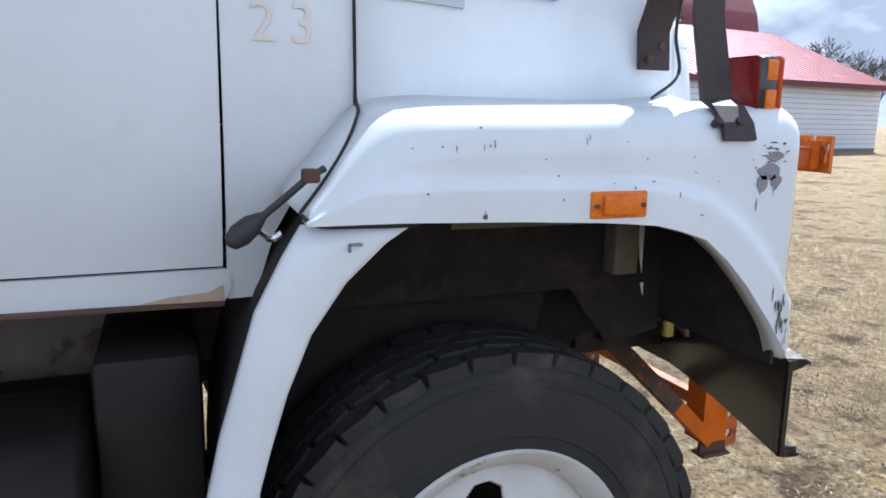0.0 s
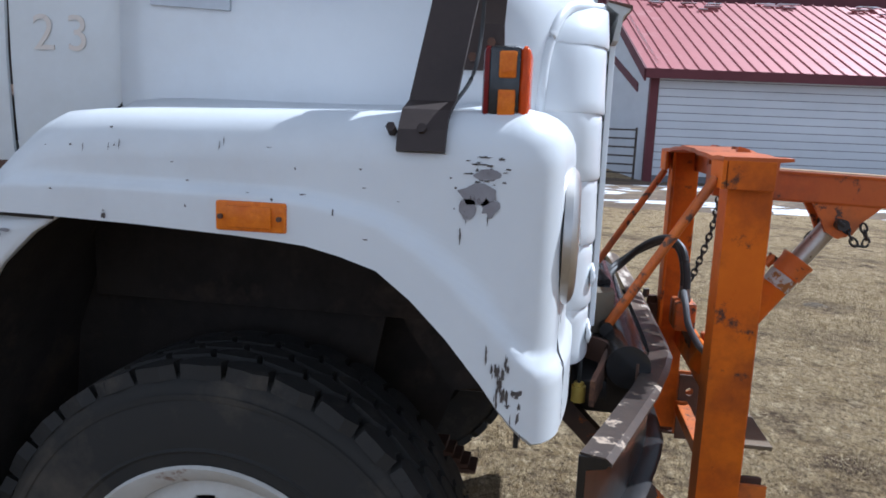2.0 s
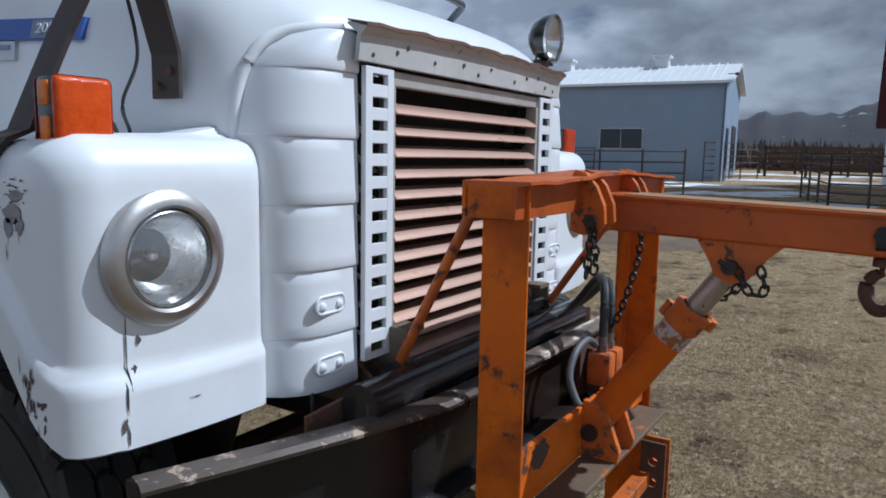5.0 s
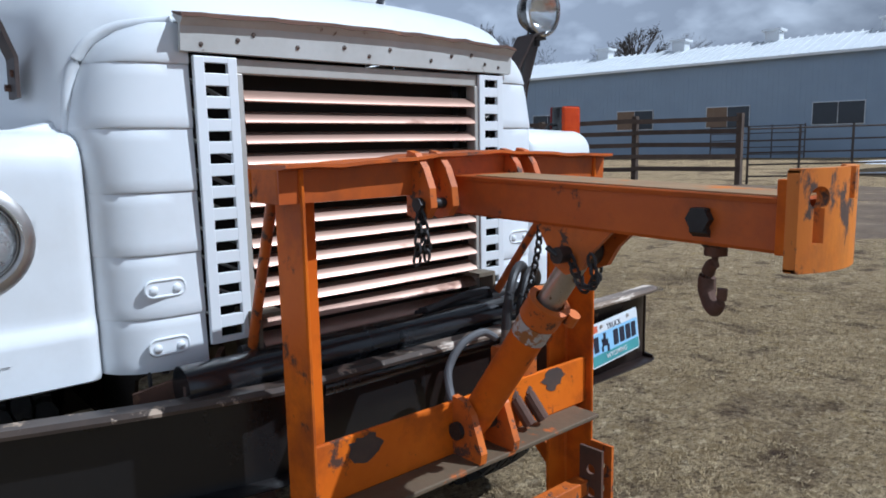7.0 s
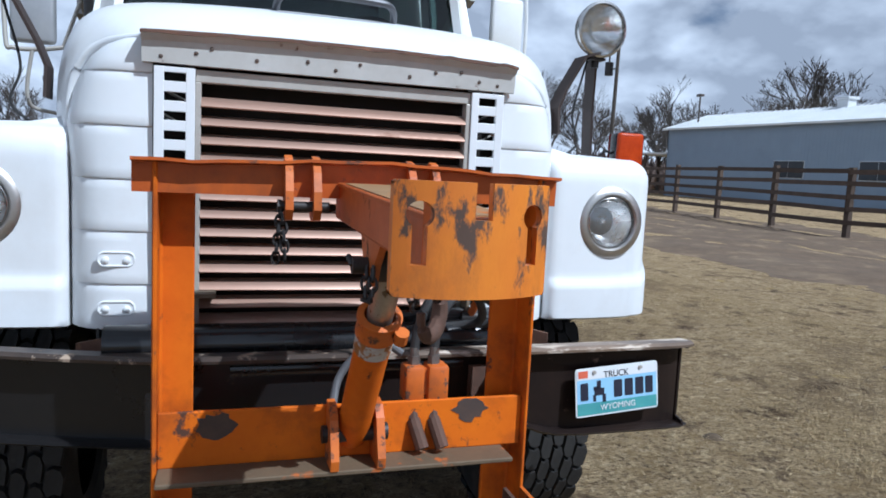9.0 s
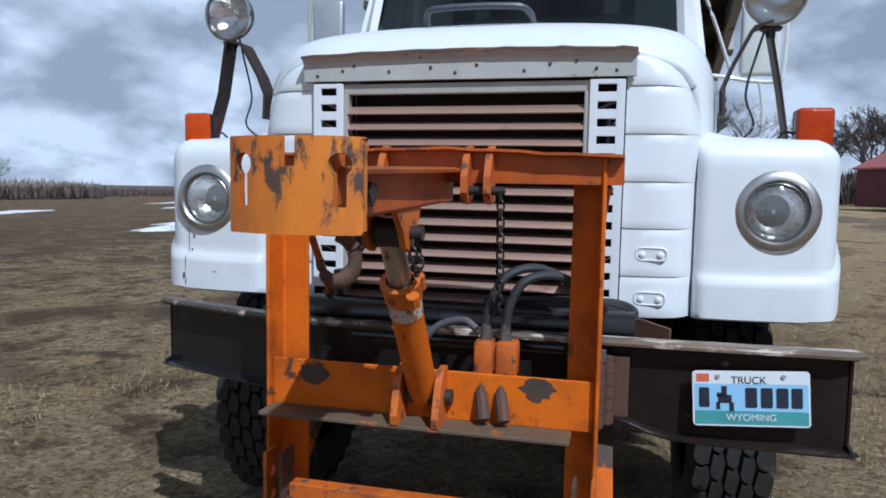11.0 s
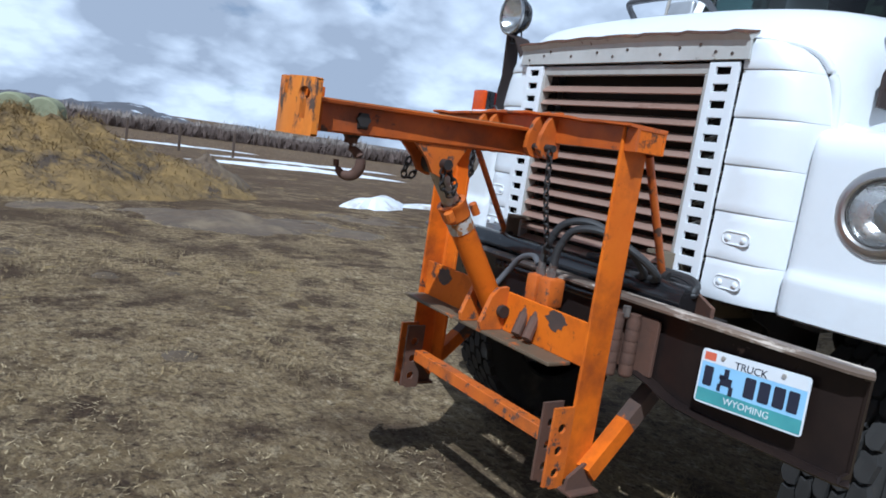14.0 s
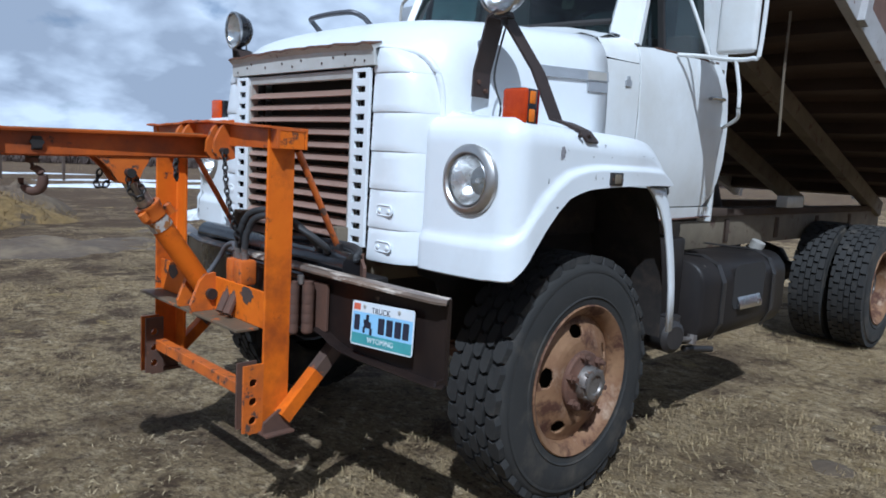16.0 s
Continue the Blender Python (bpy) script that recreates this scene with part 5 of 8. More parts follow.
# ---- wheels ----
def build_wheel(s, cx, cy, rim_mat, front=True, label=""):
    """cy: the y of the tyre's outer face."""
    R, W, grown = 0.525, 0.27, 1.03
    wheel = part("wheel", B(), rim_mat, truck, label)
    o = Vector((cx, cy, R * grown - 0.010 + GZ))
    ax = (0, s, 0)
    bm = B()
    prof = [(-0.02, 0.292), (-0.004, 0.305), (0.002, 0.33), (0.006, 0.38), (0.004, 0.43), (-0.004, 0.465), (-0.012, 0.480), (-0.022, 0.486), (-0.040, 0.489), (-W + 0.04, 0.489), (-W + 0.022, 0.486), (-W + 0.004, 0.465), (-W - 0.006, 0.38), (-W, 0.31), (-W + 0.02, 0.292)]
    revolve(bm, prof, o, ax, 64)
    part("tyre", bm, TYRE, wheel, "worn black tyre with block tread")
    for rr in (0.345, 0.452):
        bm = B()
        revolve(bm, [(0.003, rr - 0.006), (0.0085 - (rr > 0.4) * 0.005, rr), (0.003, rr + 0.006)], o, ax, 64)
        part("sidewall_ring", bm, TYRE, wheel)
    # tread blocks
    bm = B()
    n = 33
    cols = [(-0.038, 0.0285), (-0.091, 0.0222), (-0.139, 0.0222), (-0.187, 0.0222), (-0.237, 0.0285)] if front else [(-0.03, 0.024), (-0.075, 0.02), (-0.12, 0.02), (-0.165, 0.02), (-0.21, 0.024), (-0.248, 0.016)]
    d, su, uu = frame_of((0, 0, 0), ax)
    for ci, (a, hw) in enumerate(cols):
        for k in range(n):
            t0 = 2 * math.pi * (k + 0.5 * (ci % 2)) / n
            dt = math.pi / n * (0.90 if front else 0.92)
            low, high = 0.482, R - 0.010 - (0.004 if ci in (0, len(cols) - 1) else 0)
            pts = [(-hw * 0.72, 0.98), (0.0, 0.80), (hw * 0.72, 1.02), (hw * 1.08, 0.35), (hw * 0.90, -0.35), (hw * 0.72, -0.98), (0.0, -1.16), (-hw * 0.72, -0.94), (-hw * 1.08, -0.35), (-hw * 0.90, 0.35)] if front else [(-hw, 0.9), (hw, 1.0), (hw, -1.0), (-hw, -0.9)]
            rings = []
            for rr, sh in ((low, 1.02), (high, 0.95)):
                rings.append([o + d * (a + p * sh) + rr * (math.cos(t0 + q * dt * sh) * su + math.sin(t0 + q * dt * sh) * uu) for p, q in pts])
            rows = [[bm.verts.new(p) for p in r] for r in rings]
            bm.faces.new(rows[1])
            m = len(pts)
            for i in range(m):
                bm.faces.new((rows[0][i], rows[0][(i + 1) % m], rows[1][(i + 1) % m], rows[1][i]))
    tagged(part("tread", bm, TREAD, wheel, smooth=False), kind="stuff")
    # shoulder lugs that show on the sidewall
    lug = None
    for k in range(n if front else 0):
        t0 = 2 * math.pi * k / n
        spin = Matrix.Translation(o) @ Matrix.Rotation(t0, 4, d) @ Matrix.Translation(-o)
        if lug is None:
            bm = B()
            c = o + d * (-0.016) + 0.494 * su
            vs = [[bm.verts.new(c + uu * (p * 0.021) + su * (q * 0.013) + d * h) for p, q in ((-1, -1), (1, -1), (0.8, 1), (-0.8, 1))] for h in (-0.03, 0.003)]
            bm.faces.new(vs[1])
            for i in range(4):
                bm.faces.new((vs[0][i], vs[0][(i + 1) % 4], vs[1][(i + 1) % 4], vs[1][i]))
            lug = part("shoulder_lug", bm, TREAD, wheel, smooth=False)
        else:
            ob = new("shoulder_lug", lug.data)
            ob.parent = wheel
            ob.matrix_basis = spin
    # rim flange
    bm = B()
    revolve(bm, [(-0.045, 0.262), (-0.02, 0.272), (-0.006, 0.288), (0.004, 0.301), (0.008, 0.309), (0.002, 0.314), (-0.016, 0.306)], o, ax, 64)
    part("rim_flange", bm, rim_mat, wheel)
    bm = B()
    revolve(bm, [(-0.045, 0.262), (-0.10, 0.255), (-0.16, 0.25)], o, ax, 48)
    part("rim_barrel", bm, rim_mat, wheel)
    # disc with hand holes
    bm = B()
    nn, nr = (200, 40) if front else (60, 6)
    prof_a = [(0.11, -0.006), (0.14, -0.006), (0.165, -0.008), (0.185, -0.014), (0.215, -0.030), (0.245, -0.046), (0.262, -0.052)] if front else [(0.11, -0.15), (0.262, -0.15)]
    radii = [0.262 - 0.152 * i / nr for i in range(nr + 1)]
    grid = [[bm.verts.new(o + d * lerp(prof_a, r) + r * (math.cos(2 * math.pi * k / nn) * su + math.sin(2 * math.pi * k / nn) * uu)) for k in range(nn)] for r in radii]
    for i in range(nr):
        for k in range(nn):
            rc = (radii[i] + radii[i + 1]) / 2
            away = (((k + 0.5) / nn * 5 + 0.35) % 1.0 - 0.5) * 2 * math.pi / 5 * 0.206
            if (away / 0.042) ** 2 + ((rc - 0.206) / 0.026) ** 2 < 1:
                continue
            bm.faces.new((grid[i][k], grid[i][(k + 1) % nn], grid[i + 1][(k + 1) % nn], grid[i + 1][k]))
    disc = part("rim_disc", bm, rim_mat, wheel)
    sd = disc.modifiers.new("plate", "SOLIDIFY")
    sd.thickness = 0.010
    bm = B()
    revolve(bm, [(-0.14, 0.24), (-0.15, 0.0)], o, ax, 32)
    part("brake_drum", bm, DARKSTEEL, wheel)
    # hub and studs
    b = 0.0 if front else -0.14
    bm = B()
    revolve(bm, [(b - 0.01, 0.125), (b + 0.006, 0.125), (b + 0.014, 0.118), (b + 0.018, 0.085), (b + 0.026, 0.074)], o, ax, 32)
    part("hub_flange", bm, RUST, wheel)
    bm = B()
    revolve(bm, [(b + 0.018, 0.074), (b + 0.050, 0.070), (b + 0.060, 0.063), (b + 0.072, 0.063), (b + 0.076, 0.055), (b + 0.074, 0.040), (b + 0.066, 0.036), (b + 0.064, 0.0)], o, ax, 28)
    cap = part("hub_cap", bm, HUBMETAL, wheel, "bare metal hub cap")
    for k in range(8):
        a = 2 * math.pi * k / 8
        c = o + d * (b + 0.060) + 0.064 * (math.cos(a) * su + math.sin(a) * uu)
        bm = B()
        rod(bm, c - d * 0.012, c + d * 0.010, 0.010, n=6)
        part("cap_bolt", bm, HUBMETAL, cap)
    for k in range(6):
        a = 2 * math.pi * (k + 0.3) / 6
        c = o + d * (b + 0.006) + 0.108 * (math.cos(a) * su + math.sin(a) * uu)
        bm = B()
        rod(bm, c, c + d * 0.028, 0.019, n=6)
        rod(bm, c + d * 0.026, c + d * 0.048, 0.011, n=8)
        part("wheel_nut", bm, RUST, wheel)
    done = set()
    for ob in wheel.children:
        if ob.data.name not in done:
            done.add(ob.data.name)
            for v in ob.data.vertices:
                v.co.x, v.co.z = o.x + (v.co.x - o.x) * grown, o.z + (v.co.z - o.z) * grown
    return wheel


build_wheel(-1, -0.735, -1.045, RIM_WHITE, True, "front wheel with a chipped white rim")
build_wheel(1, -0.735, 1.045, RIM_RUST, True, "front wheel with a rusty tan rim")
for s in (-1, 1):
    for y in (1.02, 0.70):
        build_wheel(s, -5.25, s * y, RIM_RUST, False, "rear dual wheel with a rusty rim")

# ---- chassis ----
FRONT_FILL = [(-0.62, 0.58), (-0.40, 0.60), (-0.345, 0.74), (-0.30, 0.86), (-0.20, 0.90), (-0.16, 1.05), (-0.62, 1.06)]
for s in (-1, 1):
    bm = B()
    box(bm, -7.3, 0.08, s * 0.40, s * 0.412, 0.85, 1.075, 0.003)
    box(bm, -7.3, 0.08, s * 0.34, s * 0.40, 0.85, 0.862)
    box(bm, -7.3, 0.08, s * 0.34, s * 0.40, 1.063, 1.075)
    part("frame_rail", bm, TAN, truck, "worn tan frame rail")
    bm = B()
    for k in range(5):
        box(bm, -1.35 + 0.02 * k, -0.25 - 0.02 * k, s * 0.48, s * 0.56, 0.60 + 0.014 * k, 0.612 + 0.014 * k, 0.002)
    part("leaf_spring", bm, RUST, truck)
    # inner apron of the wheel well
    bm = B()
    box(bm, -1.16, -0.137, s * 0.758, s * 0.766, 1.06, 1.44, 0.002)
    prism(bm, [(-0.44, 1.10), (-0.137, 1.10), (-0.137, 0.93), (-0.29, 0.90), (-0.36, 0.98)], "y", s * 0.752, s * 0.758)
    # dark sheet added to close off the bright ground behind the tyre
    prism(bm, [(-1.28, 0.62), (-0.72, 0.62), (-0.50, 0.86), (-0.46, 1.06), (-1.16, 1.20), (-1.25, 0.95)], "y", s * 0.70, s * 0.71)
    box(bm, -1.0, -0.18, s * 0.735, s * 1.04, 1.446, 1.454, 0.002)
    # dark sheet added to hide the bright ground ahead of the tyre
    prism(bm, FRONT_FILL, "y", s * 0.585, s * 0.595)
    part("inner_fender", bm, WELL, truck, "muddy inner fender panel with added dark filler sheets")
    bm = B()
    loft(bm, [[(x, s * 0.46, z), (x, s * 1.080, z), (x - 0.006, s * 1.080, z), (x - 0.006, s * 0.46, z)] for x, z in ((-1.10, 1.29), (-1.15, 1.22), (-1.195, 1.13), (-1.23, 1.02), (-1.255, 0.93), (-1.275, 0.83), (-1.285, 0.70), (-1.288, 0.60))])
    part("splash_panel", bm, WELL, truck, "muddy rear panel of the wheel well", angle=0.9)
    # dark sheet added to cover the fender's bright inner face
    bm = B()
    prism(bm, [(s * 0.42, 0.96), (s * 1.142, 0.955), (s * 1.142, 1.10), (s * 1.125, 1.30), (s * 1.06, 1.40), (s * 0.42, 1.42)], "x", -0.135, -0.127)
    part("front_splash_panel", bm, WELL, truck)
    bm = B()
    box(bm, -0.75, -0.36, s * 0.767, s * 0.773, 1.225, 1.31, 0.002)
    part("tan_patch_panel", bm, TAN, truck)
    bm = B()
    box(bm, -0.33, -0.26, s * 0.768, s * 0.82, 1.10, 1.30, 0.004)
    part("headlight_bracket", bm, TAN, truck)
bm = B()
rod(bm, (-0.008, -0.649, 0.862), (-0.008, -0.649, 0.900), 0.017)
rod(bm, (-0.008, -0.649, 0.900), (-0.008, -0.649, 0.908), 0.012)
cap = part("yellow_cap", bm, surf("yellow_plastic", (0.55, 0.40, 0.08), (0.42, 0.30, 0.05), 20, 0.5), truck, "yellow plastic cap on a thin hose")
bm = B()
tube(bm, [(-0.008, -0.649, 0.905), (-0.012, -0.646, 0.98), (-0.05, -0.60, 1.06)], 0.005, 6)
part("cap_hose", bm, RUBBER, cap)
bm = B()
box(bm, -0.80, -0.67, -0.80, 0.80, 0.42, 0.53, 0.02)
rod(bm, (-0.735, -0.85, 0.48), (-0.735, 0.85, 0.48), 0.06)
rod(bm, (-0.55, -0.7, 0.50), (-0.55, 0.7, 0.52), 0.022)
part("front_axle", bm, RUST, truck)
bm = B()
rod(bm, (-5.25, -0.95, 0.52), (-5.25, 0.95, 0.52), 0.09)
revolve(bm, [(-0.25, 0.06), (-0.15, 0.2), (0, 0.24), (0.15, 0.2), (0.25, 0.06)], (-5.25, 0, 0.52), (0, 1, 0), 20)
part("rear_axle", bm, DARKSTEEL, truck)
bm = B()
box(bm, -1.10, -0.20, -0.34, 0.34, 0.72, 1.46, 0.06)
rod(bm, (-1.2, 0, 0.85), (-1.9, 0, 0.85), 0.20)
rod(bm, (-1.9, 0, 0.82), (-5.1, 0, 0.56), 0.05)
part("engine_block", bm, DARKSTEEL, truck, "dark greasy engine")
rnd = random.Random(4)
for k in range(14):
    s = rnd.choice((-1, 1))
    a = Vector((rnd.uniform(-1.0, -0.2), s * rnd.uniform(0.40, 0.70), rnd.uniform(0.85, 1.2)))
    b = a + Vector((rnd.uniform(-0.3, 0.3), s * rnd.uniform(-0.1, 0.1), rnd.uniform(-0.25, 0.2)))
    m = (a + b) / 2 + Vector((0, 0, -0.08))
    bm = B()
    tube(bm, [a, m, b], rnd.uniform(0.006, 0.016), 6)
    part("engine_hose", bm, RUBBER, truck)

# small air tank with a drain tap behind the driver's front wheel
bm = B()
revolve(bm, [(-0.14, 0.0), (-0.14, 0.06), (-0.12, 0.085), (0.12, 0.085), (0.14, 0.06), (0.14, 0.0)], (-1.66, 0.86, 0.53), (0.25, 1, 0), 28)
air = part("air_tank", bm, DARKSTEEL, truck, "dull dark air tank")
bm = B()
rod(bm, (-1.72, 0.93, 0.50), (-1.92, 0.95, 0.47), 0.016, n=10)
rod(bm, (-1.90, 0.95, 0.45), (-1.91, 0.95, 0.50), 0.028, n=8)
part("drain_tap", bm, HUBMETAL, air)
bm = B()
box(bm, -1.72, -1.60, 0.42, 0.80, 0.58, 0.72, 0.01)
part("tank_hanger", bm, WELL, air)

# tanks under the cab
for s in (-1, 1):
    bm = B()
    x1 = -1.52 if s < 0 else -1.93
    x0 = x1 - 1.15
    yi, yo, zb, zt = 0.52, 0.985, 0.42, 0.90
    rc = 0.14
    rings = []
    for x in (x0, x0 + 0.02, x1 - 0.02, x1):
        g = 0.02 if x in (x0, x1) else 0
        ring = []
        for cy, cz, a0 in ((yo - rc, zb + rc, -90), (yo - rc, zt - rc, 0), (yi + rc, zt - rc, 90), (yi + rc, zb + rc, 180)):
            for k in range(8):
                a = radians(a0 + 90 * k / 7)
                ring.append((x, s * (cy + (rc - g) * math.cos(a)), cz + (rc - g) * math.sin(a)))
        rings.append(ring)
    loft(bm, rings)
    tank = part("fuel_tank", bm, TANK, truck, "black step tank with chipped paint", angle=0.8)
    for x in (x0 + 0.22, x1 - 0.22):
        bm = B()
        strap(bm, [(x, s * 0.52, 0.91), (x, s * 0.85, 0.908), (x, s * 0.948, 0.866), (x, s * 0.992, 0.77), (x, s * 0.992, 0.54), (x, s * 0.94, 0.44)], (1, 0, 0), 0.05, 0.006)
        part("tank_strap", bm, DARKSTEEL, tank, smooth=False)
    # flat dark panel painted as the shaded hollow of the step
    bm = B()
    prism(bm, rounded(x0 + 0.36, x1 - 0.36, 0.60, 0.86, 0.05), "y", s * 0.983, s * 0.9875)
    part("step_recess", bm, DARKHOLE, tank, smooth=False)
    bm = B()
    prism(bm, [(s * 0.94, 0.60), (s * 1.01, 0.60), (s * 1.01, 0.625), (s * 0.99, 0.67), (s * 0.94, 0.67)], "x", x0 + 0.42, x1 - 0.42)
    part("tank_step", bm, CHROME if s > 0 else TANK, tank, "bright tread plate on the tank")
    bm = B()
    rod(bm, (x0 + 0.08, s * 0.80, 0.90), (x0 + 0.08, s * 0.82, 0.95), 0.045)
    part("tank_cap", bm, GRILLE_TRIM, tank)
    # dark box added to fill the bright gap ahead of the tank
    bm = B()
    box(bm, x1 + 0.012, x1 + (0.21 if s < 0 else 0.40), s * 0.42, s * 0.86, 0.46, 1.02, 0.02)
    part("battery_box", bm, TANK, truck)
    bm = B()
    rod(bm, (x1 + 0.20, s * 0.90, 0.62), (x1 + 0.20, s * 0.90, 0.48), 0.055)
    rod(bm, (x1 + 0.05, s * 0.92, 0.42), (x1 - 0.16, s * 0.98, 0.40), 0.018)
    part("step_bracket", bm, DARKSTEEL, truck)

# ---- raised dump bed ----
BED = Matrix.Translation((-6.9, 0, 1.16)) @ Matrix.Rotation(radians(-16.5), 4, "Y")


def bed_part(name, boxes, mat, label="", parent=None):
    bm = B()
    for b in boxes:
        box(bm, *b, 0.004, m=BED)
    return part(name, bm, mat, parent or truck, label, smooth=False)


bed = bed_part("dump_bed", [(-0.3, 4.75, -1.16, 1.16, 0.20, 0.235)], WOOD_DARK, "raised dump bed with a timber underside")
for k in range(11):
    x = -0.1 + 0.47 * k
    bed_part("cross_beam", [(x, x + 0.09, -1.14, 1.14, 0.10, 0.20)], WOOD_DARK, parent=bed)
for s in (-1, 1):
    bed_part("bed_sill", [(-0.3, 4.7, s * 0.36, s * 0.46, -0.06, 0.10)], TAN, parent=bed)
    bed_part("side_rail", [(-0.3, 4.78, s * 1.14, s * 1.20, 0.06, 0.25)], BEDGREY, "pale steel side rail", parent=bed)
    bed_part("side_wall", [(-0.3, 4.75, s * 1.15, s * 1.17, 0.25, 1.25)], BEDSTEEL, "rusty bed side wall", parent=bed)
    for k in range(7):
        x = 0.05 + 0.76 * k
        bed_part("side_stake", [(x, x + 0.10, s * 1.17, s * 1.24, 0.06, 1.25)], BEDGREY, parent=bed)
bed_part("front_wall", [(4.72, 4.76, -1.16, 1.16, 0.2, 1.35)], BEDSTEEL, parent=bed)
for k in range(4):
    y = -0.9 + 0.6 * k
    bed_part("front_stake", [(4.76, 4.83, y - 0.05, y + 0.05, 0.1, 1.35)], BEDGREY, parent=bed)
bm = B()
rod(bm, (-4.1, 0, 1.0), (-3.6, 0, 1.78), 0.08)
rod(bm, (-3.6, 0, 1.78), (-3.3, 0, 2.05), 0.05)
part("hoist_ram", bm, DARKSTEEL, truck)
bm = B()
tube(bm, [(-2.75, 0.95, 2.35), (-2.74, 0.955, 2.0), (-2.76, 0.96, 1.62)], 0.008, 6)
part("tarp_rope", bm, TAN, truck)
bm = B()
for k in range(5):
    box(bm, -2.5 - k * 0.95, -2.42 - k * 0.95, -0.42, 0.42, 0.88, 1.05, 0.004)
box(bm, -6.9, -2.25, 0.30, 0.44, 1.075, 1.13, 0.004)
box(bm, -6.9, -2.25, -0.44, -0.30, 1.075, 1.13, 0.004)
part("subframe", bm, WOOD_DARK, truck)
bm = B()
box(bm, -4.50, -4.15, 0.47, 0.56, 1.14, 1.23, 0.008)
part("white_bracket_box", bm, GRILLE_TRIM, truck)


# ---- bumper and licence plate ----
def bumper_foot(y):
    """The lower edge drops past the hinge and is bent on the other side."""
    return lerp([(-1.2, 0.690), (0.44, 0.698), (0.50, 0.704), (0.56, 0.690), (0.62, 0.664), (0.70, 0.654), (1.2, 0.648)], y)


def bumper_run(pts, name, label, paint, lip):
    """A channel bumper whose flanges point forward, along points in plan."""
    z1, d, t = 0.928, 0.046, 0.010
    bm = B()
    rows = []
    for i, (x, y) in enumerate(pts):
        z0 = bumper_foot(y)
        a, b = Vector(pts[max(0, i - 1)]), Vector(pts[min(len(pts) - 1, i + 1)])
        tang = (b - a).normalized()
        n = Vector((tang.y, -tang.x))
        if n.x < 0:
            n = -n
        def q(off, z):
            return (x + n.x * off, y + n.y * off, z)
        rows.append([q(0, z0 + t), q(d - 0.012, z0 + t), q(d, z0 + 0.004), q(d - 0.010, z0 - 0.004), q(-0.008, z0 - 0.004), q(-t, z0 + 0.004), q(-t, z1 - 0.004), q(-0.008, z1 + 0.004),
                     q(d - 0.010, z1 + 0.004), q(d, z1 - 0.004), q(d - 0.012, z1 - t), q(0, z1 - t)])
    loft(bm, rows)
    ob = part(name, bm, paint, truck, label, angle=0.5)
    bm = B()
    rows = []
    for i, (x, y) in enumerate(pts):
        a, b = Vector(pts[max(0, i - 1)]), Vector(pts[min(len(pts) - 1, i + 1)])
        tang = (b - a).normalized()
        n = Vector((tang.y, -tang.x))
        if n.x < 0:
            n = -n
        rows.append([(x + n.x * o, y + n.y * o, z) for o, z in ((-0.010, z1 + 0.003), (-0.010, z1 + 0.0065), (d - 0.010, z1 + 0.0065), (d + 0.002, z1 - 0.002), (d + 0.001, z1 - 0.010), (d - 0.012, z1 + 0.003))])
    loft(bm, rows)
    part("bumper_lip", bm, lip, ob, "scuffed rusty top edge")
    return ob


bumper_l = bumper_run([(0.190, 0.02), (0.192, 0.3), (0.192, 0.44), (0.191, 0.50), (0.190, 0.56), (0.189, 0.60), (0.188, 0.66), (0.186, 0.75), (0.182, 0.9), (0.175, 1.06), (0.170, 1.116), (0.160, 1.132)], "bumper", "brown-black channel bumper with a scuffed top edge", BUMPER, LIP_BARE)
bumper_r = bumper_run([(0.190, 0.02), (0.190, -0.3), (0.186, -0.44), (0.165, -0.54), (0.115, -0.72), (0.045, -0.93), (-0.010, -1.088)], "bumper", "glossy black channel bumper bent back at its end", BUMPER_BLACK, BUMPER_LIP)
for s, x in ((1, 0.164), (-1, -0.012)):
    bm = B()
    low = bumper_foot(s * 1.1)
    prism(bm, [(x - 0.01, low + 0.002), (x + 0.034, low - 0.004), (x + 0.044, low + 0.006), (x + 0.040, low + 0.020), (x + 0.004, low + 0.026), (x + 0.004, 0.905), (x + 0.038, 0.912), (x + 0.044, 0.922), (x + 0.034, 0.931), (x - 0.01, 0.931)], "y", s * (1.128 if s > 0 else 1.086), s * (1.136 if s > 0 else 1.094))
    part("bumper_end", bm, BUMPER if s > 0 else BUMPER_BLACK, bumper_l if s > 0 else bumper_r, smooth=False)
bm = B()
box(bm, -0.16, 0.182, 0.34, 0.40, 0.74, 0.92, 0.006)
box(bm, -0.16, 0.182, -0.40, -0.34, 0.74, 0.92, 0.006)
box(bm, -0.02, 0.06, -0.62, 0.62, 0.86, 0.905, 0.006)
part("bumper_bracket", bm, DARKSTEEL, truck)
bm = B()
rod(bm, (0.105, -0.62, 0.945), (0.105, 0.56, 0.945), 0.052, n=24)
rod(bm, (0.165, -0.30, 0.885), (0.165, 0.36, 0.885), 0.030, n=18)
part("black_pipe", bm, BLACK, truck, "glossy black pipe behind the bumper")
for pts in ([(0.02, -0.70, 0.90), (0.06, -0.56, 0.935), (0.10, -0.50, 0.95)], [(-0.03, -0.46, 0.955), (0.06, -0.52, 0.945), (0.13, -0.62, 0.925)], [(-0.02, 0.46, 0.955), (0.06, 0.55, 0.945), (0.13, 0.66, 0.925)]):
    bm = B()
    strap(bm, pts, (0, 0, 1), 0.06, 0.012)
    part("radiator_stay", bm, RUST, truck, smooth=False)

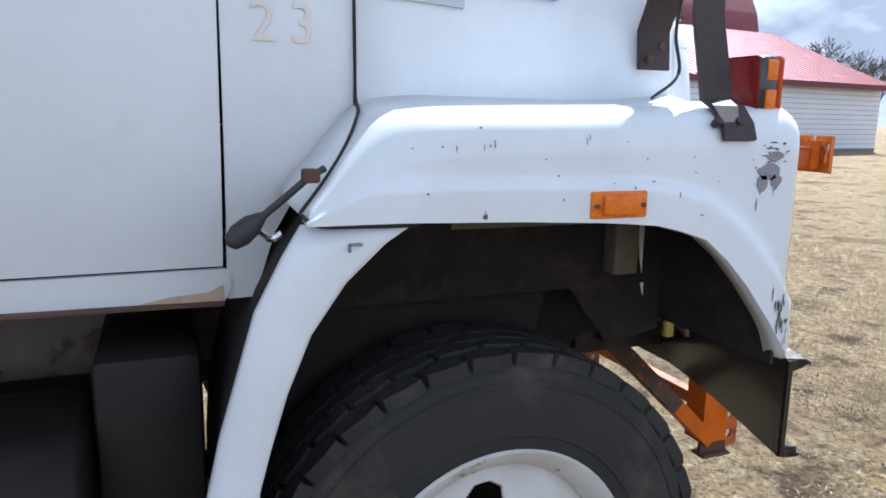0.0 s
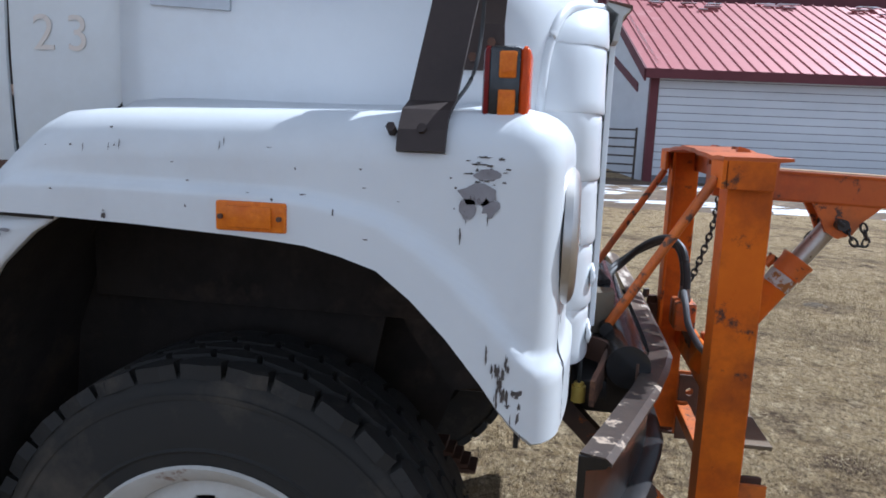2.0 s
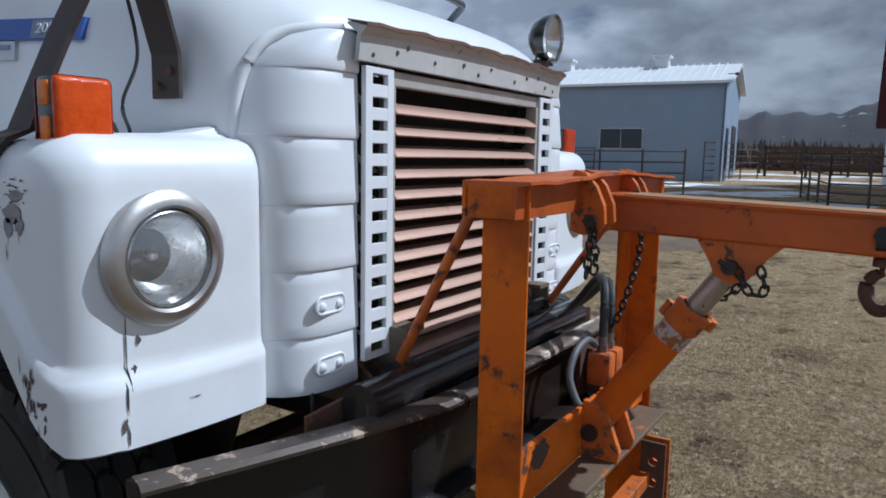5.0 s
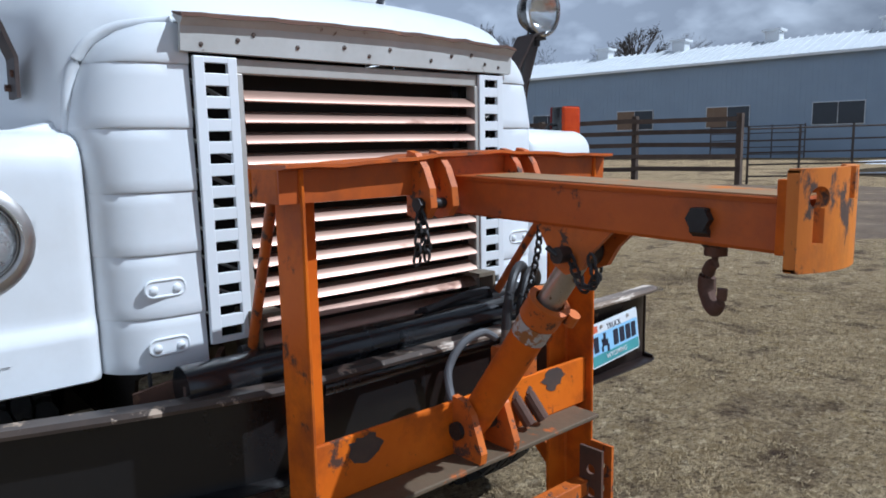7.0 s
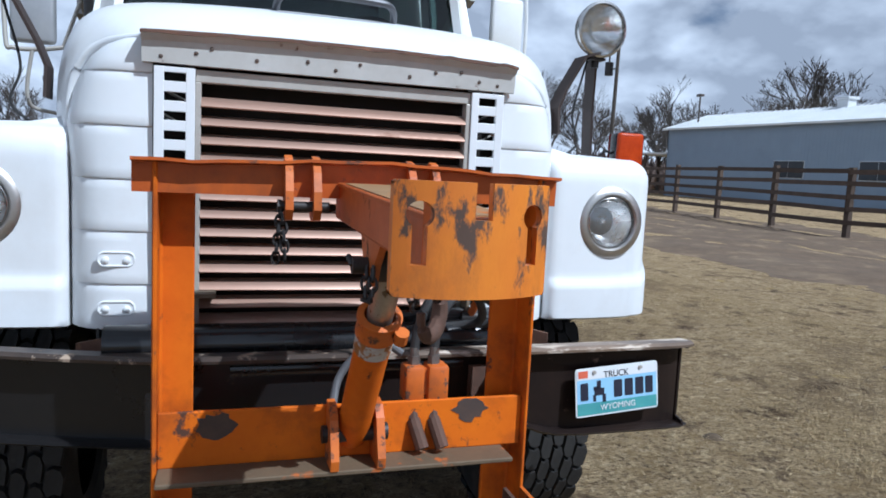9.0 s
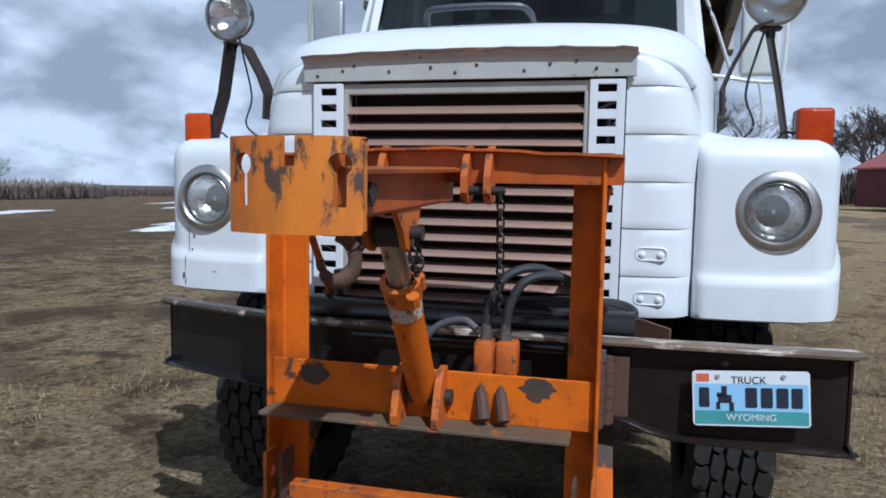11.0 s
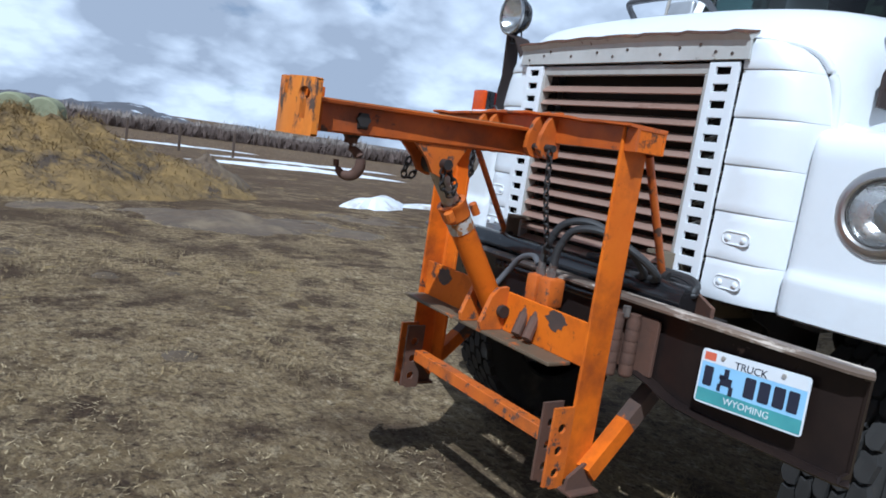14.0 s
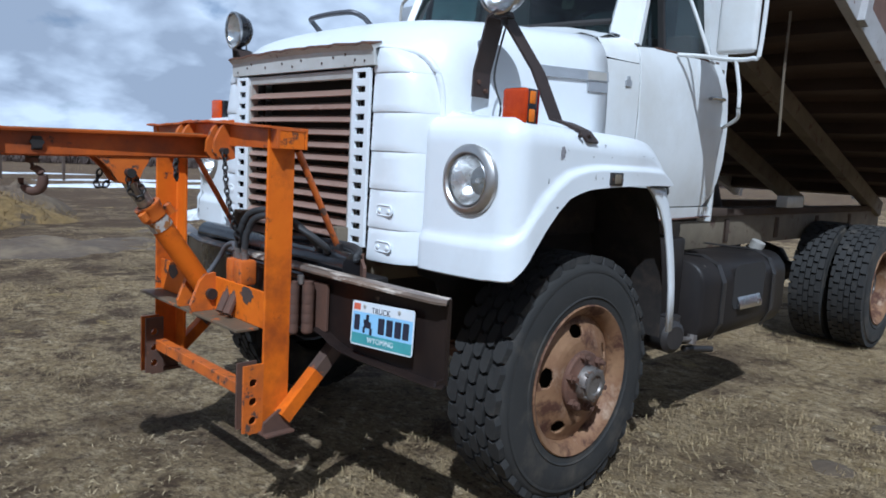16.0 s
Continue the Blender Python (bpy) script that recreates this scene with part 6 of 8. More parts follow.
plate_m = Matrix.Translation((0.2155, 0.872, 0.792)) @ Matrix.Rotation(radians(3.0), 4, "X") @ Matrix.Rotation(radians(3.4), 4, "Z") @ Matrix.Rotation(radians(-5), 4, "Y")
# the plate's own axes: y across to the truck's left, z up, x out
PLATE_BLUE = surf("plate_sky", (0.24, 0.47, 0.72), (0.34, 0.58, 0.80), 8, 0.4, 0, 0.02)
PLATE_WHITE = surf("plate_white", (0.72, 0.74, 0.76), (0.66, 0.68, 0.70), 8, 0.4, 0, 0.02)
PLATE_GREEN = surf("plate_green", (0.06, 0.24, 0.26), (0.10, 0.34, 0.34), 14, 0.4, 0, 0.02)
PLATE_INK = surf("plate_ink", (0.012, 0.014, 0.03), (0.02, 0.022, 0.04), 8, 0.4)


def plate_piece(name, y0, y1, z0, z1, x0, x1, mat, parent, r=0.0, label=""):
    bm = B()
    if r:
        prism(bm, [(a, b) for a, b in rounded(y0, y1, z0, z1, r)], "x", x0, x1)
        for v in bm.verts:
            v.co = plate_m @ v.co
    else:
        box(bm, x0, x1, y0, y1, z0, z1, m=plate_m)
    return part(name, bm, mat, parent, label, smooth=False)


plate = plate_piece("licence_plate", -0.152, 0.152, -0.076, 0.076, 0.0, 0.0018, PLATE_WHITE, truck, 0.010, "blue and white licence plate with dark characters")
plate_piece("plate_field", -0.147, 0.147, -0.034, 0.071, 0.0018, 0.0026, PLATE_BLUE, plate)
plate_piece("plate_cloud", -0.147, 0.147, 0.040, 0.071, 0.0026, 0.0030, PLATE_WHITE, plate)
plate_piece("plate_ground", -0.147, 0.147, -0.071, -0.034, 0.0018, 0.0026, PLATE_GREEN, plate)
plate_piece("plate_sticker", -0.142, -0.108, 0.046, 0.068, 0.0030, 0.0038, surf("sticker_red", (0.55, 0.10, 0.05), (0.62, 0.14, 0.07), 20, 0.5), plate)
# characters as plain bars
for a, b in ((-0.135, -0.108), (-0.014, 0.016), (0.026, 0.056), (0.066, 0.096), (0.104, 0.132)):
    plate_piece("plate_bar", a, b, -0.024, 0.030, 0.0030, 0.0042, PLATE_INK, plate, 0.004)
bm = B()
for y0, y1, z0, z1 in ((-0.085, -0.050, -0.012, 0.010), (-0.076, -0.062, 0.008, 0.034), (-0.090, -0.080, -0.03, -0.010), (-0.056, -0.044, -0.034, -0.010), (-0.088, -0.070, 0.004, 0.016)):
    box(bm, 0.0030, 0.0040, y0, y1, z0, z1, m=plate_m)
part("plate_figure", bm, PLATE_INK, plate, smooth=False)
face = plate_m @ Matrix(((0, 0, 1, 0.0036), (1, 0, 0, 0), (0, 1, 0, 0), (0, 0, 0, 1)))
letters("plate_word", "TRUCK", 0.028, face @ Matrix.Translation((-0.005, 0.050, 0)), PLATE_INK, plate, 0.0005)
letters("plate_word", "WYOMING", 0.026, face @ Matrix.Translation((0.0, -0.052, 0)), PLATE_WHITE, plate, 0.0005)
for y in (-0.085, 0.085):
    bm = B()
    c = plate_m @ Vector((0.0, y, 0.062))
    rod(bm, c, c + Vector((0.008, 0, 0)), 0.006, n=8)
    part("plate_screw", bm, GRILLE_TRIM, plate)

# ---- front crane frame ----
crane = thing("front_crane", "orange steel front crane with a boom, bolted to a truck bumper", "crane")


def angle_post(y_web, inward, z0, z1):
    """An upright angle iron: one leg along the truck on the outside, the other across at the back."""
    x0, x1, t, wide = 0.318, 0.424, 0.011, 0.088
    poly = [(x0, 0), (x1 - 0.004, 0), (x1, 0.003), (x1, t - 0.003), (x1 - 0.004, t), (x0 + t + 0.006, t), (x0 + t, t + 0.006), (x0 + t, wide - 0.003), (x0 + t - 0.003, wide), (x0, wide)]
    bm = B()
    prism(bm, [(x, y_web + inward * q) for x, q in poly], "z", z0, z1)
    return bm


part("post", angle_post(-0.477, 1, 0.39, 1.437), ORANGE, crane, "orange angle-iron post", smooth=False)
part("post", angle_post(0.470, -1, 0.37, 1.437), ORANGE, crane, "orange angle-iron post", smooth=False)
# top bar: an angle with a bent flange
bm = B()
rows = []
for i in range(17):
    y = -0.520 + 1.032 * i / 16
    rise = 0.016 * sstep(1 - abs(y - 0.03) / 0.45) + 0.002 * math.sin(i * 2.3)
    z = 1.440 + rise
    rows.append([(0.292, y, z - 0.008), (0.405, y, z - 0.008), (0.405, y, 1.368), (0.415, y, 1.368), (0.418, y, z - 0.006), (0.448, y, z - 0.002), (0.448, y, z + 0.005), (0.292, y, z + 0.004)])
loft(bm, rows)
part("top_bar", bm, BOOM_PAINT, crane, "orange top bar with a bent flange", angle=0.4)
for q in ((0.292, 0.302, -0.522, -0.39), (0.292, 0.302, 0.385, 0.511), (0.304, 0.412, 0.500, 0.510), (0.304, 0.412, -0.521, -0.510)):
    bm = B()
    box(bm, *q, 1.368, 1.436, 0.002)
    part("top_gusset", bm, ORANGE, crane, smooth=False)
for y in (-0.182, -0.118, 0.112, 0.172):
    bm = B()
    prism(bm, [(0.395, 1.322), (0.428, 1.312), (0.462, 1.318), (0.480, 1.342), (0.476, 1.384), (0.456, 1.428), (0.428, 1.460), (0.402, 1.466), (0.395, 1.45)], "y", y - 0.009, y + 0.009)
    part("lug", bm, ORANGE_WORN, crane, smooth=False)
for a, b in ((-0.225, -0.088), (0.09, 0.215)):
    bm = B()
    rod(bm, (0.448, a + 0.02, 1.348), (0.448, b, 1.348), 0.012)
    rod(bm, (0.448, a + 0.018, 1.348), (0.448, a + 0.028, 1.348), 0.017, n=6)
    part("pin", bm, DARKSTEEL, crane)

# boom
boom_sec = lambda x: 1.408 - 0.022 * (x - 0.36) / 0.8
bm = B()
rows = []
for x in (0.372, 0.376, 0.7, 1.0, 1.208):
    z = boom_sec(x)
    e = 0.004
    w = 0.056 - 0.006 * (x - 0.372) / 0.8
    rows.append([(x, -w, z - 0.090), (x, w, z - 0.090), (x, w + e, z - 0.084), (x, w + e, z - 0.005), (x, w, z), (x, -w, z), (x, -w - e, z - 0.005), (x, -w - e, z - 0.084)])
loft(bm, rows)
boom = part("boom", bm, BOOM_PAINT, crane, "orange box boom", angle=0.4)
bm = B()
loft(bm, [[(x, -v, boom_sec(x) - 0.010), (x, w, boom_sec(x) - 0.010), (x, w + 0.002, boom_sec(x) - 0.002), (x, w, boom_sec(x) + 0.0002), (x, -v, boom_sec(x) + 0.0002), (x, -v - 0.002, boom_sec(x) - 0.002)] for x, v, w in ((0.42, 0.064, 0.100), (0.8, 0.062, 0.090), (1.193, 0.056, 0.076))])
part("boom_plate", bm, BOOM_PAINT, boom, "orange plate along the boom", angle=0.4)
bm = B()
loft(bm, [[(x, -v, boom_sec(x) + 0.0005), (x, w, boom_sec(x) + 0.0005), (x, w, boom_sec(x) + 0.003), (x, -v, boom_sec(x) + 0.003)] for x, v, w in ((0.48, 0.056, 0.090), (0.8, 0.054, 0.082), (1.185, 0.050, 0.068))])
part("boom_top", bm, surf("bare_boom_top", (0.42, 0.26, 0.11), (0.24, 0.14, 0.07), 7, 0.5, 0.2, 0.15, 50, wear=(0.55, 0.17, 0.02), wear_scale=8, wear_at=0.55, wear_soft=0.08), boom, "top of the boom worn to bare metal", smooth=False)
for s in (-1, 1):
    bm = B()
    prism(bm, [(0.640, 1.338), (0.90, 1.330), (0.86, 1.318), (0.800, 1.262), (0.775, 1.222), (0.735, 1.208), (0.700, 1.228), (0.686, 1.262)], "y", s * 0.036, s * 0.050)
    part("boom_gusset", bm, ORANGE_WORN, boom, smooth=False)
bm = B()
rod(bm, (0.737, -0.082, 1.252), (0.737, 0.078, 1.252), 0.017)
rod(bm, (0.737, -0.080, 1.252), (0.716, -0.086, 1.268), 0.006)
part("upper_pin", bm, DARKSTEEL, boom)
# head plate with two keyholes and a notch
bm = B()
NY, NZ = 92, 60
HY0, HY1, HZ0, HZ1 = -0.118, 0.110, 1.279, 1.434


def head_x(y):
    return 1.230 - 0.20 + math.sqrt(0.20**2 - (y + 0.004) ** 2) - 0.04 * (y + 0.004)


def head_open(y, z):
    v = z - HZ0
    if abs(y + 0.002) < 0.013 and z > 1.385:
        return True
    for c in (-0.085, 0.078):
        if (y - c) ** 2 + (z - 1.390) ** 2 < 0.0175**2 or (abs(y - c) < 0.0095 and 1.322 < z < 1.39):
            return True
    return False


cells = {}
for lay in (0, 1):
    for i in range(NY + 1):
        for k in range(NZ + 1):
            y, z = HY0 + (HY1 - HY0) * i / NY, HZ0 + (HZ1 - HZ0) * k / NZ
            zz = z
            if k in (0, NZ):
                zz = z + (0.006 if k == 0 else -0.006) * (i in (0, NY))
            cells[lay, i, k] = bm.verts.new((head_x(y) + 0.018 * lay, y, zz))
solid = {(i, k): not head_open(HY0 + (HY1 - HY0) * (i + 0.5) / NY, HZ0 + (HZ1 - HZ0) * (k + 0.5) / NZ) for i in range(NY) for k in range(NZ)}
for (i, k), ok in solid.items():
    if not ok:
        continue
    for lay in (0, 1):
        bm.faces.new([cells[lay, i, k], cells[lay, i + 1, k], cells[lay, i + 1, k + 1], cells[lay, i, k + 1]])
    for di, dk, a, b in ((-1, 0, (i, k), (i, k + 1)), (1, 0, (i + 1, k), (i + 1, k + 1)), (0, -1, (i, k), (i + 1, k)), (0, 1, (i, k + 1), (i + 1, k + 1))):
        if not solid.get((i + di, k + dk), False):
            bm.faces.new([cells[0, *a], cells[0, *b], cells[1, *b], cells[1, *a]])
for v in bm.verts:
    for c in (-0.085, 0.078):
        dy, dz = v.co.y - c, v.co.z - 1.390
        far = math.hypot(dy, dz)
        if abs(far - 0.0175) < 0.0026 and not (dz < -0.012 and abs(dy) < 0.0075):
            v.co.y, v.co.z = c + dy * 0.0175 / far, 1.390 + dz * 0.0175 / far
        elif 1.321 < v.co.z < 1.374 and abs(abs(dy) - 0.0095) < 0.0014:
            v.co.y = c + math.copysign(0.0095, dy)
bmesh.ops.delete(bm, geom=[v for v in bm.verts if not v.link_faces], context="VERTS")
part("head_plate", bm, HEAD_ORANGE, boom, "worn orange head plate with two keyholes and a notch", angle=0.5)
for y in (-0.055, 0.055):
    bm = B()
    box(bm, 1.160, 1.206, y - 0.006, y + 0.006, 1.295, 1.415, 0.002)
    part("head_rib", bm, ORANGE, boom, smooth=False)

# hydraulic cylinder
low, top = Vector((0.405, -0.005, 0.780)), Vector((0.737, 0.0, 1.252))
ax = (top - low).normalized()
bm = B()
L1 = 0.425
revolve(bm, [(-0.03, 0.0), (-0.03, 0.030), (-0.015, 0.038), (0.02, 0.041), (L1 - 0.06, 0.041), (L1 - 0.05, 0.041)], low, ax, 28)
ram = part("cylinder_barrel", bm, ORANGE, crane, "orange hydraulic cylinder", angle=0.8)
bm = B()
revolve(bm, [(L1 - 0.050, 0.042), (L1 - 0.050, 0.047), (L1 - 0.01, 0.047), (L1 - 0.004, 0.050), (L1 + 0.006, 0.050), (L1 + 0.008, 0.035)], low, ax, 28)
part("cylinder_collar", bm, ORANGE_WORN, ram)
bm = B()
revolve(bm, [(L1 - 0.056, 0.0418), (L1 - 0.056, 0.0432), (L1 - 0.10, 0.0432), (L1 - 0.10, 0.0418)], low, ax, 28)
part("paper_label", bm, surf("torn_label", (0.55, 0.53, 0.50), (0.40, 0.36, 0.32), 40, 0.7, wear=(0.3, 0.12, 0.03), wear_scale=24, wear_at=0.52), ram, "torn white label")
bm = B()
rod(bm, low + ax * L1, top, 0.029, n=24)
part("cylinder_rod", bm, RODMETAL, ram, "scratched metal rod")
bm = B()
rod(bm, top + Vector((0, -0.032, 0)), top + Vector((0, 0.032, 0)), 0.034, n=20)
part("rod_eye", bm, DARKSTEEL, ram)
for a, b, r, off in ((0.36, 0.40, 0.014, Vector((-0.045, 0.03, 0.03))), (0.40, 0.43, 0.016, Vector((0.035, 0.042, -0.03)))):
    bm = B()
    rod(bm, low + ax * a + off, low + ax * b + off, r, n=10)
    part("hydraulic_port", bm, ORANGE_WORN, ram)

# lower cross bar: an angle with a shelf
bm = B()
box(bm, 0.392, 0.404, -0.465, 0.458, 0.716, 0.852, 0.003)
cross = part("lower_bar", bm, ORANGE, crane, "orange lower bar with burn marks", smooth=False)
bm = B()
box(bm, 0.404, 0.496, -0.464, 0.402, 0.706, 0.718, 0.003)
part("shelf", bm, surf("bare_worn_shelf", (0.17, 0.125, 0.075), (0.115, 0.08, 0.05), 8, 0.55, 0.2, 0.2, 60, wear=(0.45, 0.12, 0.02), wear_scale=5, wear_at=0.58, wear_soft=0.05), cross, "shelf of bare worn metal", smooth=False)
BURN = surf("scorched_paint", (0.10, 0.055, 0.035), (0.05, 0.036, 0.032), 14, 0.7, 0, 0.1, 60, wear=(0.34, 0.085, 0.012), wear_scale=16, wear_at=0.60, wear_soft=0.05)
for y, zc in ((-0.335, 0.815), (0.310, 0.822)):
    rnd = random.Random(int(1000 * zc))
    bm = B()
    pts = [(0.048 * math.cos(a) * rnd.uniform(0.7, 1.15), 0.034 * math.sin(a) * rnd.uniform(0.7, 1.15)) for a in (2 * math.pi * k / 22 for k in range(22))]
    prism(bm, [(y + p, max(0.722, min(0.851, zc + q))) for p, q in pts], "x", 0.404, 0.4052)
    part("burn_mark", bm, BURN, cross, smooth=False)
for y in (-0.062, 0.052):
    bm = B()
    prism(bm, [(0.404, 0.719), (0.50, 0.719), (0.505, 0.745), (0.470, 0.835), (0.445, 0.862), (0.404, 0.868)], "y", y - 0.010, y + 0.010)
    part("cylinder_lug", bm, ORANGE_WORN, crane, smooth=False)
bm = B()
rod(bm, (0.425, -0.085, 0.785), (0.425, 0.080, 0.785), 0.022)
part("pin", bm, DARKSTEEL, crane)
# feet with rows of holes
for y, s in ((0.412, 1), (-0.39, -1)):
    for dy in (0.0, 0.048):
        bm = B()
        x0, x1, z0, z1 = (0.420, 0.498, 0.345, 0.600)
        t = 0.010
        ys = y + s * dy
        holes = [(0.460, 0.395), (0.460, 0.465), (0.460, 0.535)]
        nx, nz = 10, 30
        keep = {}
        vv = {}
        for l in (0, 1):
            for i in range(nx + 1):
                for k in range(nz + 1):
                    vv[l, i, k] = bm.verts.new((x0 + (x1 - x0) * i / nx, ys + s * t * l, z0 + (z1 - z0) * k / nz))
        for i in range(nx):
            for k in range(nz):
                cx_, cz_ = x0 + (x1 - x0) * (i + 0.5) / nx, z0 + (z1 - z0) * (k + 0.5) / nz
                keep[i, k] = all((cx_ - hx) ** 2 + (cz_ - hz) ** 2 > 0.0155**2 for hx, hz in holes) and cz_ > z0 + 0.5 * max(0, cx_ - 0.47)
        for (i, k), ok in keep.items():
            if not ok:
                continue
            for l in (0, 1):
                bm.faces.new([vv[l, i, k], vv[l, i + 1, k], vv[l, i + 1, k + 1], vv[l, i, k + 1]])
            for di, dk, a, b in ((-1, 0, (i, k), (i, k + 1)), (1, 0, (i + 1, k), (i + 1, k + 1)), (0, -1, (i, k), (i + 1, k)), (0, 1, (i, k + 1), (i + 1, k + 1))):
                if not keep.get((i + di, k + dk), False):
                    bm.faces.new([vv[0, *a], vv[0, *b], vv[1, *b], vv[1, *a]])
        for v in bm.verts:
            for hx, hz in holes:
                dx, dz = v.co.x - hx, v.co.z - hz
                far = math.hypot(dx, dz)
                if abs(far - 0.0155) < 0.0055:
                    v.co.x, v.co.z = hx + dx * 0.0155 / far, hz + dz * 0.0155 / far
        bmesh.ops.delete(bm, geom=[v for v in bm.verts if not v.link_faces], context="VERTS")
        part("foot_plate", bm, RUST if dy == 0 else ORANGE_WORN, crane, "steel foot plate with a row of holes", smooth=False)
bm = B()
box(bm, 0.410, 0.455, -0.39, 0.412, 0.455, 0.500, 0.003)
part("bottom_bar", bm, ORANGE_WORN, crane, "worn orange bottom bar", smooth=False)
for y in (0.495, -0.46):
    bm = B()
    strap(bm, [(0.355, y, 0.395), (0.205, y * 0.985, 0.540)], (0, 1, 0), 0.050, 0.050)
    part("diagonal_brace", bm, ORANGE, crane, "orange diagonal brace", smooth=False)
    bm = B()
    strap(bm, [(0.207, y * 0.985, 0.538), (-0.08, y * 0.95, 0.815)], (0, 1, 0), 0.051, 0.051)
    part("brace_socket", bm, BURN, crane, "scorched upper end of the brace", smooth=False)
    bm = B()
    box(bm, 0.318, 0.436, y - 0.030, y + 0.032, 0.338, 0.349, 0.003)
    prism(bm, [(0.322, 0.349), (0.436, 0.349), (0.430, 0.388), (0.372, 0.425), (0.322, 0.425)], "y", y - 0.006, y + 0.006)
    part("brace_foot", bm, RUST, crane, smooth=False)
# rusty hinge behind the post, welded to the bumper's face
bm = B()
box(bm, 0.200, 0.214, 0.372, 0.548, 0.706, 0.884, 0.003)
box(bm, 0.214, 0.320, 0.432, 0.446, 0.715, 0.865, 0.004)
part("hinge_plate", bm, RUST, crane, "rusty hinge plate", smooth=False)
for x, y, r in ((0.300, 0.462, 0.021), (0.252, 0.486, 0.023)):
    bm = B()
    for k in range(5):
        z = 0.700 + 0.036 * k
        revolve(bm, [(0.0, r * 0.97), (0.005, r), (0.029, r * 0.99), (0.035, r * 0.97)], (x, y, z), (0, 0, 1), 14)
    rod(bm, (x, y, 0.694), (x, y, 0.890), r * 0.78, n=12)
    part("hinge_knuckle", bm, RUST, crane, "welded rusty hinge knuckles")
bm = B()
rod(bm, (0.276, 0.470, 0.880), (0.276, 0.470, 0.912), 0.013, n=6)
part("grease_nut", bm, HUBMETAL, crane)
# back stays
for a, b in (((0.292, -0.465, 1.392), (0.062, -0.425, 0.985)), ((0.305, 0.470, 1.365), (0.075, 0.415, 1.000))):
    bm = B()
    rod(bm, a, b, 0.0125, n=12)
    part("back_stay", bm, ORANGE_WORN, crane, "thin orange back stay")
    bm = B()
    rod(bm, Vector(b) + Vector((0, -0.03, 0)), Vector(b) + Vector((0, 0.03, 0)), 0.018, n=12)
    box(bm, b[0] - 0.03, b[0] + 0.03, b[1] - 0.03, b[1] + 0.03, b[2] - 0.05, b[2] - 0.02, 0.004)
    part("stay_foot", bm, DARKSTEEL, crane)

# valve block and hoses
bm = B()
box(bm, 0.330, 0.400, 0.131, 0.184, 0.842, 0.940, 0.010)
box(bm, 0.330, 0.400, 0.192, 0.250, 0.842, 0.940, 0.010)
box(bm, 0.345, 0.385, 0.178, 0.194, 0.86, 0.93)
valve = part("valve_block", bm, ORANGE_WORN, crane, "worn orange hydraulic valve block", angle=0.5)
for y in (0.160, 0.214):
    bm = B()
    rod(bm, (0.365, y, 0.935), (0.365, y, 0.962), 0.017, n=6)
    rod(bm, (0.365, y, 0.962), (0.365, y, 0.985), 0.013, n=10)
    part("hose_fitting", bm, HUBMETAL, valve)
    bm = B()
    rod(bm, (0.372, y, 0.855), (0.400, y - 0.005, 0.800), 0.015, n=8)
    rod(bm, (0.400, y - 0.005, 0.800), (0.440, y + 0.012, 0.735), 0.018, n=10)
    part("lower_fitting", bm, RUST, valve)
for k, y in enumerate((0.160, 0.214)):
    bm = B()
    tube(bm, [(0.365, y, 0.98), (0.362, y + 0.01, 1.04), (0.345, y + 0.05, 1.115 - 0.01 * k), (0.30, y + 0.13, 1.135 - 0.02 * k), (0.235, y + 0.22, 1.085 - 0.02 * k), (0.17, y + 0.255, 1.010), (0.13, y + 0.20, 0.985), (0.10, y + 0.05, 0.975)], 0.013, 10)
    part("hose", bm, RUBBER, crane, "black hydraulic hose")
bm = B()
tube(bm, [(0.355, 0.13, 0.965), (0.345, 0.09, 0.985), (0.34, 0.02, 0.965), (0.345, -0.03, 0.91), (0.375, -0.05, 0.855), (0.40, -0.052, 0.83)], 0.0105, 10)
part("hose", bm, surf("grey_hose", (0.11, 0.11, 0.115), (0.075, 0.075, 0.08), 12, 0.5), crane, "grey hydraulic hose")
bm = B()
for k, z in enumerate((0.985, 0.995, 1.0)):
    tube(bm, [(0.06 + 0.02 * k, 0.10, z), (0.07, 0.28, z + 0.012), (0.06, 0.46 + 0.02 * k, z + 0.012), (0.09, 0.56, z - 0.012), (0.12, 0.50, z - 0.025)], 0.012, 8)
part("hose", bm, RUBBER, crane, "coiled black hose behind the bumper")


def chain(points, name, parent, link=0.030, r=0.0036):
    path = smooth_path(points, 10)
    dist, acc, marks = 0.0, 0.0, []
    for a, b in zip(path, path[1:]):
        seg = (b - a).length
        while acc + seg >= dist:
            marks.append((a + (b - a) * ((dist - acc) / max(seg, 1e-6)), (b - a).normalized()))
            dist += link * 0.72
        acc += seg
    bm = B()
    for i, (c, d) in enumerate(marks):
        _, s, u = frame_of((0, 0, 0), d)
        w = s if i % 2 else u
        ring = [c + d * (link * 0.5 * math.cos(a)) + w * (link * 0.30 * math.sin(a)) for a in (2 * math.pi * k / 10 for k in range(11))]
        tube(bm, ring, r, 5, False)
    return part(name, bm, DARKSTEEL, parent, "rusty steel chain")


chain([(0.450, 0.205, 1.330), (0.438, 0.205, 1.20), (0.40, 0.20, 1.06), (0.375, 0.19, 1.0)], "chain", crane)
chain([(0.450, -0.200, 1.335), (0.452, -0.205, 1.28), (0.448, -0.208, 1.225)], "chain", crane)
chain([(0.455, -0.196, 1.32), (0.462, -0.19, 1.26), (0.455, -0.188, 1.215)], "chain", crane)
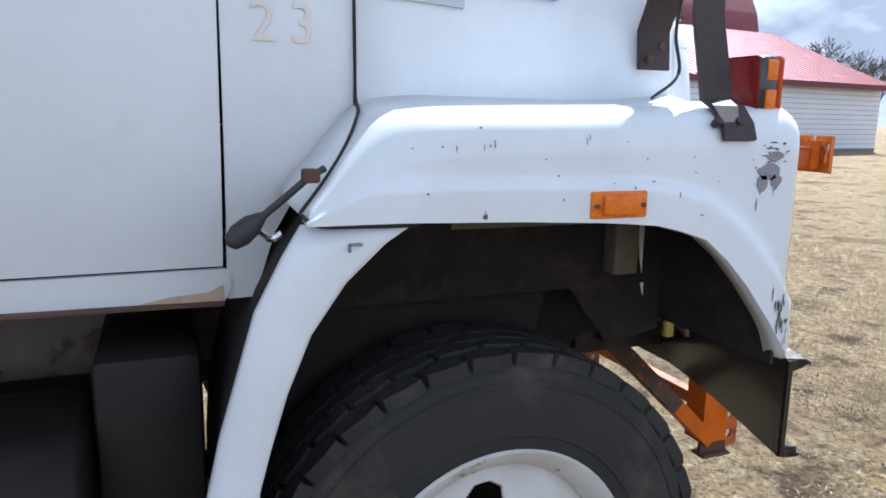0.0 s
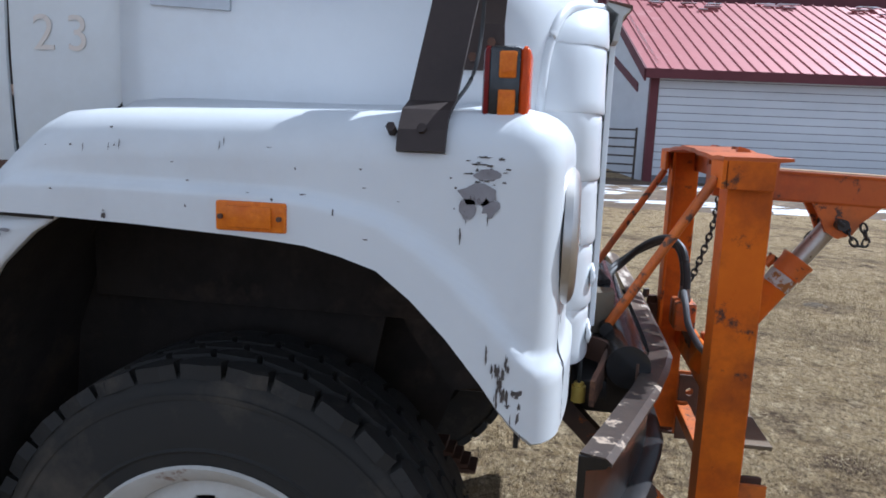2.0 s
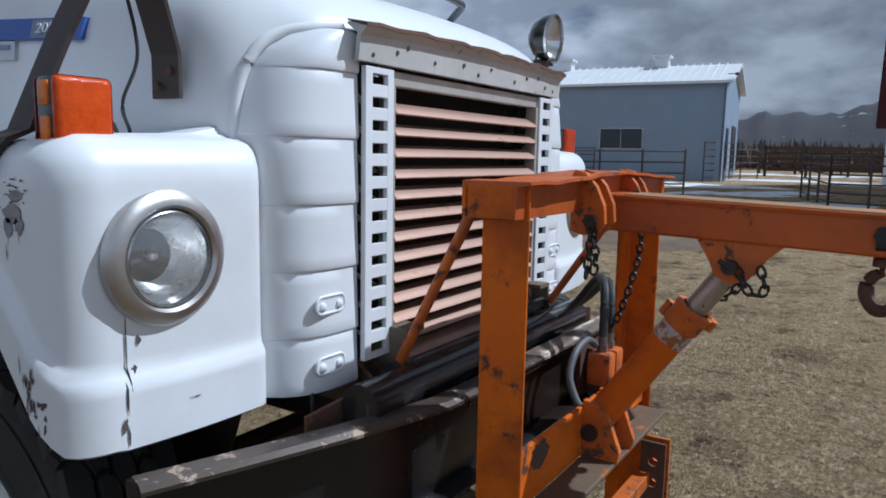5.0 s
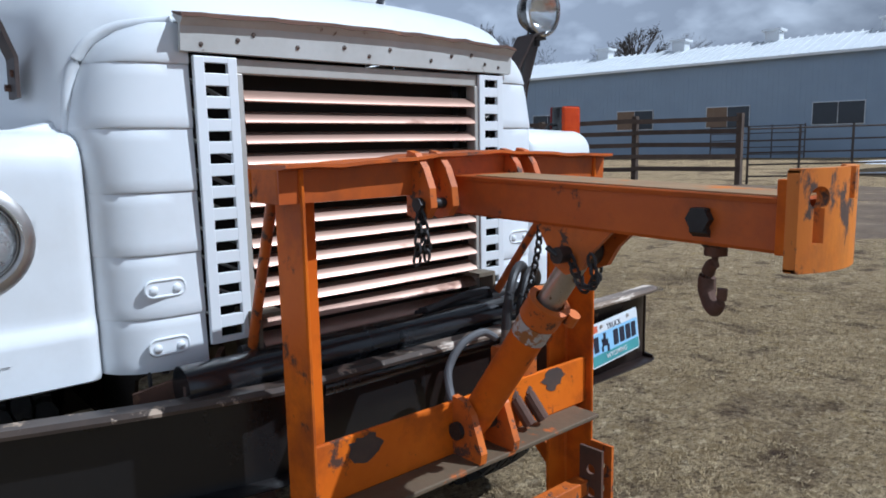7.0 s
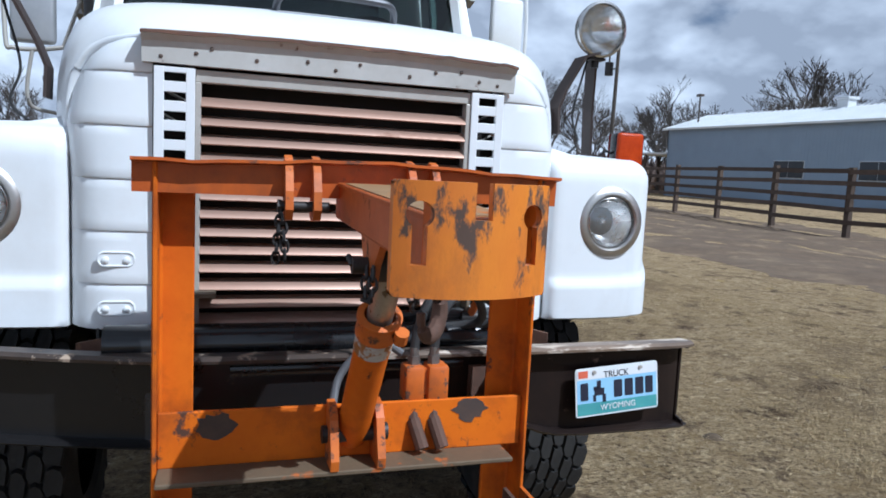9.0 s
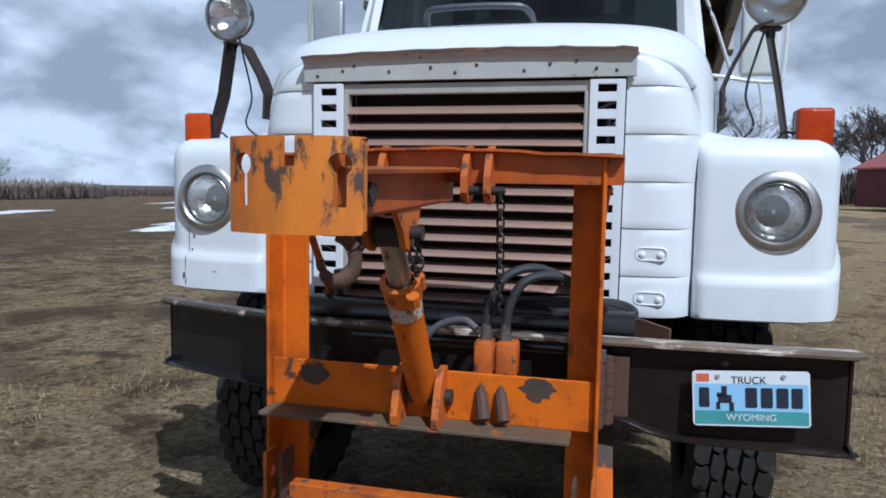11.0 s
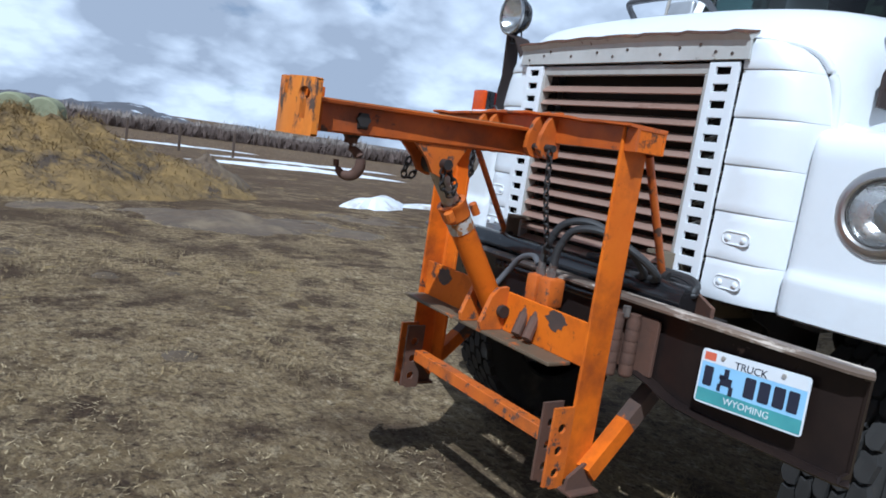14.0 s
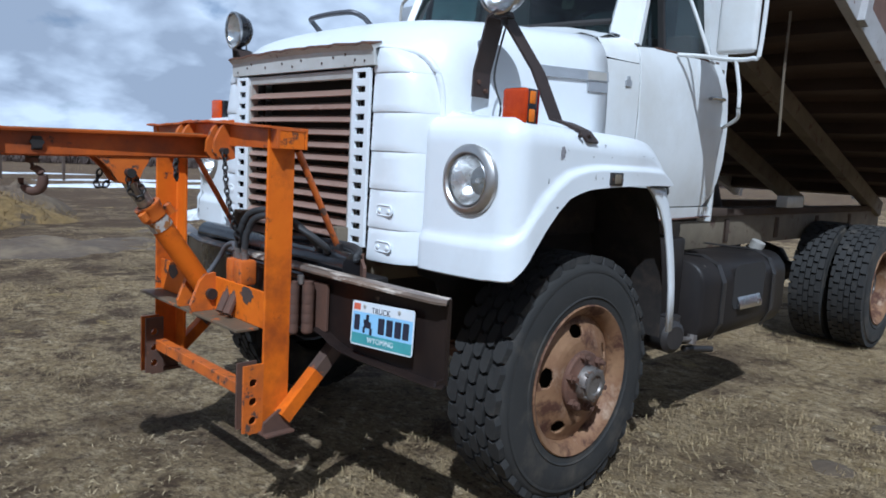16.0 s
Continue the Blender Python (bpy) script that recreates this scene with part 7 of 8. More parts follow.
chain([(0.755, -0.055, 1.240), (0.785, -0.062, 1.195), (0.812, -0.056, 1.205), (0.800, -0.052, 1.255)], "chain", crane)
chain([(0.715, 0.05, 1.235), (0.69, 0.058, 1.19), (0.70, 0.055, 1.16), (0.735, 0.056, 1.185), (0.742, 0.058, 1.235)], "chain", crane)

# hook on a swivel
hook = thing("crane_hook", "rusty steel crane hook hanging from the orange boom", "hook")
hc = Vector((1.034, -0.004, 1.337))
bm = B()
for s in (-1, 1):
    strap(bm, [hc + Vector((0, s * 0.060, 0.025)), hc + Vector((0, s * 0.060, -0.012)), hc + Vector((0, s * 0.030, -0.030)), hc + Vector((0, s * 0.012, -0.042))], (1, 0, 0), 0.032, 0.012)
    rod(bm, hc + Vector((0, s * 0.052, 0.008)), hc + Vector((0, s * 0.070, 0.008)), 0.022, n=6)
part("shackle", bm, DARKSTEEL, hook)
bm = B()
rod(bm, hc + Vector((0, 0, -0.032)), hc + Vector((0, 0, -0.062)), 0.020, n=12)
part("swivel", bm, RUST, hook)
bm = B()
hb = hc + Vector((0, 0, -0.060))
pts, rad = [], []
side = Vector((-0.75, 0.66, 0))
for k in range(22):
    a = radians(100 - 285 * k / 21)
    q = Vector((0, 0, -0.058)) + side * (0.037 * math.cos(a)) + Vector((0, 0, 0.040 * math.sin(a)))
    pts.append(hb + q)
    rad.append(0.009 + 0.008 * math.sin(math.pi * min(1, k / 19)))
pts[0] = hb + Vector((0, 0, 0.0))
rings = []
for i, c in enumerate(pts):
    d, s_, u_ = frame_of(pts[max(0, i - 1)], pts[min(len(pts) - 1, i + 1)])
    rings.append([c + rad[i] * (math.cos(t) * s_ * 0.8 + math.sin(t) * u_) for t in (2 * math.pi * k / 10 for k in range(10))])
loft(bm, rings)
part("hook_body", bm, RUST, hook)
bm = B()
strap(bm, [hb + Vector((0, 0, -0.02)) + side * 0.006, hb + Vector((0, 0, -0.052)) + side * 0.034], (side.y, -side.x, 0), 0.010, 0.003)
part("safety_latch", bm, DARKSTEEL, hook)


# ---- ground ----
def ground_z(x, y):
    far = max(0.0, math.hypot(x, y) - 6)
    return GZ + 0.020 * max(0.0, min(1.0, far / 4)) * noise.noise((x * 0.35, y * 0.35, 3.0)) * 3 + 0.015 * max(0.0, min(y - 20, 40.0)) - 0.024 * max(0.0, min(-y - 9, 1600.0))


GROUND = bpy.data.materials.new("dry_pasture")
GROUND.use_nodes = True


def build_ground_material():
    nt = GROUND.node_tree
    L = nt.links.new
    p = nt.nodes["Principled BSDF"]
    co = nt.nodes.new("ShaderNodeTexCoord")

    def nz(scale, det=8, ro=0.65, stretch=None):
        n = nt.nodes.new("ShaderNodeTexNoise")
        n.inputs["Scale"].default_value, n.inputs["Detail"].default_value, n.inputs["Roughness"].default_value = scale, det, ro
        if stretch:
            mp = nt.nodes.new("ShaderNodeMapping")
            mp.inputs["Scale"].default_value = stretch
            mp.inputs["Rotation"].default_value = (0, 0, 0.7)
            L(co.outputs["Object"], mp.inputs["Vector"])
            L(mp.outputs["Vector"], n.inputs["Vector"])
        else:
            L(co.outputs["Object"], n.inputs["Vector"])
        return n.outputs["Fac"]

    def mr(v, a, b):
        r = nt.nodes.new("ShaderNodeMapRange")
        r.inputs["From Min"].default_value, r.inputs["From Max"].default_value = a, b
        L(v, r.inputs["Value"])
        return r.outputs["Result"]

    def mx(f, a, b):
        m = nt.nodes.new("ShaderNodeMix")
        m.data_type = "RGBA"
        L(f, m.inputs["Factor"])
        for sock, v in (("A", a), ("B", b)):
            if isinstance(v, tuple):
                m.inputs[sock].default_value = (*v, 1)
            else:
                L(v, m.inputs[sock])
        return m.outputs["Result"]

    sod = nt.nodes.new("ShaderNodeSeparateXYZ")
    L(co.outputs["Object"], sod.inputs["Vector"])
    bare = nt.nodes.new("ShaderNodeMapRange")
    bare.inputs["From Min"].default_value, bare.inputs["From Max"].default_value = 2.0, -14.0
    bare.inputs["To Min"].default_value, bare.inputs["To Max"].default_value = -0.026, 0.085
    L(sod.outputs["Y"], bare.inputs["Value"])

    def more(v):
        m = nt.nodes.new("ShaderNodeMath")
        m.operation = "ADD"
        L(v, m.inputs[0])
        L(bare.outputs["Result"], m.inputs[1])
        return m.outputs[0]

    straw = mx(mr(nz(60, 6, 0.75, (1, 0.35, 1)), 0.36, 0.64), (0.20, 0.145, 0.085), (0.64, 0.475, 0.265))
    straw = mx(mr(nz(9, 10, 0.75), 0.47, 0.60), straw, (0.32, 0.225, 0.112))
    dirt = mx(mr(nz(34, 8, 0.75), 0.40, 0.62), (0.064, 0.041, 0.026), (0.165, 0.108, 0.064))
    straw = mx(mr(nz(13, 10, 0.82, (1, 0.6, 1)), 0.545, 0.625), straw, (0.74, 0.585, 0.37))
    # bare soil in broad patches, in smaller ones, and between the tufts
    col = mx(mr(more(nz(0.62, 10, 0.62)), 0.50, 0.66), straw, dirt)
    col = mx(mr(more(nz(2.6, 10, 0.70)), 0.51, 0.62), col, dirt)
    col = mx(mr(more(nz(16, 9, 0.75)), 0.50, 0.63), col, dirt)
    col = mx(mr(nz(1.9, 8, 0.7), 0.62, 0.67), col, (0.42, 0.30, 0.13))
    col = mx(mr(nz(48, 6, 0.7), 0.57, 0.66), col, (0.060, 0.043, 0.032))
    L(col, p.inputs["Base Color"])
    p.inputs["Roughness"].default_value = 0.95
    p.inputs["Specular IOR Level"].default_value = 0.15
    b = nt.nodes.new("ShaderNodeBump")
    b.inputs["Strength"].default_value, b.inputs["Distance"].default_value = 1.0, 0.06
    L(nz(30, 12, 0.85), b.inputs["Height"])
    L(b.outputs["Normal"], p.inputs["Normal"])


build_ground_material()


def axis_steps(far):
    inner = [i * 0.12 for i in range(-42, 43)]
    outer, v, st = [], inner[-1], 0.16
    while v < far:
        st *= 1.16
        v += st
        outer.append(v)
    return [-q for q in reversed(outer)] + inner + outer


def build_ground():
    xs = axis_steps(4200)
    bm = B()
    nx = len(xs)
    vs = [[None] * nx for _ in xs]
    for i, x in enumerate(xs):
        for j, y in enumerate(xs):
            r = math.hypot(x, y)
            z = ground_z(x, y)
            if r < 16:
                z += 0.010 * noise.noise((x * 1.6, y * 1.6, 0)) + 0.008 * noise.noise((x * 5, y * 5, 7)) - 0.008
            vs[i][j] = bm.verts.new((x, y, z))
    for i in range(nx - 1):
        for j in range(nx - 1):
            bm.faces.new((vs[i][j], vs[i + 1][j], vs[i + 1][j + 1], vs[i][j + 1]))
    ob = part("ground", bm, GROUND, None)
    return tagged(ob, "dry straw-coloured pasture with bare dirt patches", "ground", kind="structure")


build_ground()


# ---- far buildings ----
RED_ROOF = surf("faded_red_roof", (0.40, 0.13, 0.13), (0.34, 0.095, 0.10), 1.2, 0.5, 0.2, 0.05, 20, dirt=(0.50, 0.26, 0.25), dirt_at=0.55, dirt_scale=0.6)
DARK_RED = surf("dark_red_trim", (0.12, 0.022, 0.03), (0.09, 0.018, 0.024), 2, 0.6, 0, 0.1, 20)
BARN_WHITE = surf("white_barn_boards", (0.62, 0.64, 0.68), (0.54, 0.56, 0.60), 1.5, 0.7, 0, 0.1, 20, stretch=(0.3, 0.3, 1))
SHED_BLUE = surf("grey_blue_siding", (0.275, 0.345, 0.44), (0.24, 0.305, 0.39), 0.8, 0.5, 0.1, 0.04, 12)
SHED_ROOF = surf("pale_metal_roof", (0.76, 0.78, 0.79), (0.66, 0.68, 0.70), 0.6, 0.45, 0.2, 0.04, 10)
WINDOW_DARK = surf("dark_window", (0.020, 0.024, 0.030), (0.03, 0.035, 0.042), 3, 0.12, 0, 0.0)
BOARD_TAN = surf("plywood_window", (0.22, 0.15, 0.10), (0.18, 0.12, 0.08), 4, 0.8)
PIPE = surf("corral_pipe", (0.10, 0.075, 0.06), (0.06, 0.05, 0.045), 4, 0.6, 0.3, 0.1)
FENCE_WOOD = surf("weathered_rail", (0.115, 0.080, 0.058), (0.065, 0.046, 0.036), 3, 0.9, 0, 0.3, 30, rnd=0.2)
SNOW = surf("old_snow", (0.80, 0.82, 0.86), (0.66, 0.68, 0.72), 3, 0.6, 0, 0.4, 20, dirt=(0.34, 0.29, 0.24), dirt_at=0.50, dirt_scale=2.5)
BARK = surf("grey_bark", (0.095, 0.08, 0.068), (0.06, 0.05, 0.043), 3, 0.95, 0, 0.3, 20)
PALE_BRUSH = surf("pale_willow_brush", (0.36, 0.32, 0.28), (0.24, 0.20, 0.18), 0.3, 0.95, 0, 0.0, 6)
BRUSH = surf("bare_brush", (0.17, 0.125, 0.105), (0.10, 0.075, 0.066), 0.4, 0.95, 0, 0.0, 6)
HILL_DARK = surf("far_wooded_hill", (0.026, 0.028, 0.036), (0.048, 0.047, 0.054), 0.006, 0.95, 0, 0.0, 0.05, wear=(0.42, 0.45, 0.50), wear_scale=0.010, wear_at=0.64, wear_soft=0.06)
HILL = surf("far_hill", (0.065, 0.067, 0.082), (0.10, 0.096, 0.105), 0.006, 0.95, 0, 0.0, 0.05, wear=(0.62, 0.66, 0.72), wear_scale=0.012, wear_at=0.60, wear_soft=0.04)
STRAW = surf("straw_mound", (0.33, 0.215, 0.075), (0.15, 0.098, 0.040), 5, 0.95, 0, 0.9, 45, wear=(0.060, 0.042, 0.030), wear_scale=1.6, wear_at=0.51, wear_soft=0.12)
BALE = surf("round_bale", (0.30, 0.31, 0.20), (0.22, 0.23, 0.14), 5, 0.9, 0, 0.5, 30)
DIRT = surf("dark_corral_dirt", (0.060, 0.042, 0.030), (0.135, 0.098, 0.066), 3, 0.95, 0, 0.6, 30, dirt=(0.21, 0.16, 0.10), dirt_at=0.52, dirt_scale=1.2)


def local(origin, along):
    """x along the wall, y away from the viewer, z up."""
    a = Vector((along[0], along[1], 0)).normalized()
    b = Vector((-a.y, a.x, 0))
    return Matrix(((a.x, b.x, 0, origin[0]), (a.y, b.y, 0, origin[1]), (0, 0, 1, origin[2] if len(origin) > 2 else 0), (0, 0, 0, 1)))


def bpart(name, boxes, mat, parent, m, label="", bevel=0.0):
    bm = B()
    for b in boxes:
        box(bm, *b, bevel, m=m)
    return part(name, bm, mat, parent, label, smooth=False)


def ppart(name, poly, axis, a, b, mat, parent, m, label=""):
    bm = B()
    prism(bm, poly, axis, a, b)
    for v in bm.verts:
        v.co = m @ v.co
    return part(name, bm, mat, parent, label, smooth=False)


# white barn with a lean-to; its length runs along local x, its depth along local y
barn = thing("barn", "large white barn with red metal roofs and dark red trim", "barn")
BM_ = local((2.85, 22.6, GZ + 0.05), (0.985, 0.12))
LEN, EAVE, DEEP, TOP = 34.0, 3.92, 7.6, 7.25
# wall behind the boards is greyed to draw the shadow lines between them
LAP_SHADE = surf("lap_shade_boards", (0.20, 0.20, 0.22), (0.14, 0.14, 0.15), 2, 0.9)
bpart("lean_to_wall", [(0, LEN, 0, 0.25, 0, EAVE - 0.05)], LAP_SHADE, barn, BM_, "wall behind white boards, greyed for their shadow lines")
for k in range(13):
    z = 0.25 + 0.262 * k
    bpart("siding_board", [(0, LEN, -0.018, 0.0, z, z + 0.238)], BARN_WHITE, barn, BM_)
ppart("lean_to_gable", [(0, 0), (DEEP, 0), (DEEP, TOP), (0, EAVE)], "x", 0.0, 0.2, BARN_WHITE, barn, BM_)
bm = B()
rib = 0.46
n = int((LEN + 0.8) / rib)
slope = (TOP - EAVE) / DEEP
rows = []
for i in range(n):
    x = -0.4 + i * rib
    for dx, dz in ((0, 0), (0.36, 0), (0.385, 0.05), (0.435, 0.05)):
        rows.append([(x + dx, -0.55, EAVE - 0.55 * slope + dz), (x + dx, DEEP, TOP + dz), (x + dx, DEEP, TOP + dz - 0.1), (x + dx, -0.55, EAVE - 0.55 * slope + dz - 0.1)])
loft(bm, rows)
for v in bm.verts:
    v.co = BM_ @ v.co
part("lean_to_roof", bm, RED_ROOF, barn, "faded red ribbed metal roof", smooth=False)
bm = B()
rnd = random.Random(8)
for k in range(26):
    x, w = rnd.uniform(1, 26), rnd.uniform(0.15, 0.9)
    y = DEEP - rnd.uniform(0.1, 1.3)
    z = EAVE + slope * y + 0.055
    box(bm, x, x + w, y - rnd.uniform(0.1, 0.35), y, z, z + 0.03, m=BM_)
part("roof_snow", bm, SNOW, barn, "thin snow patches on the roof", smooth=False)
bpart("eave_board", [(-0.42, LEN, -0.60, -0.52, EAVE - 0.52, EAVE - 0.22)], DARK_RED, barn, BM_)
bpart("corner_trim", [(-0.06, 0.22, -0.05, 0.0, 0, EAVE - 0.1)], DARK_RED, barn, BM_)
bpart("corner_trim", [(-0.05, 0.0, 0.0, 0.24, 0, EAVE - 0.1)], DARK_RED, barn, BM_)
ppart("rake_board", [(-0.6, EAVE - 0.62), (DEEP, TOP - 0.32), (DEEP, TOP + 0.05), (-0.6, EAVE - 0.22)], "x", -0.42, -0.36, DARK_RED, barn, BM_)
# the high part: a bowed roof whose end wall faces local -x
W2, H2 = 15.5, 14.5
arc = []
for k in range(15):
    f = k / 14
    yy = DEEP + W2 * f
    arc.append((yy, 3.4 + (H2 - 3.4) * (1 - abs(2 * f - 1) ** 2.2) ** 0.62))
ppart("end_wall", [(DEEP, 0)] + arc[:1] + arc + [(DEEP + W2, 0)], "x", 0.02, 0.3, BARN_WHITE, barn, BM_)
bm = B()
loft(bm, [[(-0.5, y, z + 0.12) for y, z in arc], [(LEN, y, z + 0.12) for y, z in arc]], closed=False)
for v in bm.verts:
    v.co = BM_ @ v.co
rf = part("high_roof", bm, DARK_RED, barn, "dark red bowed roof")
md = rf.modifiers.new("sheet", "SOLIDIFY")
md.thickness = 0.2
bm = B()
loft(bm, [[(-0.55, y, z - 0.25) for y, z in arc], [(-0.55, y, z + 0.18) for y, z in arc], [(-0.42, y, z + 0.18) for y, z in arc], [(-0.42, y, z - 0.25) for y, z in arc]], closed=False)
for v in bm.verts:
    v.co = BM_ @ v.co
part("high_rake_board", bm, DARK_RED, barn, smooth=False)
bpart("hay_door_trim", [(-0.04, 0.04, DEEP + 4.3, DEEP + 4.55, 7.2, 11.0), (-0.04, 0.04, DEEP + 6.5, DEEP + 6.75, 7.2, 11.0), (-0.04, 0.04, DEEP + 4.3, DEEP + 6.75, 6.95, 7.2)], DARK_RED, barn, BM_)
ppart("stair_trim", [(2.0, 3.1), (7.0, 4.6), (7.0, 4.9), (2.0, 3.4)], "x", -0.05, 0.05, DARK_RED, barn, BM_)
ppart("stair_trim", [(9.2, 3.7), (13.5, 4.5), (13.5, 4.8), (9.2, 4.0)], "x", -0.05, 0.05, DARK_RED, barn, BM_)
for board in ((-0.05, 0.05, 6.9, 7.15, 2.2, 4.8), (-0.05, 0.05, 9.2, 9.4, 2.6, 4.0)):
    bpart("door_trim", [board], DARK_RED, barn, BM_)

# long metal shed
shed = thing("metal_shed", "long grey-blue metal shed with a pale metal roof", "shed")
SM = local((-8.1, 43.0, GZ + 0.25), (0.985, 0.10))
SL, SE, SD = 46.0, 5.95, 9.0
bpart("shed_wall", [(-SL, 0, 0, 0.15, 0, SE)], SHED_BLUE, shed, SM, "grey-blue ribbed wall")
bm = B()
for k in range(150):
    x = -SL + (k + 0.5) * SL / 150
    box(bm, x - 0.02, x + 0.02, -0.008, 0.0, 0.05, SE, m=SM)
part("wall_ribs", bm, SHED_BLUE, shed, smooth=False)
ppart("shed_gable", [(0, 0), (SD, 0), (SD, SE), (SD / 2, SE + 1.35), (0, SE)], "x", -0.15, 0.0, SHED_BLUE, shed, SM)
ppart("shed_gable", [(0, 0), (SD, 0), (SD, SE), (SD / 2, SE + 1.35), (0, SE)], "x", -SL, -SL + 0.15, SHED_BLUE, shed, SM)
ppart("shed_roof", [(-0.4, SE - 0.1), (SD / 2, SE + 1.38), (SD + 0.4, SE - 0.1), (SD + 0.4, SE + 0.04), (SD / 2, SE + 1.56), (-0.4, SE + 0.06)], "x", -SL - 0.4, 0.4, SHED_ROOF, shed, SM, "pale metal roof")
bm = B()
for k in range(90):
    x = -SL + k * SL / 90
    vs = [bm.verts.new(SM @ Vector(p)) for p in ((x, -0.41, SE + 0.06), (x + 0.06, -0.41, SE + 0.06), (x + 0.06, SD / 2, SE + 1.60), (x, SD / 2, SE + 1.60), (x, -0.41, SE + 0.085), (x + 0.06, -0.41, SE + 0.085), (x + 0.06, SD / 2, SE + 1.66), (x, SD / 2, SE + 1.66))]
    for f in ((4, 5, 6, 7), (0, 1, 5, 4), (1, 2, 6, 5), (3, 0, 4, 7)):
        bm.faces.new([vs[i] for i in f])
part("roof_ribs", bm, SHED_ROOF, shed, smooth=False)
for x in (-4.6, -11.2, -17.5, -23.5, -32.0):
    bpart("roof_vent", [(x - 0.45, x + 0.45, SD / 2 - 0.45, SD / 2 + 0.45, SE + 1.4, SE + 2.1), (x - 0.6, x + 0.6, SD / 2 - 0.6, SD / 2 + 0.6, SE + 2.1, SE + 2.25)], SHED_ROOF, shed, SM)
for i, x in enumerate((-7.4, -13.6, -19.9, -27.0, -34.0)):
    w = bpart("window", [(x, x + 2.7, -0.07, 0.0, 1.95, 3.25)], SHED_ROOF, shed, SM)
    bpart("pane", [(x + 0.035, x + 1.325, -0.085, -0.07, 1.99, 3.21)], BOARD_TAN if i in (1, 2) else WINDOW_DARK, w, SM)
    bpart("pane", [(x + 1.36, x + 2.665, -0.085, -0.07, 1.99, 3.21)], WINDOW_DARK, w, SM)
for y0, y1 in ((1.2, 2.3), (4.6, 7.2)):
    bpart("shed_door", [(0.0, 0.06, y0, y1, 0.0, 3.6 if y0 > 3 else 3.3)], WINDOW_DARK, shed, SM)
bpart("porch_roof", [(-SL - 6.5, -SL, 0.0, 6.0, SE - 2.2, SE - 2.05)], SHED_ROOF, shed, SM)
for x in (-SL - 6.3, -SL - 3.2):
    bpart("porch_post", [(x, x + 0.15, 0.1, 0.25, 0, SE - 2.2)], FENCE_WOOD, shed, SM)
bpart("yard_light", [(0.42, 0.62, -0.1, 0.1, SE + 0.35, SE + 0.5), (0.0, 0.45, -0.03, 0.03, SE + 0.42, SE + 0.46)], PIPE, shed, SM)

# small red barn with a pale gable, far off
rb = thing("red_barn", "small red barn with a pale metal gable", "barn")
RM = local((-52.5, 21.6, GZ + 0.3), (-0.38, 0.92))
ppart("barn_body", [(0, 0), (6.0, 0), (6.0, 2.9), (3.0, 4.3), (0, 2.9)], "y", 0.1, 8, DARK_RED, rb, RM)
ppart("gable_sheet", [(0, 2.6), (6.0, 2.6), (6.0, 2.9), (3.0, 4.3), (0, 2.9)], "y", 0.0, 0.1, SHED_ROOF, rb, RM)
# solid dark panel stands for the shaded inside of the bay
bpart("open_bay", [(1.0, 5.4, -0.05, 0.1, 0, 2.5)], WINDOW_DARK, rb, RM)
ppart("barn_roof", [(-0.3, 2.85), (3.0, 4.4), (6.3, 2.85), (6.3, 3.0), (3.0, 4.55), (-0.3, 3.0)], "y", -0.2, 8.2, RED_ROOF, rb, RM)

# low shed behind the truck on the driver's side, far off
ls = thing("open_shed", "low open-fronted farm shed with a pale roof", "shed")
LM = local((-62.0, 2.4, GZ + 0.2), (-0.05, 1.0))
bpart("shed_side", [(0, 0.2, 0, 6, 0, 3.2), (9.0, 9.2, 0, 6, 0, 3.2), (0, 9.2, 5.8, 6, 0, 3.2)], SHED_ROOF, ls, LM)
ppart("shed_cover", [(-0.4, 3.1), (4.6, 4.6), (9.6, 3.1), (9.6, 3.3), (4.6, 4.8), (-0.4, 3.3)], "y", -0.4, 6.4, SHED_ROOF, ls, LM)
bpart("shed_fascia", [(0, 9.2, -0.05, 0.1, 2.5, 3.2)], SHED_BLUE, ls, LM)

# ---- fences ----
def rail_fence(pts, step, height, rails, post_mat, name, label, r_post=0.09, rail_h=0.075):
    f = thing(name, label, "fence")
    for (xa, ya), (xb, yb) in zip(pts, pts[1:]):
        ln = math.hypot(xb - xa, yb - ya)
        k = max(1, round(ln / step))
        for i in range(0 if (xa, ya) == pts[0] else 1, k + 1):
            x, y = xa + (xb - xa) * i / k, ya + (yb - ya) * i / k
            z = ground_z(x, y)
            bm = B()
            box(bm, x - r_post, x + r_post, y - r_post, y + r_post, z - 0.3, z + height + random.uniform(-0.05, 0.08), 0.01)
            part("post", bm, post_mat, f, smooth=False)
        for i in range(k):
            for q in range(rails):
                bm = B()
                ends = []
                for e in (0, 1):
                    x, y = xa + (xb - xa) * (i + e) / k, ya + (yb - ya) * (i + e) / k
                    ends.append((x, y - 0.12, ground_z(x, y) + height * (0.22 + 0.72 * q / max(1, rails - 1)) + random.uniform(-0.03, 0.03)))
                strap(bm, ends, (0, 0, 1), rail_h * 2, 0.06)
                part("rail", bm, post_mat, f, smooth=False)
    return f


rail_fence([(-9.5, 21.5), (-15.6, 18.8), (-28.0, 21.2), (-46.0, 24.2), (-62, 29)], 4.0, 2.28, 5, FENCE_WOOD, "rail_fence", "weathered brown timber rail fence")


def pipe_panel(a, b, height, bars, ups, name, label):
    f = thing(name, label, "gate")
    a, b = Vector((*a, ground_z(*a))), Vector((*b, ground_z(*b)))
    for i in range(bars):
        bm = B()
        h = Vector((0, 0, 0.25 + (height - 0.25) * i / (bars - 1)))
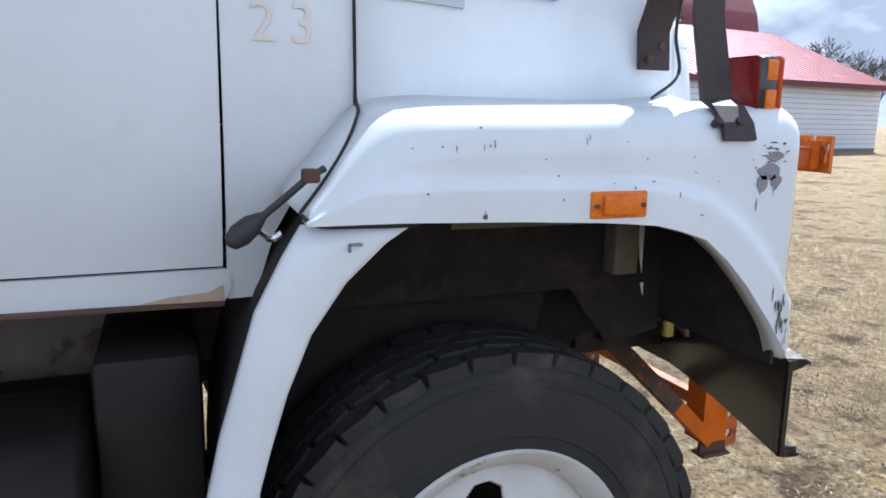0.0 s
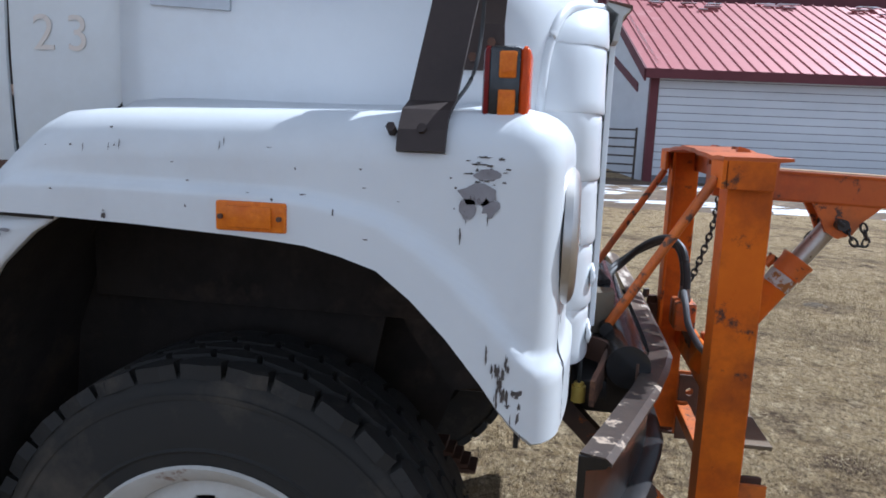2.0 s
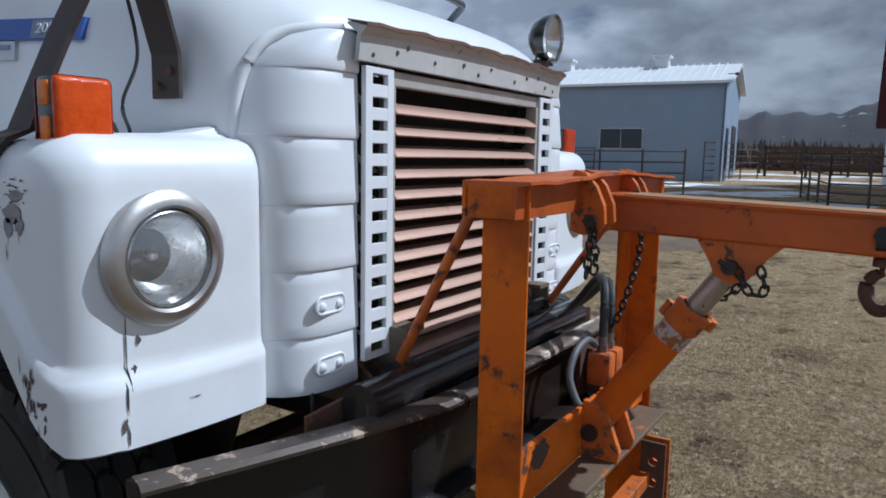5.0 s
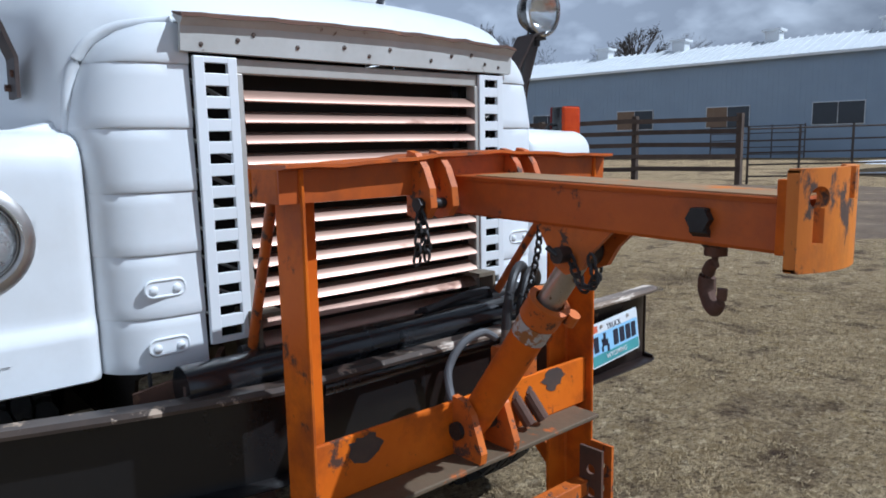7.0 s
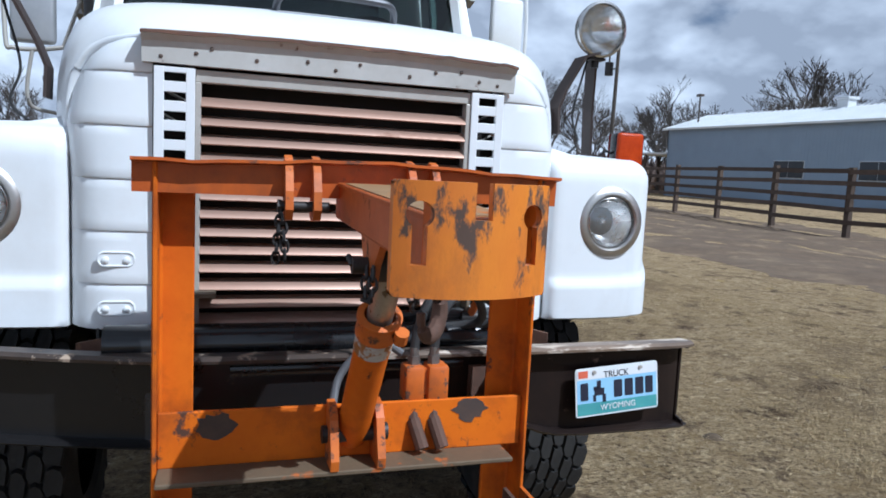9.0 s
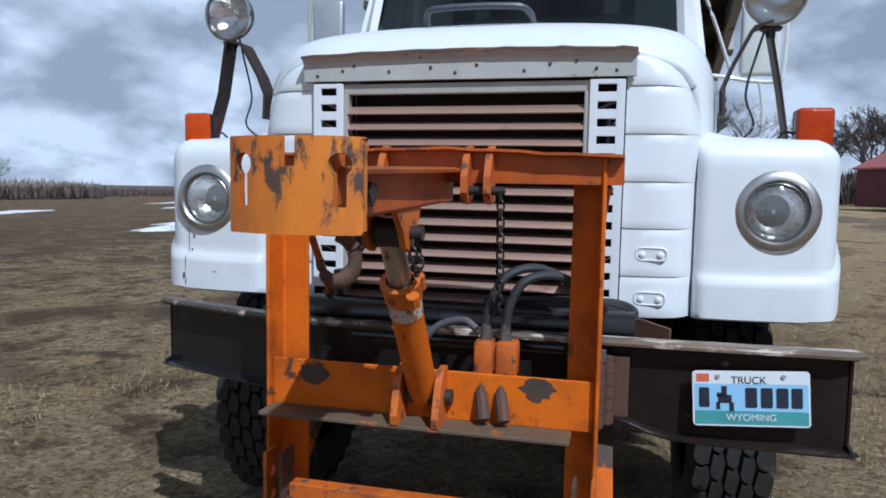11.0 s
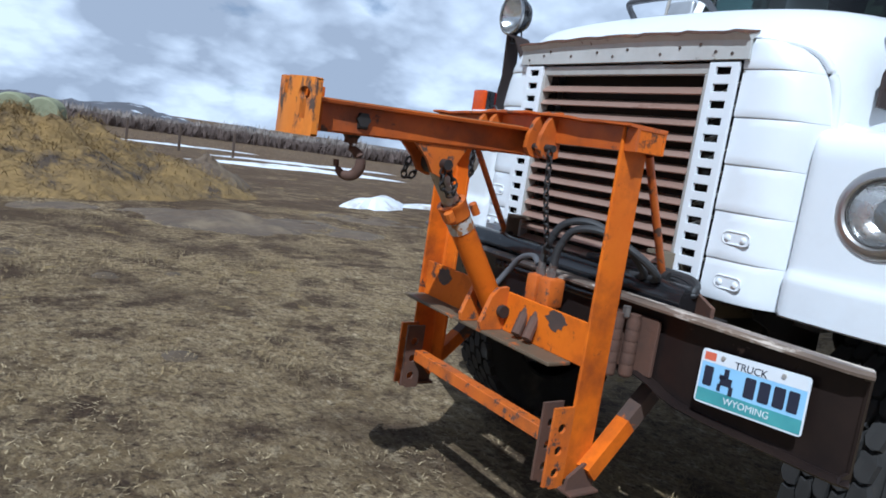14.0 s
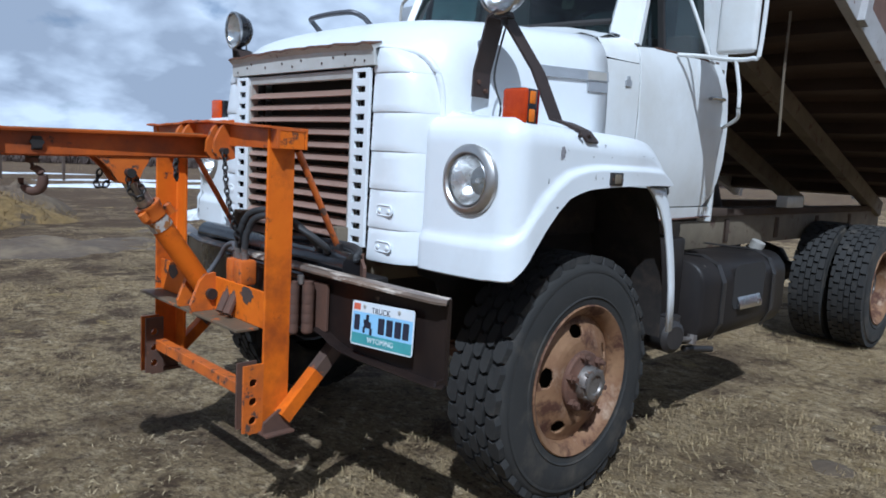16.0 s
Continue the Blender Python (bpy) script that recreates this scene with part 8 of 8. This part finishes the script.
        rod(bm, a + h, b + h, 0.028, n=8)
        part("bar", bm, PIPE, f)
    for i in range(ups + 1):
        p = a + (b - a) * i / ups
        bm = B()
        rod(bm, p, p + Vector((0, 0, height + 0.08)), 0.04, n=8)
        part("upright", bm, PIPE, f)
    return f


pipe_panel((-0.9, 24.0), (2.5, 22.9), 1.72, 6, 3, "pipe_gate", "dark steel pipe gate beside a white barn")
pipe_panel((-0.9, 24.0), (-2.4, 30.5), 1.72, 6, 3, "pipe_gate", "dark steel pipe gate beside a white barn")
pipe_panel((-15.5, 41.5), (-20.8, 40.7), 1.9, 5, 3, "corral_gate", "dark steel corral panel before a shed")
pipe_panel((-8.9, 42.0), (-6.8, 47.5), 2.3, 6, 3, "corral_gate", "pale corral panel beside a shed")
pipe_panel((-9.4, 21.9), (-5.6, 24.6), 1.8, 5, 3, "pipe_gate", "dark steel pipe gate at the end of a rail fence")
for k, (a, b) in enumerate([((-7.5, 55), (3.0, 58)), ((-9, 62), (4, 66)), ((-7, 72), (6, 75))]):
    rail_fence([a, b], 3.0, 2.2, 5, FENCE_WOOD, "corral_fence", "far dark corral fence")
f = rail_fence([(-9.0, -34.0), (-2.5, -40.0), (6.0, -47.0)], 2.6, 1.2, 2, FENCE_WOOD, "wire_fence", "thin fence with dark wooden posts", 0.06, 0.008)

# ---- utility poles ----
def power_pole(x, y, h, kit=True):
    p = thing("utility_pole", "tall dark wooden utility pole with a transformer", "pole")
    z = ground_z(x, y)
    bm = B()
    rod(bm, (x, y, z), (x + 0.25, y, z + h), 0.16, 0.11, 10)
    part("pole_shaft", bm, BARK, p)
    if kit:
        bm = B()
        rod(bm, (x - 0.35, y - 0.3, z + h * 0.78), (x - 0.35, y - 0.3, z + h * 0.86), 0.28, n=14)
        part("transformer", bm, DARKSTEEL, p)
        bm = B()
        rod(bm, (x - 0.35, y - 0.3, z + h * 0.86), (x - 0.35, y - 0.3, z + h * 0.91), 0.06, n=8)
        rod(bm, (x + 0.1, y, z + h * 0.82), (x - 0.35, y - 0.3, z + h * 0.82), 0.05, n=6)
        part("insulator", bm, PIPE, p)
    return p


power_pole(-41.5, 25.2, 10.8)
lampost = thing("yard_lamp_pole", "thin yard light pole far behind a fence", "pole")
bm = B()
rod(bm, (-52, 40, GZ), (-52, 40, 9.0), 0.10, 0.07, 8)
part("pole_shaft", bm, BARK, lampost)
bm = B()
rod(bm, (-52, 40, 8.9), (-51.2, 39.4, 9.1), 0.05, n=6)
box(bm, -51.5, -50.9, 39.2, 39.6, 8.95, 9.15, 0.03)
part("lamp_arm", bm, PIPE, lampost)

# ---- bare trees and brush ----
def tree_mesh(seed, h):
    rnd = random.Random(seed)
    bm = B()
    twigs = B()

    def grow(p, d, ln, r, depth):
        q = p + d * ln
        if depth <= 2:
            rod(bm, p, q, r, r * 0.68, 6 if depth < 2 else 4)
        else:
            s = d.orthogonal().normalized() * max(r * 1.9, h * 0.0016)
            vs = [twigs.verts.new(c) for c in (p - s, p + s, q)]
            twigs.faces.new(vs)
        if depth >= 7:
            return
        n = (rnd.randint(3, 4) if depth < 2 else rnd.randint(2, 3) if depth < 4 else 3) + (1 if depth == 3 else 0)
        for k in range(n):
            t = rnd.uniform(0.45, 1.0) if k else 1.0
            axis = Vector((rnd.uniform(-1, 1), rnd.uniform(-1, 1), rnd.uniform(-0.3, 0.3)))
            e = (d + axis * rnd.uniform(0.40, 0.85) + Vector((0, 0, 0.06))).normalized()
            grow(p + d * ln * t, e, ln * rnd.uniform(0.60, 0.82), r * 0.62, depth + 1)
    grow(Vector((0, 0, -0.1)), Vector((rnd.uniform(-0.08, 0.08), rnd.uniform(-0.08, 0.08), 1)).normalized(), h * 0.26, h * 0.015, 0)
    return bm, twigs


def build_tree(seed, h):
    t = thing("bare_tree", "leafless deciduous tree with fine twigs", "tree", "bare trees round the yard")
    bm, tw = tree_mesh(seed, h)
    part("trunk", bm, BARK, t, smooth=False)
    part("crown", tw, BARK, t, smooth=False)
    return t


trees = [build_tree(s, 10) for s in (1, 2, 3, 4)]
spots = []
rnd = random.Random(12)
for az, d, h in ((124.4, 100, 17.5), (122.4, 103, 16.5), (126.0, 104, 13.5), (120.5, 108, 15), (136, 96, 18.5), (138.2, 100, 14), (132, 99, 14), (130.3, 104, 12), (141, 95, 10), (144, 96, 10.5), (145.5, 92, 10), (134.3, 110, 11), (147.5, 90, 10.5), (151, 88, 11), (156, 84, 12), (162, 90, 11), (159, 96, 13), (165, 92, 12), (146, 75, 11), (149, 82, 10), (152, 78, 13), (154.5, 70, 12), (157.5, 76, 14), (160, 85, 12), (163, 80, 11), (142.5, 95, 12), (139.5, 88, 9), (137, 92, 14), (133.5, 98, 11), (126, 100, 9), (112, 105, 12), (121, 98, 9), (166, 75, 10), (170, 80, 12), (174, 70, 11), (178, 74, 10), (-176, 80, 11), (-171, 86, 9), (-166, 90, 10), (-128, 120, 11), (-127, 118, 9), (-129.3, 122, 10), (-124.8, 126, 8), (-132, 124, 9), (-133.5, 120, 8), (-123.5, 122, 8), (-126, 125, 9), (-130.5, 118, 12), (-159, 75, 9), (41, 90, 12), (44, 95, 10), (38, 92, 12)):
    spots.append((2 + d * math.cos(radians(az)), d * math.sin(radians(az)), h))
for i, (x, y, h) in enumerate(spots):
    m = Matrix.Translation((x, y, ground_z(x, y))) @ Matrix.Rotation(rnd.uniform(0, 6.28), 4, "Z")
    if i < len(trees):
        trees[i].matrix_basis = m
        trees[i].scale = (h / 9.0,) * 3
    else:
        c = copy_thing(trees[i % 4], m)
        c.scale = (h / 9.0,) * 3


def brush_belt(name, label, az0, az1, d0, d1, n, h0, h1, seed, mat=None):
    rnd = random.Random(seed)
    bm = B()
    for k in range(n):
        a, d = radians(rnd.uniform(az0, az1)), rnd.uniform(d0, d1)
        x, y = d * math.cos(a), d * math.sin(a)
        z = ground_z(x, y)
        h = rnd.uniform(h0, h1) * (0.7 + 0.6 * abs(noise.noise((x * 0.04, y * 0.04, 1))))
        for q in range(12):
            t = rnd.uniform(0, 6.28)
            w = Vector((math.cos(t), math.sin(t), 0)) * rnd.uniform(0.2, 1.2) * h * 0.5
            base = Vector((x, y, z)) + w * 0.3
            tip = Vector((x, y, z + h * rnd.uniform(0.6, 1.0))) + w
            s = Vector((-math.sin(t), math.cos(t), 0)) * h * 0.055
            mid = (base + tip) / 2
            bm.faces.new([bm.verts.new(v) for v in (base, mid - s, tip, mid + s)])
    ob = part(name, bm, mat or BRUSH, None, smooth=False)
    return tagged(ob, label, "brush", kind="stuff")


brush_belt("brush_belt", "grey-brown belt of leafless brush across the fields", -140, -88, 120, 165, 4200, 1.3, 2.9, 3)
brush_belt("brush_belt", "pale fuzzy belt of leafless willows behind brush", -140, -92, 175, 240, 2600, 2.2, 5.2, 13, PALE_BRUSH)
brush_belt("brush_belt", "dark belt of leafless brush and far trees", -180, -140, 150, 230, 1500, 1.4, 3.0, 5)
brush_belt("brush_belt", "dark belt of leafless trees behind the sheds", 84, 103, 85, 150, 900, 2.5, 5.0, 6)
brush_belt("brush_belt", "dark belt of leafless trees behind the yard", 128, 180, 90, 130, 1300, 3.0, 6.0, 7)


def hill(name, az0, az1, d, peak, seed, label, base=-6, mat=None):
    bm = B()
    rows = []
    n = 60
    for i in range(n + 1):
        a = radians(az0 + (az1 - az0) * i / n)
        e = math.sin(math.pi * i / n) ** 0.6
        h = peak * e * (0.62 + 0.5 * noise.fractal((i * 0.09, seed, 0), 1.2, 2.0, 4))
        row = []
        for k in range(9):
            f = k / 8
            rr = d * (1 + 0.35 * f)
            row.append((rr * math.cos(a), rr * math.sin(a), base + max(0, h) * math.sin(f * math.pi / 2) ** 1.2 + 8 * noise.noise((i * 0.5, f * 6, seed)) * f))
        rows.append(row)
    loft(bm, rows, closed=False)
    return tagged(part(name, bm, mat or HILL, None), label, "hill", kind="structure")


hill("backdrop_hill", -112, -84, 1700, 62, 1.0, "far hazy hill with patches of snow", -50)
hill("backdrop_hill", 76, 112, 2200, 300, 4.0, "far dark hills with snow on top", mat=HILL_DARK)
hill("backdrop_hill", -150, -108, 2600, 40, 7.0, "low far ridge", -52)

# ---- snow, straw heap, bales ----
def snow_patch(cx, cy, rx, ry, rot, seed, h=0.10):
    bm = B()
    rnd = random.Random(seed)
    n, m = 40, 7
    c, s = math.cos(rot), math.sin(rot)
    rows = []
    for k in range(m + 1):
        f = 1 - k / m
        row = []
        for i in range(n):
            a = 2 * math.pi * i / n
            e = 1 + 0.45 * noise.fractal((math.cos(a) * 1.6 + seed, math.sin(a) * 1.6, seed), 1.0, 2.0, 4)
            u, v = rx * f * e * math.cos(a), ry * f * e * math.sin(a)
            x, y = cx + u * c - v * s, cy + u * s + v * c
            row.append((x, y, ground_z(x, y) - 0.03 + h * (1 - f**3) + 0.7 * h * noise.noise((x * 2.2, y * 2.2, 0)) * (1 - f)))
        rows.append(row)
    loft(bm, rows, cap=True)
    return tagged(part("snow_patch", bm, SNOW, None), "patch of old snow on bare ground", "snow", "snow patches")


for i, q in enumerate([(-5.4, -11.7, 1.35, 0.5, 0.72, 1, 0.24), (-8.4, -12.8, 2.3, 0.65, 0.35, 2, 0.13), (-9.5, -26.5, 5.5, 0.7, 0.04, 3, 0.16), (-17.5, -12.5, 2.6, 0.7, -0.5, 4, 0.16), (-1.3, 17.3, 1.6, 0.9, -0.6, 41, 0.30), (-4.6, 46.5, 4.0, 1.0, 0.1, 42), (-8.0, 58.0, 4.0, 1.0, 0.0, 43), (-2.4, 57.0, 3.0, 1.0, 0.2, 44), (-5.5, 30.0, 3.0, 0.8, 0.3, 45), (-22.5, -14.8, 3.0, 1.0, -0.3, 5), (-28, -16, 3, 0.8, 0, 6),
                       (-14, -36, 8.0, 1.2, 0.3, 7), (-30, -33, 9, 1.4, 0.4, 8), (-48, -30, 10, 1.6, 0.1, 9), (-70, -45, 14, 2.5, 0.2, 10), (-9, -46, 6, 1.0, 0.3, 11),
                       (3.6, 15.3, 3.6, 1.6, 0.0, 51, 0.07), (9.6, 15.8, 4.2, 1.7, 0.05, 52, 0.07), (0.3, 18.2, 2.4, 2.6, 0.3, 53, 0.07), (16, 16.5, 4.5, 1.9, 0.1, 54, 0.07), (4.5, 20.6, 4.0, 0.9, 0.1, 21), (10.5, 21.0, 5.5, 1.0, 0.12, 22), (18, 22.0, 6.0, 1.0, 0.1, 23), (-1.5, 25.5, 2.5, 1.6, 0.3, 24), (-2.4, 20.0, 1.3, 1.0, 0.5, 25), (-6.5, 36.5, 3.5, 1.2, 0.2, 26), (-9.0, 38, 3.0, 0.9, 0.0, 27), (-4.0, 32, 2.5, 0.8, 0.5, 28), (2, 44, 4, 1.5, 0, 29)]):
    snow_patch(*q)


def mound(name, cx, cy, rx, ry, h, rot, mat, seed, label, cat, rough=0.3, lump=0.20):
    bm = B()
    n, m = 110, 40
    c, s = math.cos(rot), math.sin(rot)
    rows = []
    for k in range(m + 1):
        f = 1 - k / m
        row = []
        for i in range(n):
            a = 2 * math.pi * i / n
            e = 1 + 0.22 * noise.fractal((math.cos(a) * 1.3 + seed, math.sin(a) * 1.3, seed), 1.0, 2.0, 4)
            u, v = rx * f * e * math.cos(a), ry * f * e * math.sin(a)
            x, y = cx + u * c - v * s, cy + u * s + v * c
            z = h * (1 - f**1.7) * (0.85 + rough * noise.fractal((x * 0.9, y * 0.9, seed), 1.0, 2.0, 6))
            z += lump * (1 - f) * noise.fractal((x * 2.6, y * 2.6, seed + 3), 1.0, 2.0, 4)
            row.append((x, y, ground_z(x, y) - 0.04 + z))
        rows.append(row)
    loft(bm, rows, cap=True)
    return tagged(part(name, bm, mat, None), label, cat)


MUD = surf("wet_track_mud", (0.165, 0.110, 0.066), (0.080, 0.054, 0.034), 2.2, 0.9, 0, 0.9, 14, wear=(0.25, 0.175, 0.10), wear_scale=1.1, wear_at=0.52, wear_soft=0.16, dirt=(0.15, 0.11, 0.072), dirt_at=0.54, dirt_scale=0.7)


def build_track():
    """A rutted strip of mud along the rail fence, with ragged edges."""
    bm = B()
    rows = []
    for i in range(111):
        x = -42 + 0.5 * i
        bend = 0.010 * max(0, -x - 12) ** 1.55
        y0 = lerp([(-42, 8.6), (-4.0, 8.4), (-2.0, 10.6), (0.5, 13.0), (14, 14.5)], x) + bend + 0.6 * noise.fractal((x * 0.45, 2.0, 5.0), 1.0, 2.0, 5)
        y1 = lerp([(-42, 23.0), (-16, 21.6), (-10, 22.2), (-6, 22.6), (0, 24.0), (14, 25.5)], x) + bend + 0.8 * noise.fractal((x * 0.4, 9.0, 5.0), 1.0, 2.0, 5)
        row = []
        for k in range(41):
            f = k / 40
            y = y0 + (y1 - y0) * f
            rut = -0.028 * sum(math.exp(-((f - c - 0.03 * noise.noise((x * 0.12, c * 9, 1))) / 0.035) ** 2) for c in (0.22, 0.42, 0.58, 0.80))
            lump = 0.06 * noise.fractal((x * 1.1, y * 2.0, 8.0), 1.0, 2.0, 5)
            row.append((x, y, ground_z(x, y) - 0.03 + (0.065 + rut + lump) * min(1, 9 * f, 9 * (1 - f))))
        rows.append(row)
    loft(bm, rows, closed=False)
    return tagged(part("muddy_track", bm, MUD, None), "brown rutted muddy track along a rail fence", "track", kind="structure")


brush_belt("far_woods", "dark leafless thicket behind the sheds", 128, 176, 82, 112, 1300, 2.4, 5.0, 17)
heap = mound("straw_mound", 2.0, -11.5, 4.6, 3.2, 1.2, 0.35, STRAW, 2.0, "heap of yellow-brown straw bedding", "straw heap")
mound("bare_mud", -0.7, -7.4, 3.2, 1.15, 0.095, -0.12, DIRT, 9.0, "dark churned mud before a straw heap", "mud", 1.0, 0.05)
mound("bare_mud", -3.6, -8.6, 1.6, 0.7, 0.09, -0.3, DIRT, 12.0, "dark churned mud before a straw heap", "mud", 1.0, 0.05)
build_track()
mound("soil_mound", -2.0, -12.6, 1.0, 0.9, 0.60, 0.0, DIRT, 5.0, "dark heap of soil beside straw", "heap", 0.5)
mound("grass_rise", 0.4, -30.4, 5.0, 2.4, 0.62, 0.1, DIRT, 15.0, "low rise of trampled ground under hay bales", "mound", 0.1, 0.02)
for k, (x, y) in enumerate(((0.65, -30.0), (-0.43, -30.2))):
    b = thing("round_bale", "round greenish hay bale standing on a field", "hay bale", "hay bales")
    bm = B()
    z = ground_z(x, y) + 0.40
    revolve(bm, [(-0.62, 0.0), (-0.62, 0.54), (-0.56, 0.61), (0.56, 0.61), (0.62, 0.54), (0.62, 0.0)], (x, y, z + 0.60), (0.35, 1, 0), 32)
    part("bale_body", bm, BALE, b)
    bm = B()
    for q in (-0.3, 0.0, 0.3):
        revolve(bm, [(q - 0.02, 0.612), (q, 0.622), (q + 0.02, 0.612)], (x, y, z + 0.60), (0.35, 1, 0), 32)
    part("twine", bm, BALE, b)

# white stock trailer far off in the field
tr = thing("stock_trailer", "small white trailer parked far off in a field", "trailer")
TM = local((-100.0, -55.6, GZ), (-0.35, 0.94))
bpart("trailer_body", [(0.0, 6.0, 0, 2.2, 0.7, 2.3)], BARN_WHITE, tr, TM, bevel=0.1)
bpart("trailer_nose", [(6.0, 7.4, 0.2, 2.0, 1.5, 2.5)], BARN_WHITE, tr, TM, bevel=0.1)
bm = B()
for x in (1.6, 2.5):
    rod(bm, TM @ Vector((x, -0.1, 0.40)), TM @ Vector((x, 0.2, 0.40)), 0.40, n=16)
part("trailer_wheels", bm, TYRE, tr)
bpart("trailer_tongue", [(6.0, 8.2, 1.0, 1.2, 0.5, 0.62), (5.9, 6.1, 0.95, 1.25, 0.0, 0.6)], PIPE, tr, TM)

# ---- grass ----
DRY = surf("dry_blades", (0.47, 0.355, 0.185), (0.22, 0.155, 0.078), 2.2, 0.85, 0, 0.0, 90)
STRAW_PALE = surf("pale_straw", (0.66, 0.52, 0.31), (0.46, 0.35, 0.19), 3, 0.8, 0, 0.0, 90)
STRAW_BROWN = surf("brown_stalks", (0.17, 0.115, 0.06), (0.10, 0.07, 0.04), 3, 0.85, 0, 0.0, 90)


def blades(name, base, ln, lift, w, seed, mat, label, cat="grass"):
    """Thin blades from their feet, lengths, lifts and widths."""
    rnd = np.random.default_rng(seed)
    n = len(base)
    ang = rnd.uniform(0, 2 * np.pi, n)
    dx, dy = np.cos(ang), np.sin(ang)
    side = np.stack([-dy * w, dx * w, np.zeros(n)], 1)
    mid = base + np.stack([dx * ln * 0.5, dy * ln * 0.5, ln * lift * 0.75], 1)
    tip = base + np.stack([dx * ln, dy * ln, ln * lift * rnd.uniform(0.5, 1.1, n)], 1)
    verts = np.stack([base - side, base + side, mid + side, mid - side, tip], 1).reshape(-1, 3)
    k = np.arange(n) * 5
    quads = np.stack([k, k + 1, k + 2, k + 3], 1).tolist()
    tris = np.stack([k + 3, k + 2, k + 4], 1).tolist()
    me = bpy.data.meshes.new(name)
    me.from_pydata(verts.tolist(), [], quads + tris)
    me.materials.append(mat)
    return tagged(new(name, me), label, cat, kind="stuff")


def grass_layer():
    rnd = np.random.default_rng(5)
    # clumps, thick where the sod is whole
    n = 34000
    cx, cy = rnd.uniform(-7.5, 6.5, n), rnd.uniform(-9.5, 6.5, n)
    dens = np.array([noise.noise((a * 0.55, b * 0.55, 11.0)) + 0.5 * noise.noise((a * 2.2, b * 2.2, 4.0)) for a, b in zip(cx, cy)])
    keep = dens > 0.02 - np.clip(cy * 0.06, -0.16, 0.25)
    cx, cy = cx[keep], cy[keep]
    per = 9
    x = np.repeat(cx, per) + rnd.normal(0, 0.048, len(cx) * per)
    y = np.repeat(cy, per) + rnd.normal(0, 0.048, len(cx) * per)
    tall = np.repeat(rnd.uniform(0.4, 1.6, len(cx)), per)
    # loose straw lying flat between them
    m = 50000
    x = np.concatenate([x, rnd.uniform(-7.5, 6.5, m)])
    y = np.concatenate([y, rnd.uniform(-9.5, 6.5, m)])
    lift = np.concatenate([tall * rnd.uniform(0.2, 0.9, len(tall)), rnd.uniform(0.0, 0.15, m)])
    n = len(x)
    z = np.array([ground_z(a, b) for a, b in zip(x, y)]) + 0.003
    blades("dry_grass", np.stack([x, y, z], 1), rnd.uniform(0.015, 0.048, n), lift, rnd.uniform(0.0009, 0.0020, n), 6, DRY, "short matted dry grass blades over the yard")
    # long broken stalks, thickest beside the truck where the sod is whole
    for seed, count, mat, label in ((61, 90000, STRAW_PALE, "pale broken straw stalks lying on the yard"), (62, 30000, STRAW_BROWN, "brown rotting stalks lying on the yard")):
        q = np.random.default_rng(seed)
        x, y = q.uniform(-7.5, 6.5, count), q.uniform(-9.5, 6.5, count)
        dens = np.array([noise.noise((a * 0.8, b * 0.8, seed)) + 0.6 * noise.noise((a * 3.1, b * 3.1, 4.0)) for a, b in zip(x, y)])
        keep = dens > -0.05 - np.clip(y * 0.06, -0.25, 0.25)
        x, y = x[keep], y[keep]
        z = np.array([ground_z(a, b) for a, b in zip(x, y)]) + 0.004
        m = len(x)
        blades("straw_litter", np.stack([x, y, z], 1), q.uniform(0.015, 0.055, m), q.uniform(0.0, 0.30, m), q.uniform(0.0007, 0.0016, m), seed + 5, mat, label)


def straw_on(ob, n, seed):
    """Loose straw over a heap."""
    rnd = np.random.default_rng(seed)
    me = ob.data
    co = np.empty(len(me.vertices) * 3)
    me.vertices.foreach_get("co", co)
    co = co.reshape(-1, 3)
    p = co[rnd.integers(0, len(co), n)] + np.stack([rnd.normal(0, 0.09, n), rnd.normal(0, 0.09, n), rnd.uniform(-0.01, 0.03, n)], 1)
    blades("loose_straw", p, rnd.uniform(0.06, 0.20, n), rnd.uniform(-0.2, 0.7, n), rnd.uniform(0.002, 0.0045, n), seed, STRAW_BLADE, "loose straw lying on a heap", "straw")


STRAW_BLADE = surf("straw_blades", (0.36, 0.232, 0.075), (0.050, 0.033, 0.015), 2.2, 0.9, 0, 0.0, 60)
straw_on(heap, 42000, 31)
grass_layer()

# dung and bare spots on the sod
rnd = random.Random(77)
DUNG = surf("dried_dung", (0.062, 0.043, 0.028), (0.11, 0.08, 0.05), 20, 0.95, 0, 0.6, 60)
for k in range(16):
    x, y = rnd.uniform(-3.0, 3.6), rnd.choice((-1, 1)) * rnd.uniform(1.6, 6.0)
    r = rnd.uniform(0.05, 0.13)
    bm = B()
    rows = []
    for q in range(4):
        f = 1 - q / 3.3
        rows.append([(x + r * f * math.cos(a) * (1 + 0.3 * noise.noise((math.cos(a) * 2, math.sin(a) * 2, k))), y + r * f * math.sin(a) * (1 + 0.3 * noise.noise((math.cos(a) * 2, math.sin(a) * 2, k + 9))), ground_z(x, y) - 0.012 + 0.030 * (1 - f * f) + 0.006 * noise.noise((a * 3, q, k))) for a in [2 * math.pi * i / 16 for i in range(16)]])
    loft(bm, rows, cap=True)
    tagged(part("dung_patch", bm, DUNG, None), "dry dark dung lying on the pasture", "dung", "dung on the pasture")
